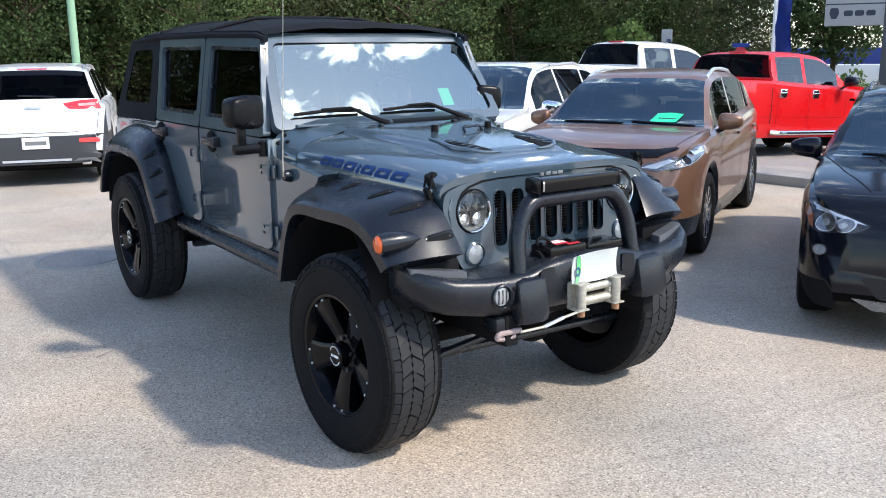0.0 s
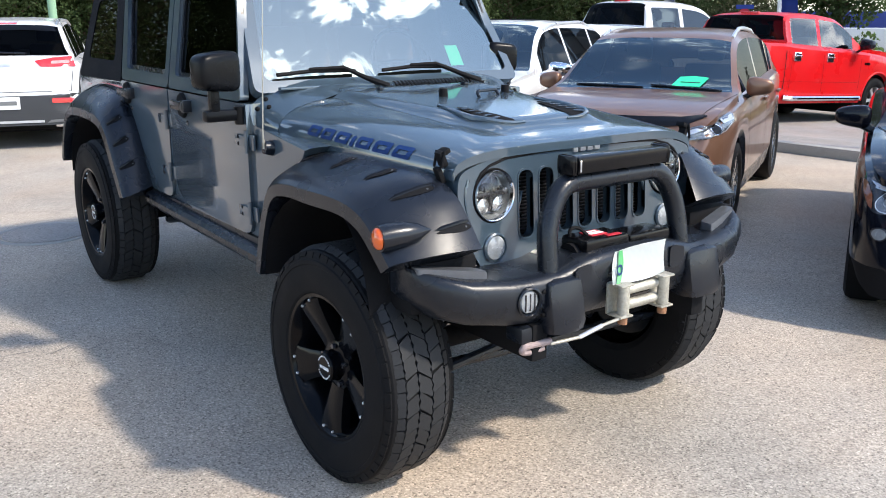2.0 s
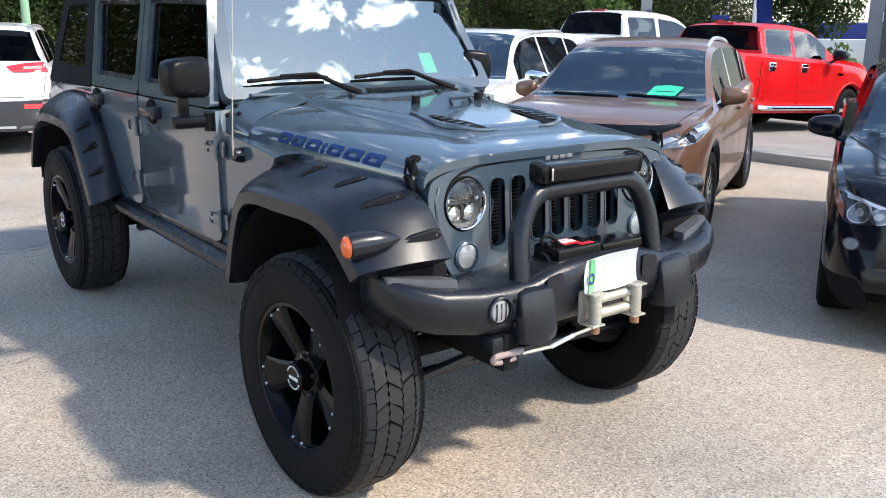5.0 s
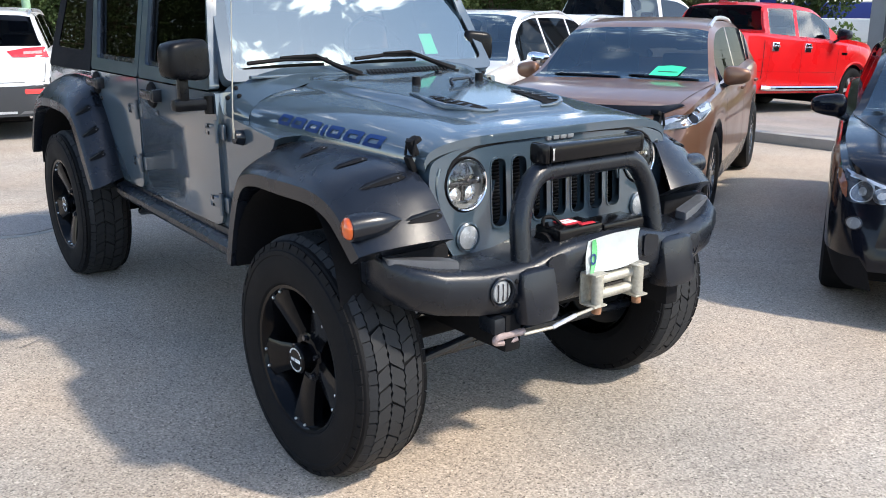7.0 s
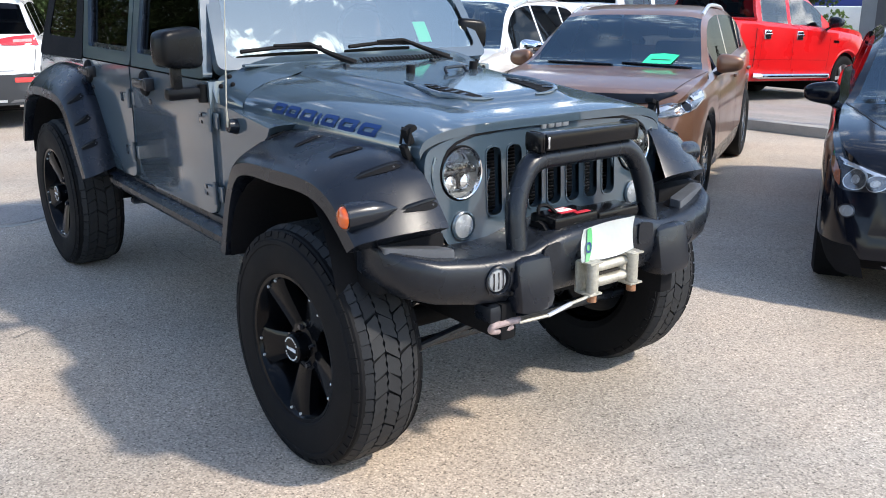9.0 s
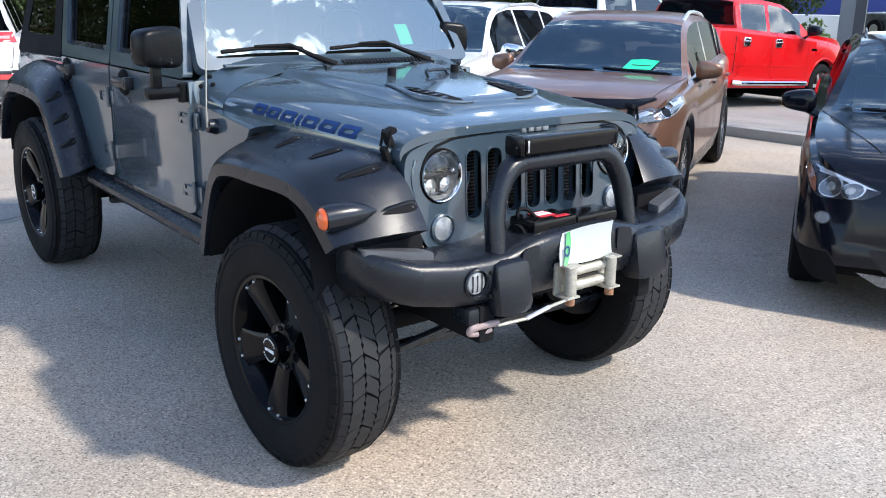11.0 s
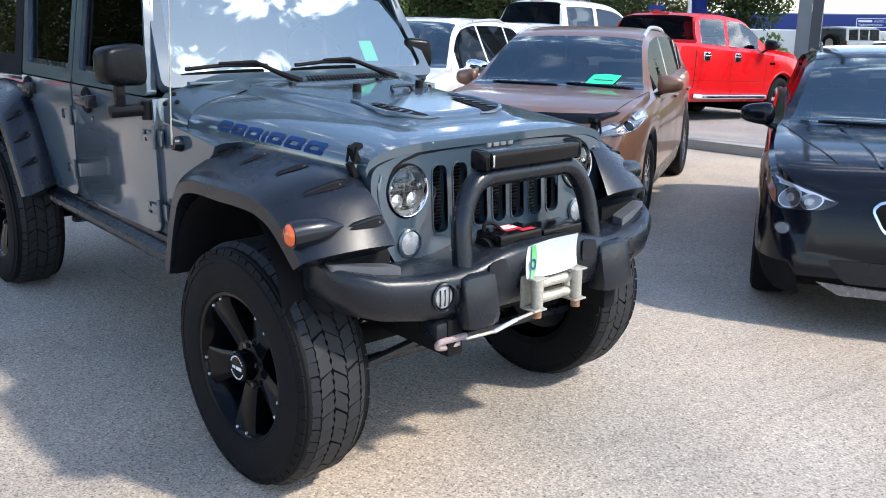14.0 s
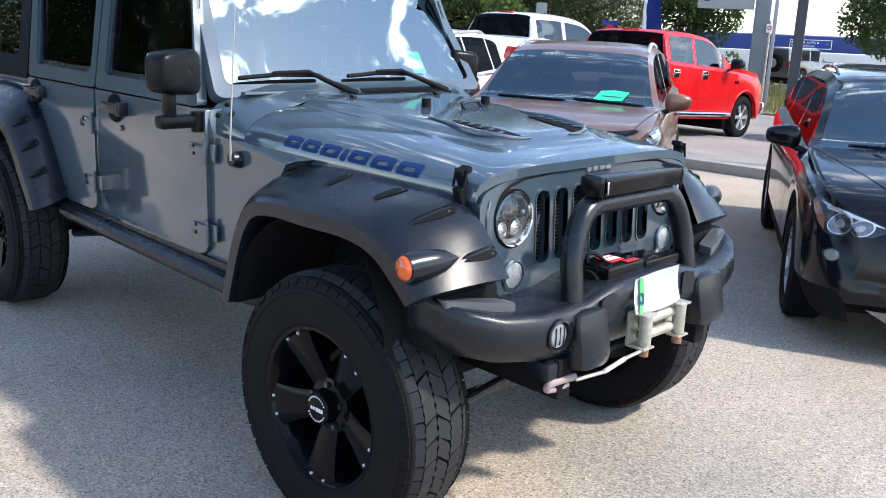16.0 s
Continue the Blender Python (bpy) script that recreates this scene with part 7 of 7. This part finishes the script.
# ---- winch bumper ----
bm = bmesh.new()
table = [(-0.865, 0.430, 0.895, 0.790), (-0.845, 0.480, 0.885, 0.755), (-0.80, 0.535, 0.868, 0.720), (-0.70, 0.580, 0.844, 0.690), (-0.56, 0.605, 0.830, 0.668), (-0.43, 0.613, 0.826, 0.657), (-0.34, 0.616, 0.832, 0.652), (-0.27, 0.617, 0.848, 0.650), (-0.20, 0.617, 0.864, 0.650), (-0.13, 0.617, 0.870, 0.650)]
table += [(0.0, 0.617, 0.871, 0.650)] + [(-y, x, t, b) for y, x, t, b in reversed(table)]
vs = []
for y, x, zt, zb in table:
    y = 0.012 + (y if y < 0.3 else 0.3 + (y - 0.3) * 0.89)
    back = min(x - 0.10, 0.38)
    h = zt - zb
    vs.append([bm.verts.new((px, y, pz)) for px, pz in ((back, zt), (x - 0.055, zt), (x - 0.040, zt - 0.001), (x - 0.020, zt - 0.007), (x - 0.007, zt - 0.018), (x, zt - 0.036), (x + 0.002, zb + h * 0.5), (x - 0.008, zb + 0.04), (x - 0.035, zb + 0.008), (x - 0.07, zb), (back, zb))])
for a, b in zip(vs, vs[1:]):
    for k in range(11):
        bm.faces.new((a[k], a[(k + 1) % 11], b[(k + 1) % 11], b[k]))
bm.faces.new(vs[0])
bm.faces.new(vs[-1])
bumper = part("winch_bumper", bm, M_steel_black, offroader, "black powder coated steel winch bumper", 32)
for s in (-1, 1):
    bm = bmesh.new()
    yc = -0.333 if s < 0 else 0.395
    vs = box(bm, (0.600, yc, 0.717), (0.126, 0.168 if s < 0 else 0.188, 0.192), 0.045)
    for v in vs:
        if v.co.z > 0.76 and v.co.x > 0.62:
            v.co.x -= 0.020
    part("bumper_pad", bm, M_matt, bumper, "black plastic bumper pad")
    # step ledge, its grey painted in for the sky's reflection
    bm = bmesh.new()
    slab(bm, round_poly([(0.418, 0.835), (0.478, 0.612), (0.540, 0.604), (0.470, 0.838)], 0.012), 0.030, lambda u, v, w, s=s: (u, s * (v if s < 0 else v - 0.05), 0.889 - 0.12 * (0.84 - v) + w), 0.008)
    part("wing_ledge", bm, M_ledge, bumper, "black plastic step ledge, lightened for sky sheen")
    bm = bmesh.new()
    lathe(bm, [(0.050, -0.02), (0.050, 0.003), (0.045, 0.006), (0.041, -0.006), (0.039, -0.02)], 28)
    c = Vector((0.616 if s < 0 else 0.603, 0.012 + s * 0.498, 0.756))
    turn = Matrix.Rotation(radians(-90 + 6 * s), 4, "Z")
    bmesh.ops.transform(bm, matrix=Matrix.Translation(c) @ turn, verts=bm.verts)
    fog = part("fog_lamp", bm, M_matt, bumper, "round fog lamp in the bumper")
    bm = bmesh.new()
    disc(bm, c - Vector((0.006, 0, 0)), 0.039, 0.02, "x", 24, 0.006)
    part("reflector", bm, M_marker, fog)
    bm = bmesh.new()
    for k in range(3):
        box(bm, (c.x + 0.001, c.y - 0.020 + 0.02 * k, c.z), (0.006, 0.004, 0.056), 0.001)
    part("lens_rib", bm, M_lamp_dark, fog)
    for z in (0.70, 0.78):
        bm = bmesh.new()
        disc(bm, (0.614, 0.025 + s * 0.447 + (0.02 if s > 0 else 0), z), 0.008, 0.006, "x", 10, 0.003)
        part("bumper_bolt", bm, M_dark, bumper)
    bm = bmesh.new()
    slab(bm, round_poly([(s * 0.205, 0.76), (s * 0.285, 0.755), (s * 0.285, 0.835), (s * 0.205, 0.845)], 0.02), 0.006, lambda u, v, w: (0.624 + w, u, v))
    part("mesh_panel", bm, M_steel_black, bumper)
# hoop and light bar
bm = bmesh.new()
tube(bm, bend([(0.555, -0.345, 0.80), (0.525, -0.335, 0.98), (0.51, -0.255, 1.106), (0.51, 0.255, 1.106), (0.525, 0.335, 0.98), (0.555, 0.345, 0.80)], 0.12, 8), 0.037, 16)
hoop = part("bumper_hoop", bm, M_steel_black, bumper, "black tubular hoop")
bm = bmesh.new()
box(bm, (0.53, 0.0, 1.166), (0.07, 0.46, 0.058), 0.010)
bar = part("light_bar", bm, M_gloss_black, offroader, "black slim led light bar")
for s in (-1, 1):
    bm = bmesh.new()
    box(bm, (0.52, s * 0.238, 1.166), (0.085, 0.03, 0.070), 0.018)
    part("end_cap", bm, M_gloss_black, bar)
    bm = bmesh.new()
    box(bm, (0.515, s * 0.19, 1.138), (0.03, 0.03, 0.03), 0.006)
    part("bar_foot", bm, M_steel_black, bar)
bm = bmesh.new()
box(bm, (0.566, 0.0, 1.166), (0.004, 0.43, 0.046), 0.001)
part("bar_lens", bm, M_gloss_black, bar)
bm = bmesh.new()
box(bm, (0.569, -0.222, 1.166), (0.003, 0.008, 0.040), 0.001)
part("bar_reflector", bm, M_reflector, bar)

# winch, roller fairlead, card and hook
bm = bmesh.new()
box(bm, (0.505, -0.070, 0.872), (0.13, 0.22, 0.065), 0.014)
winch = part("winch", bm, M_gloss_black, offroader, "black winch control box with red label")
bm = bmesh.new()
tube(bm, [(0.50, -0.20, 0.835), (0.50, 0.28, 0.835)], 0.050, 16)
part("winch_drum", bm, M_dark, winch)
bm = bmesh.new()
box(bm, (0.510, 0.155, 0.874), (0.12, 0.22, 0.040), 0.012)
part("winch_cover", bm, M_gloss_black, winch)
bm = bmesh.new()
box(bm, (0.500, -0.075, 0.9065), (0.065, 0.080, 0.003), 0.001)
lab = part("label", bm, M_red_label, winch, "red winch label")
bm = bmesh.new()
box(bm, (0.507, -0.075, 0.9085), (0.022, 0.066, 0.002))
box(bm, (0.482, -0.075, 0.9085), (0.008, 0.055, 0.002))
part("print_bar", bm, M_white_label, lab)
bm = bmesh.new()
box(bm, (0.552, -0.03, 0.9065), (0.022, 0.07, 0.003), 0.001)
part("label", bm, M_red_label, winch)
bm = bmesh.new()
tube(bm, bend([(0.48, -0.17, 0.875), (0.47, -0.17, 0.930), (0.48, -0.13, 0.930), (0.51, -0.11, 0.900)], 0.02), 0.007, 6)
part("winch_cable", bm, M_rubber, winch)

FX, FY = 0.630, 0.0
bm = bmesh.new()
ring_slab(bm, round_poly([(FY - 0.165, 0.642), (FY + 0.165, 0.642), (FY + 0.165, 0.775), (FY - 0.165, 0.775)], 0.012), round_poly([(FY - 0.10, 0.66), (FY + 0.10, 0.66), (FY + 0.10, 0.758), (FY - 0.10, 0.758)], 0.012), 0.008, lambda u, v, w: (FX + w, u, v))
box(bm, (FX + 0.035, FY - 0.125, 0.772), (0.07, 0.075, 0.008), 0.003)
box(bm, (FX + 0.035, FY + 0.125, 0.772), (0.07, 0.075, 0.008), 0.003)
box(bm, (FX + 0.035, FY - 0.125, 0.646), (0.07, 0.075, 0.008), 0.003)
box(bm, (FX + 0.035, FY + 0.125, 0.646), (0.07, 0.075, 0.008), 0.003)
fair = part("roller_fairlead", bm, M_zinc, offroader, "weathered zinc roller fairlead")
for dy in (-0.122, 0.122):
    bm = bmesh.new()
    tube(bm, [(FX + 0.045, FY + dy, 0.630), (FX + 0.045, FY + dy, 0.648), (FX + 0.045, FY + dy, 0.652), (FX + 0.045, FY + dy, 0.766), (FX + 0.045, FY + dy, 0.778)], [0.014, 0.014, 0.024, 0.024, 0.012], 16)
    part("upright_roller", bm, M_zinc, fair)
    bm = bmesh.new()
    tube(bm, [(FX + 0.045, FY + dy, 0.612), (FX + 0.045, FY + dy, 0.640)], 0.019, 12)
    part("roller_pin", bm, M_rust, fair, "rusty roller pin")
for z in (0.678, 0.738):
    bm = bmesh.new()
    tube(bm, [(FX + 0.022, FY - 0.10, z), (FX + 0.022, FY + 0.10, z)], 0.020, 14)
    part("level_roller", bm, M_zinc, fair)
fair.matrix_basis = Matrix.Translation((FX, 0.012, 0.706)) @ Matrix.Diagonal((0.92, 0.86, 0.88, 1)) @ Matrix.Translation((-FX, 0, -0.708))


def card_at(u, t, lift=0.0):
    """A point of the bent card: u across, t down."""
    return (0.612 + lift + 0.046 * t ** 1.6 + 0.008 * math.sin(3 * u), FY - 0.082 + 0.272 * u - 0.055 * t, 0.862 + 0.014 * u - 0.104 * t + 0.006 * math.sin(4 * u + 2 * t))


def card_sheet(edge, lift):
    bm = bmesh.new()
    rows = []
    for k in range(13):
        t = k / 12
        a, b = edge(t)
        rows.append([bm.verts.new(card_at(a + (b - a) * j / 8, t, lift)) for j in range(9)])
    for p, q in zip(rows, rows[1:]):
        for j in range(8):
            bm.faces.new((p[j], p[j + 1], q[j + 1], q[j]))
    return bm


bm = card_sheet(lambda t: (0.0, 1.0), 0.0)
bmesh.ops.solidify(bm, geom=list(bm.faces), thickness=0.003)
card = part("dealer_card", bm, M_card, offroader, "bent white plastic card over the fairlead", 60)
strip = part("green_band", card_sheet(lambda t: (0.03 + 0.05 * math.sin(2.6 * t + 0.3), 0.08 + 0.09 * math.sin(2.6 * t + 0.3)), 0.006), M_green_print, card, "green printed band", 60)
bm = bmesh.new()
ring = []
for rr in (1.0, 0.6):
    ring.append([bm.verts.new(card_at(0.095 + 0.050 * rr * math.cos(a), 0.60 + 0.16 * rr * math.sin(a), 0.010)) for a in [k * math.tau / 16 for k in range(16)]])
for k in range(16):
    bm.faces.new((ring[0][k], ring[0][(k + 1) % 16], ring[1][(k + 1) % 16], ring[1][k]))
part("print_mark", bm, M_blue_print, strip)
bm = bmesh.new()
tube(bm, [(FX + 0.03, FY - 0.06, 0.705), (FX + 0.06, FY - 0.10, 0.655), (0.665, -0.19, 0.632), (0.655, -0.29, 0.608), (0.62, -0.39, 0.595)], 0.006, 6)
rope = part("winch_rope", bm, M_zinc, offroader, "thin steel winch rope")
bm = bmesh.new()
tube(bm, [(0.665, -0.19, 0.632), (0.655, -0.29, 0.608)], 0.008, 8)
part("rope_sleeve", bm, M_alloy, rope)
bm = bmesh.new()
tube(bm, bend([(0.61, -0.38, 0.60), (0.60, -0.42, 0.598), (0.59, -0.485, 0.594), (0.582, -0.49, 0.575), (0.585, -0.44, 0.566), (0.595, -0.40, 0.578)], 0.03), 0.012, 10)
part("rope_hook", bm, M_pink, rope, "faded red steel hook")
bm = bmesh.new()
box(bm, (0.55, -0.45, 0.63), (0.09, 0.10, 0.06), 0.015)
part("tow_bracket", bm, M_steel_black, bumper)

# ---- running gear ----
bm = bmesh.new()
for y in (-0.42, 0.42):
    box(bm, (-1.4, y, 0.60), (4.0, 0.07, 0.13), 0.01)
box(bm, (-1.5, 0, 0.62), (2.2, 0.9, 0.10), 0.03)
box(bm, (0.42, 0, 0.64), (0.10, 0.84, 0.10), 0.01)
part("chassis_frame", bm, M_dark, offroader)
for x, pump in ((0.0, 0.22), (-2.946, 0.0)):
    bm = bmesh.new()
    tube(bm, [(x, -0.68, 0.43), (x, 0.68, 0.43)], 0.042, 12)
    bmesh.ops.create_uvsphere(bm, u_segments=14, v_segments=10, radius=0.15, matrix=Matrix.Translation((x, pump, 0.43)) @ Matrix.Diagonal((0.95, 0.85, 1, 1)))
    part("axle", bm, M_dark, offroader)
bm = bmesh.new()
tube(bm, [(0.20, -0.66, 0.415), (0.23, 0.66, 0.405)], 0.021, 10)
part("tie_rod", bm, M_steel_black, offroader)
bm = bmesh.new()
tube(bm, [(0.27, -0.60, 0.43), (0.30, 0.38, 0.58)], 0.018, 10)
part("drag_link", bm, M_steel_black, offroader)
bm = bmesh.new()
tube(bm, [(0.16, 0.52, 0.46), (0.17, -0.42, 0.60)], 0.022, 10)
part("track_bar", bm, M_steel_black, offroader)
for s in (-1, 1):
    bm = bmesh.new()
    tube(bm, [(0.02, s * 0.50, 0.45), (-0.02, s * 0.46, 0.98)], 0.030, 10)
    part("damper", bm, M_steel_black, offroader)
    bm = bmesh.new()
    pts = [(0.0 + 0.058 * math.cos(a), s * 0.44 + 0.058 * math.sin(a), 0.50 + 0.40 * k / 48) for k in range(49) for a in [k * math.tau / 8]]
    tube(bm, pts, 0.009, 6)
    part("coil_spring", bm, M_steel_black, offroader)
    bm = bmesh.new()
    tube(bm, [(-0.02, s * 0.48, 0.36), (-0.95, s * 0.42, 0.55)], 0.026, 8)
    part("control_arm", bm, M_steel_black, offroader)
    bm = bmesh.new()
    tube(bm, [(-2.90, s * 0.48, 0.38), (-2.05, s * 0.44, 0.56)], 0.028, 8)
    part("control_arm", bm, M_steel_black, offroader)

# ---- wheels ----
TR, TW = 0.440, 0.275


def tread_mesh():
    """Zigzag rows of angled tread blocks with thin grooves between them."""
    bm = bmesh.new()
    half = TW / 2
    rnd = random.Random(3)

    def at(a, y, r):
        edge = max(0.0, abs(y) - 0.085)
        r = r - 1.9 * edge * edge * 6
        return (r * math.cos(a), y, r * math.sin(a))

    # (inner line, its zigzag, outer line, its zigzag, blocks round, offset, skew)
    rows_y = [(-half + 0.002, 0.0, -0.085, 0.002, 58, 0.0, 0.10), (-0.080, 0.002, -0.032, 0.003, 42, 0.5, 0.34), (-0.026, 0.003, 0.026, 0.003, 42, 0.1, -0.55), (0.032, 0.003, 0.080, 0.002, 42, 0.6, 0.34), (0.085, 0.002, half - 0.002, 0.0, 58, 0.15, 0.10)]
    for y0, z0, y1, z1, count, off, skew in rows_y:
        step = math.tau / count
        for k in range(count):
            a0 = (k + off) * step + rnd.uniform(-0.05, 0.05) * step
            wid = step * rnd.uniform(0.89, 0.94)
            sk = skew * step * (1 if k % 2 else 0.8)
            cor = [(a0, y0 + z0), (a0 + wid * 0.35, y0 - z0), (a0 + wid * 0.50, y0 + z0), (a0 + wid * 0.85, y0 - z0), (a0 + wid, y0)]
            cor += [(a0 + wid + sk, y1), (a0 + wid * 0.80 + sk, y1 + z1), (a0 + wid * 0.55 + sk, y1 - z1), (a0 + wid * 0.30 + sk, y1 + z1), (a0 + sk, y1 - z1)]
            n = len(cor)
            lift = rnd.uniform(-0.0008, 0.0008)
            top = [bm.verts.new(at(a, y, TR + lift)) for a, y in cor]
            low = [bm.verts.new(at(a, y, TR - 0.013)) for a, y in cor]
            bm.faces.new(top)
            for i in range(n):
                bm.faces.new((top[i], top[(i + 1) % n], low[(i + 1) % n], low[i]))
    return bm


def lug_mesh():
    """Shoulder lugs reaching down the sidewall."""
    bm = bmesh.new()
    half, count = TW / 2, 52
    for sg in (-1, 1):
        for k in range(count):
            a0 = (k + (0.15 if sg > 0 else 0.0)) * math.tau / count
            w = math.tau / count * (0.90 if k % 2 else 0.84)
            deep = 0.042 if k % 2 else 0.034
            rim = ((0, TR - 0.018, half - 0.001), (w, TR - 0.018, half - 0.001), (w * 0.97, TR - deep, half + 0.006), (w * 0.03, TR - deep, half + 0.006))
            top = [bm.verts.new((r * math.cos(a0 + d), sg * y, r * math.sin(a0 + d))) for d, r, y in rim]
            low = [bm.verts.new(((r - 0.008) * math.cos(a0 + d), sg * (y - 0.018), (r - 0.008) * math.sin(a0 + d))) for d, r, y in rim]
            bm.faces.new(top)
            for i in range(4):
                bm.faces.new((top[i], top[(i + 1) % 4], low[(i + 1) % 4], low[i]))
    return bm


def big_wheel(x, y, side, steer=0.0):
    """An off-road wheel; its outer face looks to +y of its own."""
    m = Matrix.Translation((x, y, TR - 0.008 + rise(x, y * 0.95 - 0.047))) @ (Matrix.Rotation(radians(steer), 4, "Z") if side > 0 else Matrix.Rotation(math.pi + radians(steer), 4, "Z"))
    h = TW / 2
    bm = bmesh.new()
    lathe(bm, [(0.245, -h * 0.85), (0.232, -h * 0.5), (0.225, 0.0), (0.232, 0.075), (0.244, 0.098), (0.250, h - 0.012), (0.258, h - 0.002), (0.270, h), (0.274, h - 0.010)], 64)
    lathe(bm, [(0.001, -0.02), (0.10, -0.02), (0.235, -0.05)], 40)
    wheel = part("wheel", bm, M_rim_black, offroader, "satin black five spoke alloy wheel", 30)
    wheel.matrix_basis = m
    # five broad spokes with a ridge and two bolts at each end
    for k in range(5):
        a = k * math.tau / 5 + 0.978
        rot = Matrix.Rotation(-a, 4, "Y")
        bm = bmesh.new()
        prof = [(0.060, 0.044, 0.086), (0.105, 0.046, 0.096), (0.16, 0.054, 0.108), (0.215, 0.066, 0.120), (0.254, 0.082, 0.126)]
        cross = []
        for r_, w_, y_ in prof:
            cross.append([bm.verts.new((r_, yy, zz)) for zz, yy in ((-w_, y_ - 0.05), (-w_, y_ - 0.010), (-w_ * 0.55, y_), (0, y_ - 0.003), (w_ * 0.55, y_), (w_, y_ - 0.010), (w_, y_ - 0.05))])
        for p, q in zip(cross, cross[1:]):
            for i in range(6):
                bm.faces.new((p[i], p[i + 1], q[i + 1], q[i]))
        bm.faces.new(cross[0])
        bm.faces.new(cross[-1])
        bmesh.ops.transform(bm, matrix=rot, verts=bm.verts)
        sp = part("spoke", bm, M_rim_black, wheel, "", 30)
        for dz in (-0.032, 0.032):
            bm = bmesh.new()
            disc(bm, (0.246, 0.127, dz), 0.0058, 0.006, "y", 8, 0.003)
            bmesh.ops.transform(bm, matrix=rot, verts=bm.verts)
            part("rim_bolt", bm, M_alloy, sp)
    bm = bmesh.new()
    lathe(bm, [(0.095, 0.03), (0.092, 0.085), (0.075, 0.092), (0.058, 0.094)], 30)
    hub = part("hub", bm, M_rim_black, wheel)
    for k in range(5):
        a = k * math.tau / 5 + 0.35
        bm = bmesh.new()
        tube(bm, [(0.073 * math.cos(a), 0.08, 0.073 * math.sin(a)), (0.073 * math.cos(a), 0.104, 0.073 * math.sin(a))], 0.010, 6)
        part("wheel_nut", bm, M_lamp_dark, hub)
    bm = bmesh.new()
    lathe(bm, [(0.052, 0.09), (0.052, 0.132), (0.046, 0.138), (0.001, 0.140)], 32)
    cap = part("centre_cap", bm, M_rim_black, wheel)
    bm = bmesh.new()
    for k in range(26):
        a = k * math.tau / 26
        if abs(math.sin(a)) > 0.3:
            box(bm, (0.041 * math.cos(a), 0.1395, 0.041 * math.sin(a)), (0.004, 0.002, 0.005))
    for u in (-0.030, -0.021, -0.012, -0.003, 0.011, 0.022):
        box(bm, (u, 0.1415, 0.0), (0.007, 0.002, 0.012 if u < 0.0 else 0.010))
    tagged(part("cap_print", bm, M_white_label, cap, "small white printed bars"), kind="stuff")
    bm = bmesh.new()
    lathe(bm, [(0.001, -0.03), (0.165, -0.03), (0.165, -0.055)], 30)
    part("brake_disc", bm, M_steel_black, wheel)
    bm = bmesh.new()
    lathe(bm, [(0.262, h - 0.008), (0.278, h + 0.006), (0.31, h + 0.013), (0.345, h + 0.014), (0.375, h + 0.010), (0.378, h + 0.013), (0.392, h + 0.011), (0.395, h + 0.006), (0.412, h - 0.002), (0.424, h - 0.016), (0.4285, h - 0.05), (0.4285, -h + 0.05), (0.424, -h + 0.016), (0.395, -h - 0.006), (0.345, -h - 0.013), (0.29, -h - 0.008), (0.262, -h + 0.01)], 72)
    tyre = part("tyre", bm, M_rubber, wheel, "large all terrain tyre", 25)
    tr = part("tread", tread_mesh(), M_tread, tyre, "", 20)
    tagged(tr, kind="stuff")
    tagged(part("shoulder_lug", lug_mesh(), M_rubber, tyre, "", 20), kind="stuff")
    return wheel


big_wheel(0.0, -0.802, -1, 2.0)
big_wheel(0.0, 0.705, 1, 2.0)
big_wheel(-2.946, -0.812, -1)
big_wheel(-2.946, 0.76, 1)
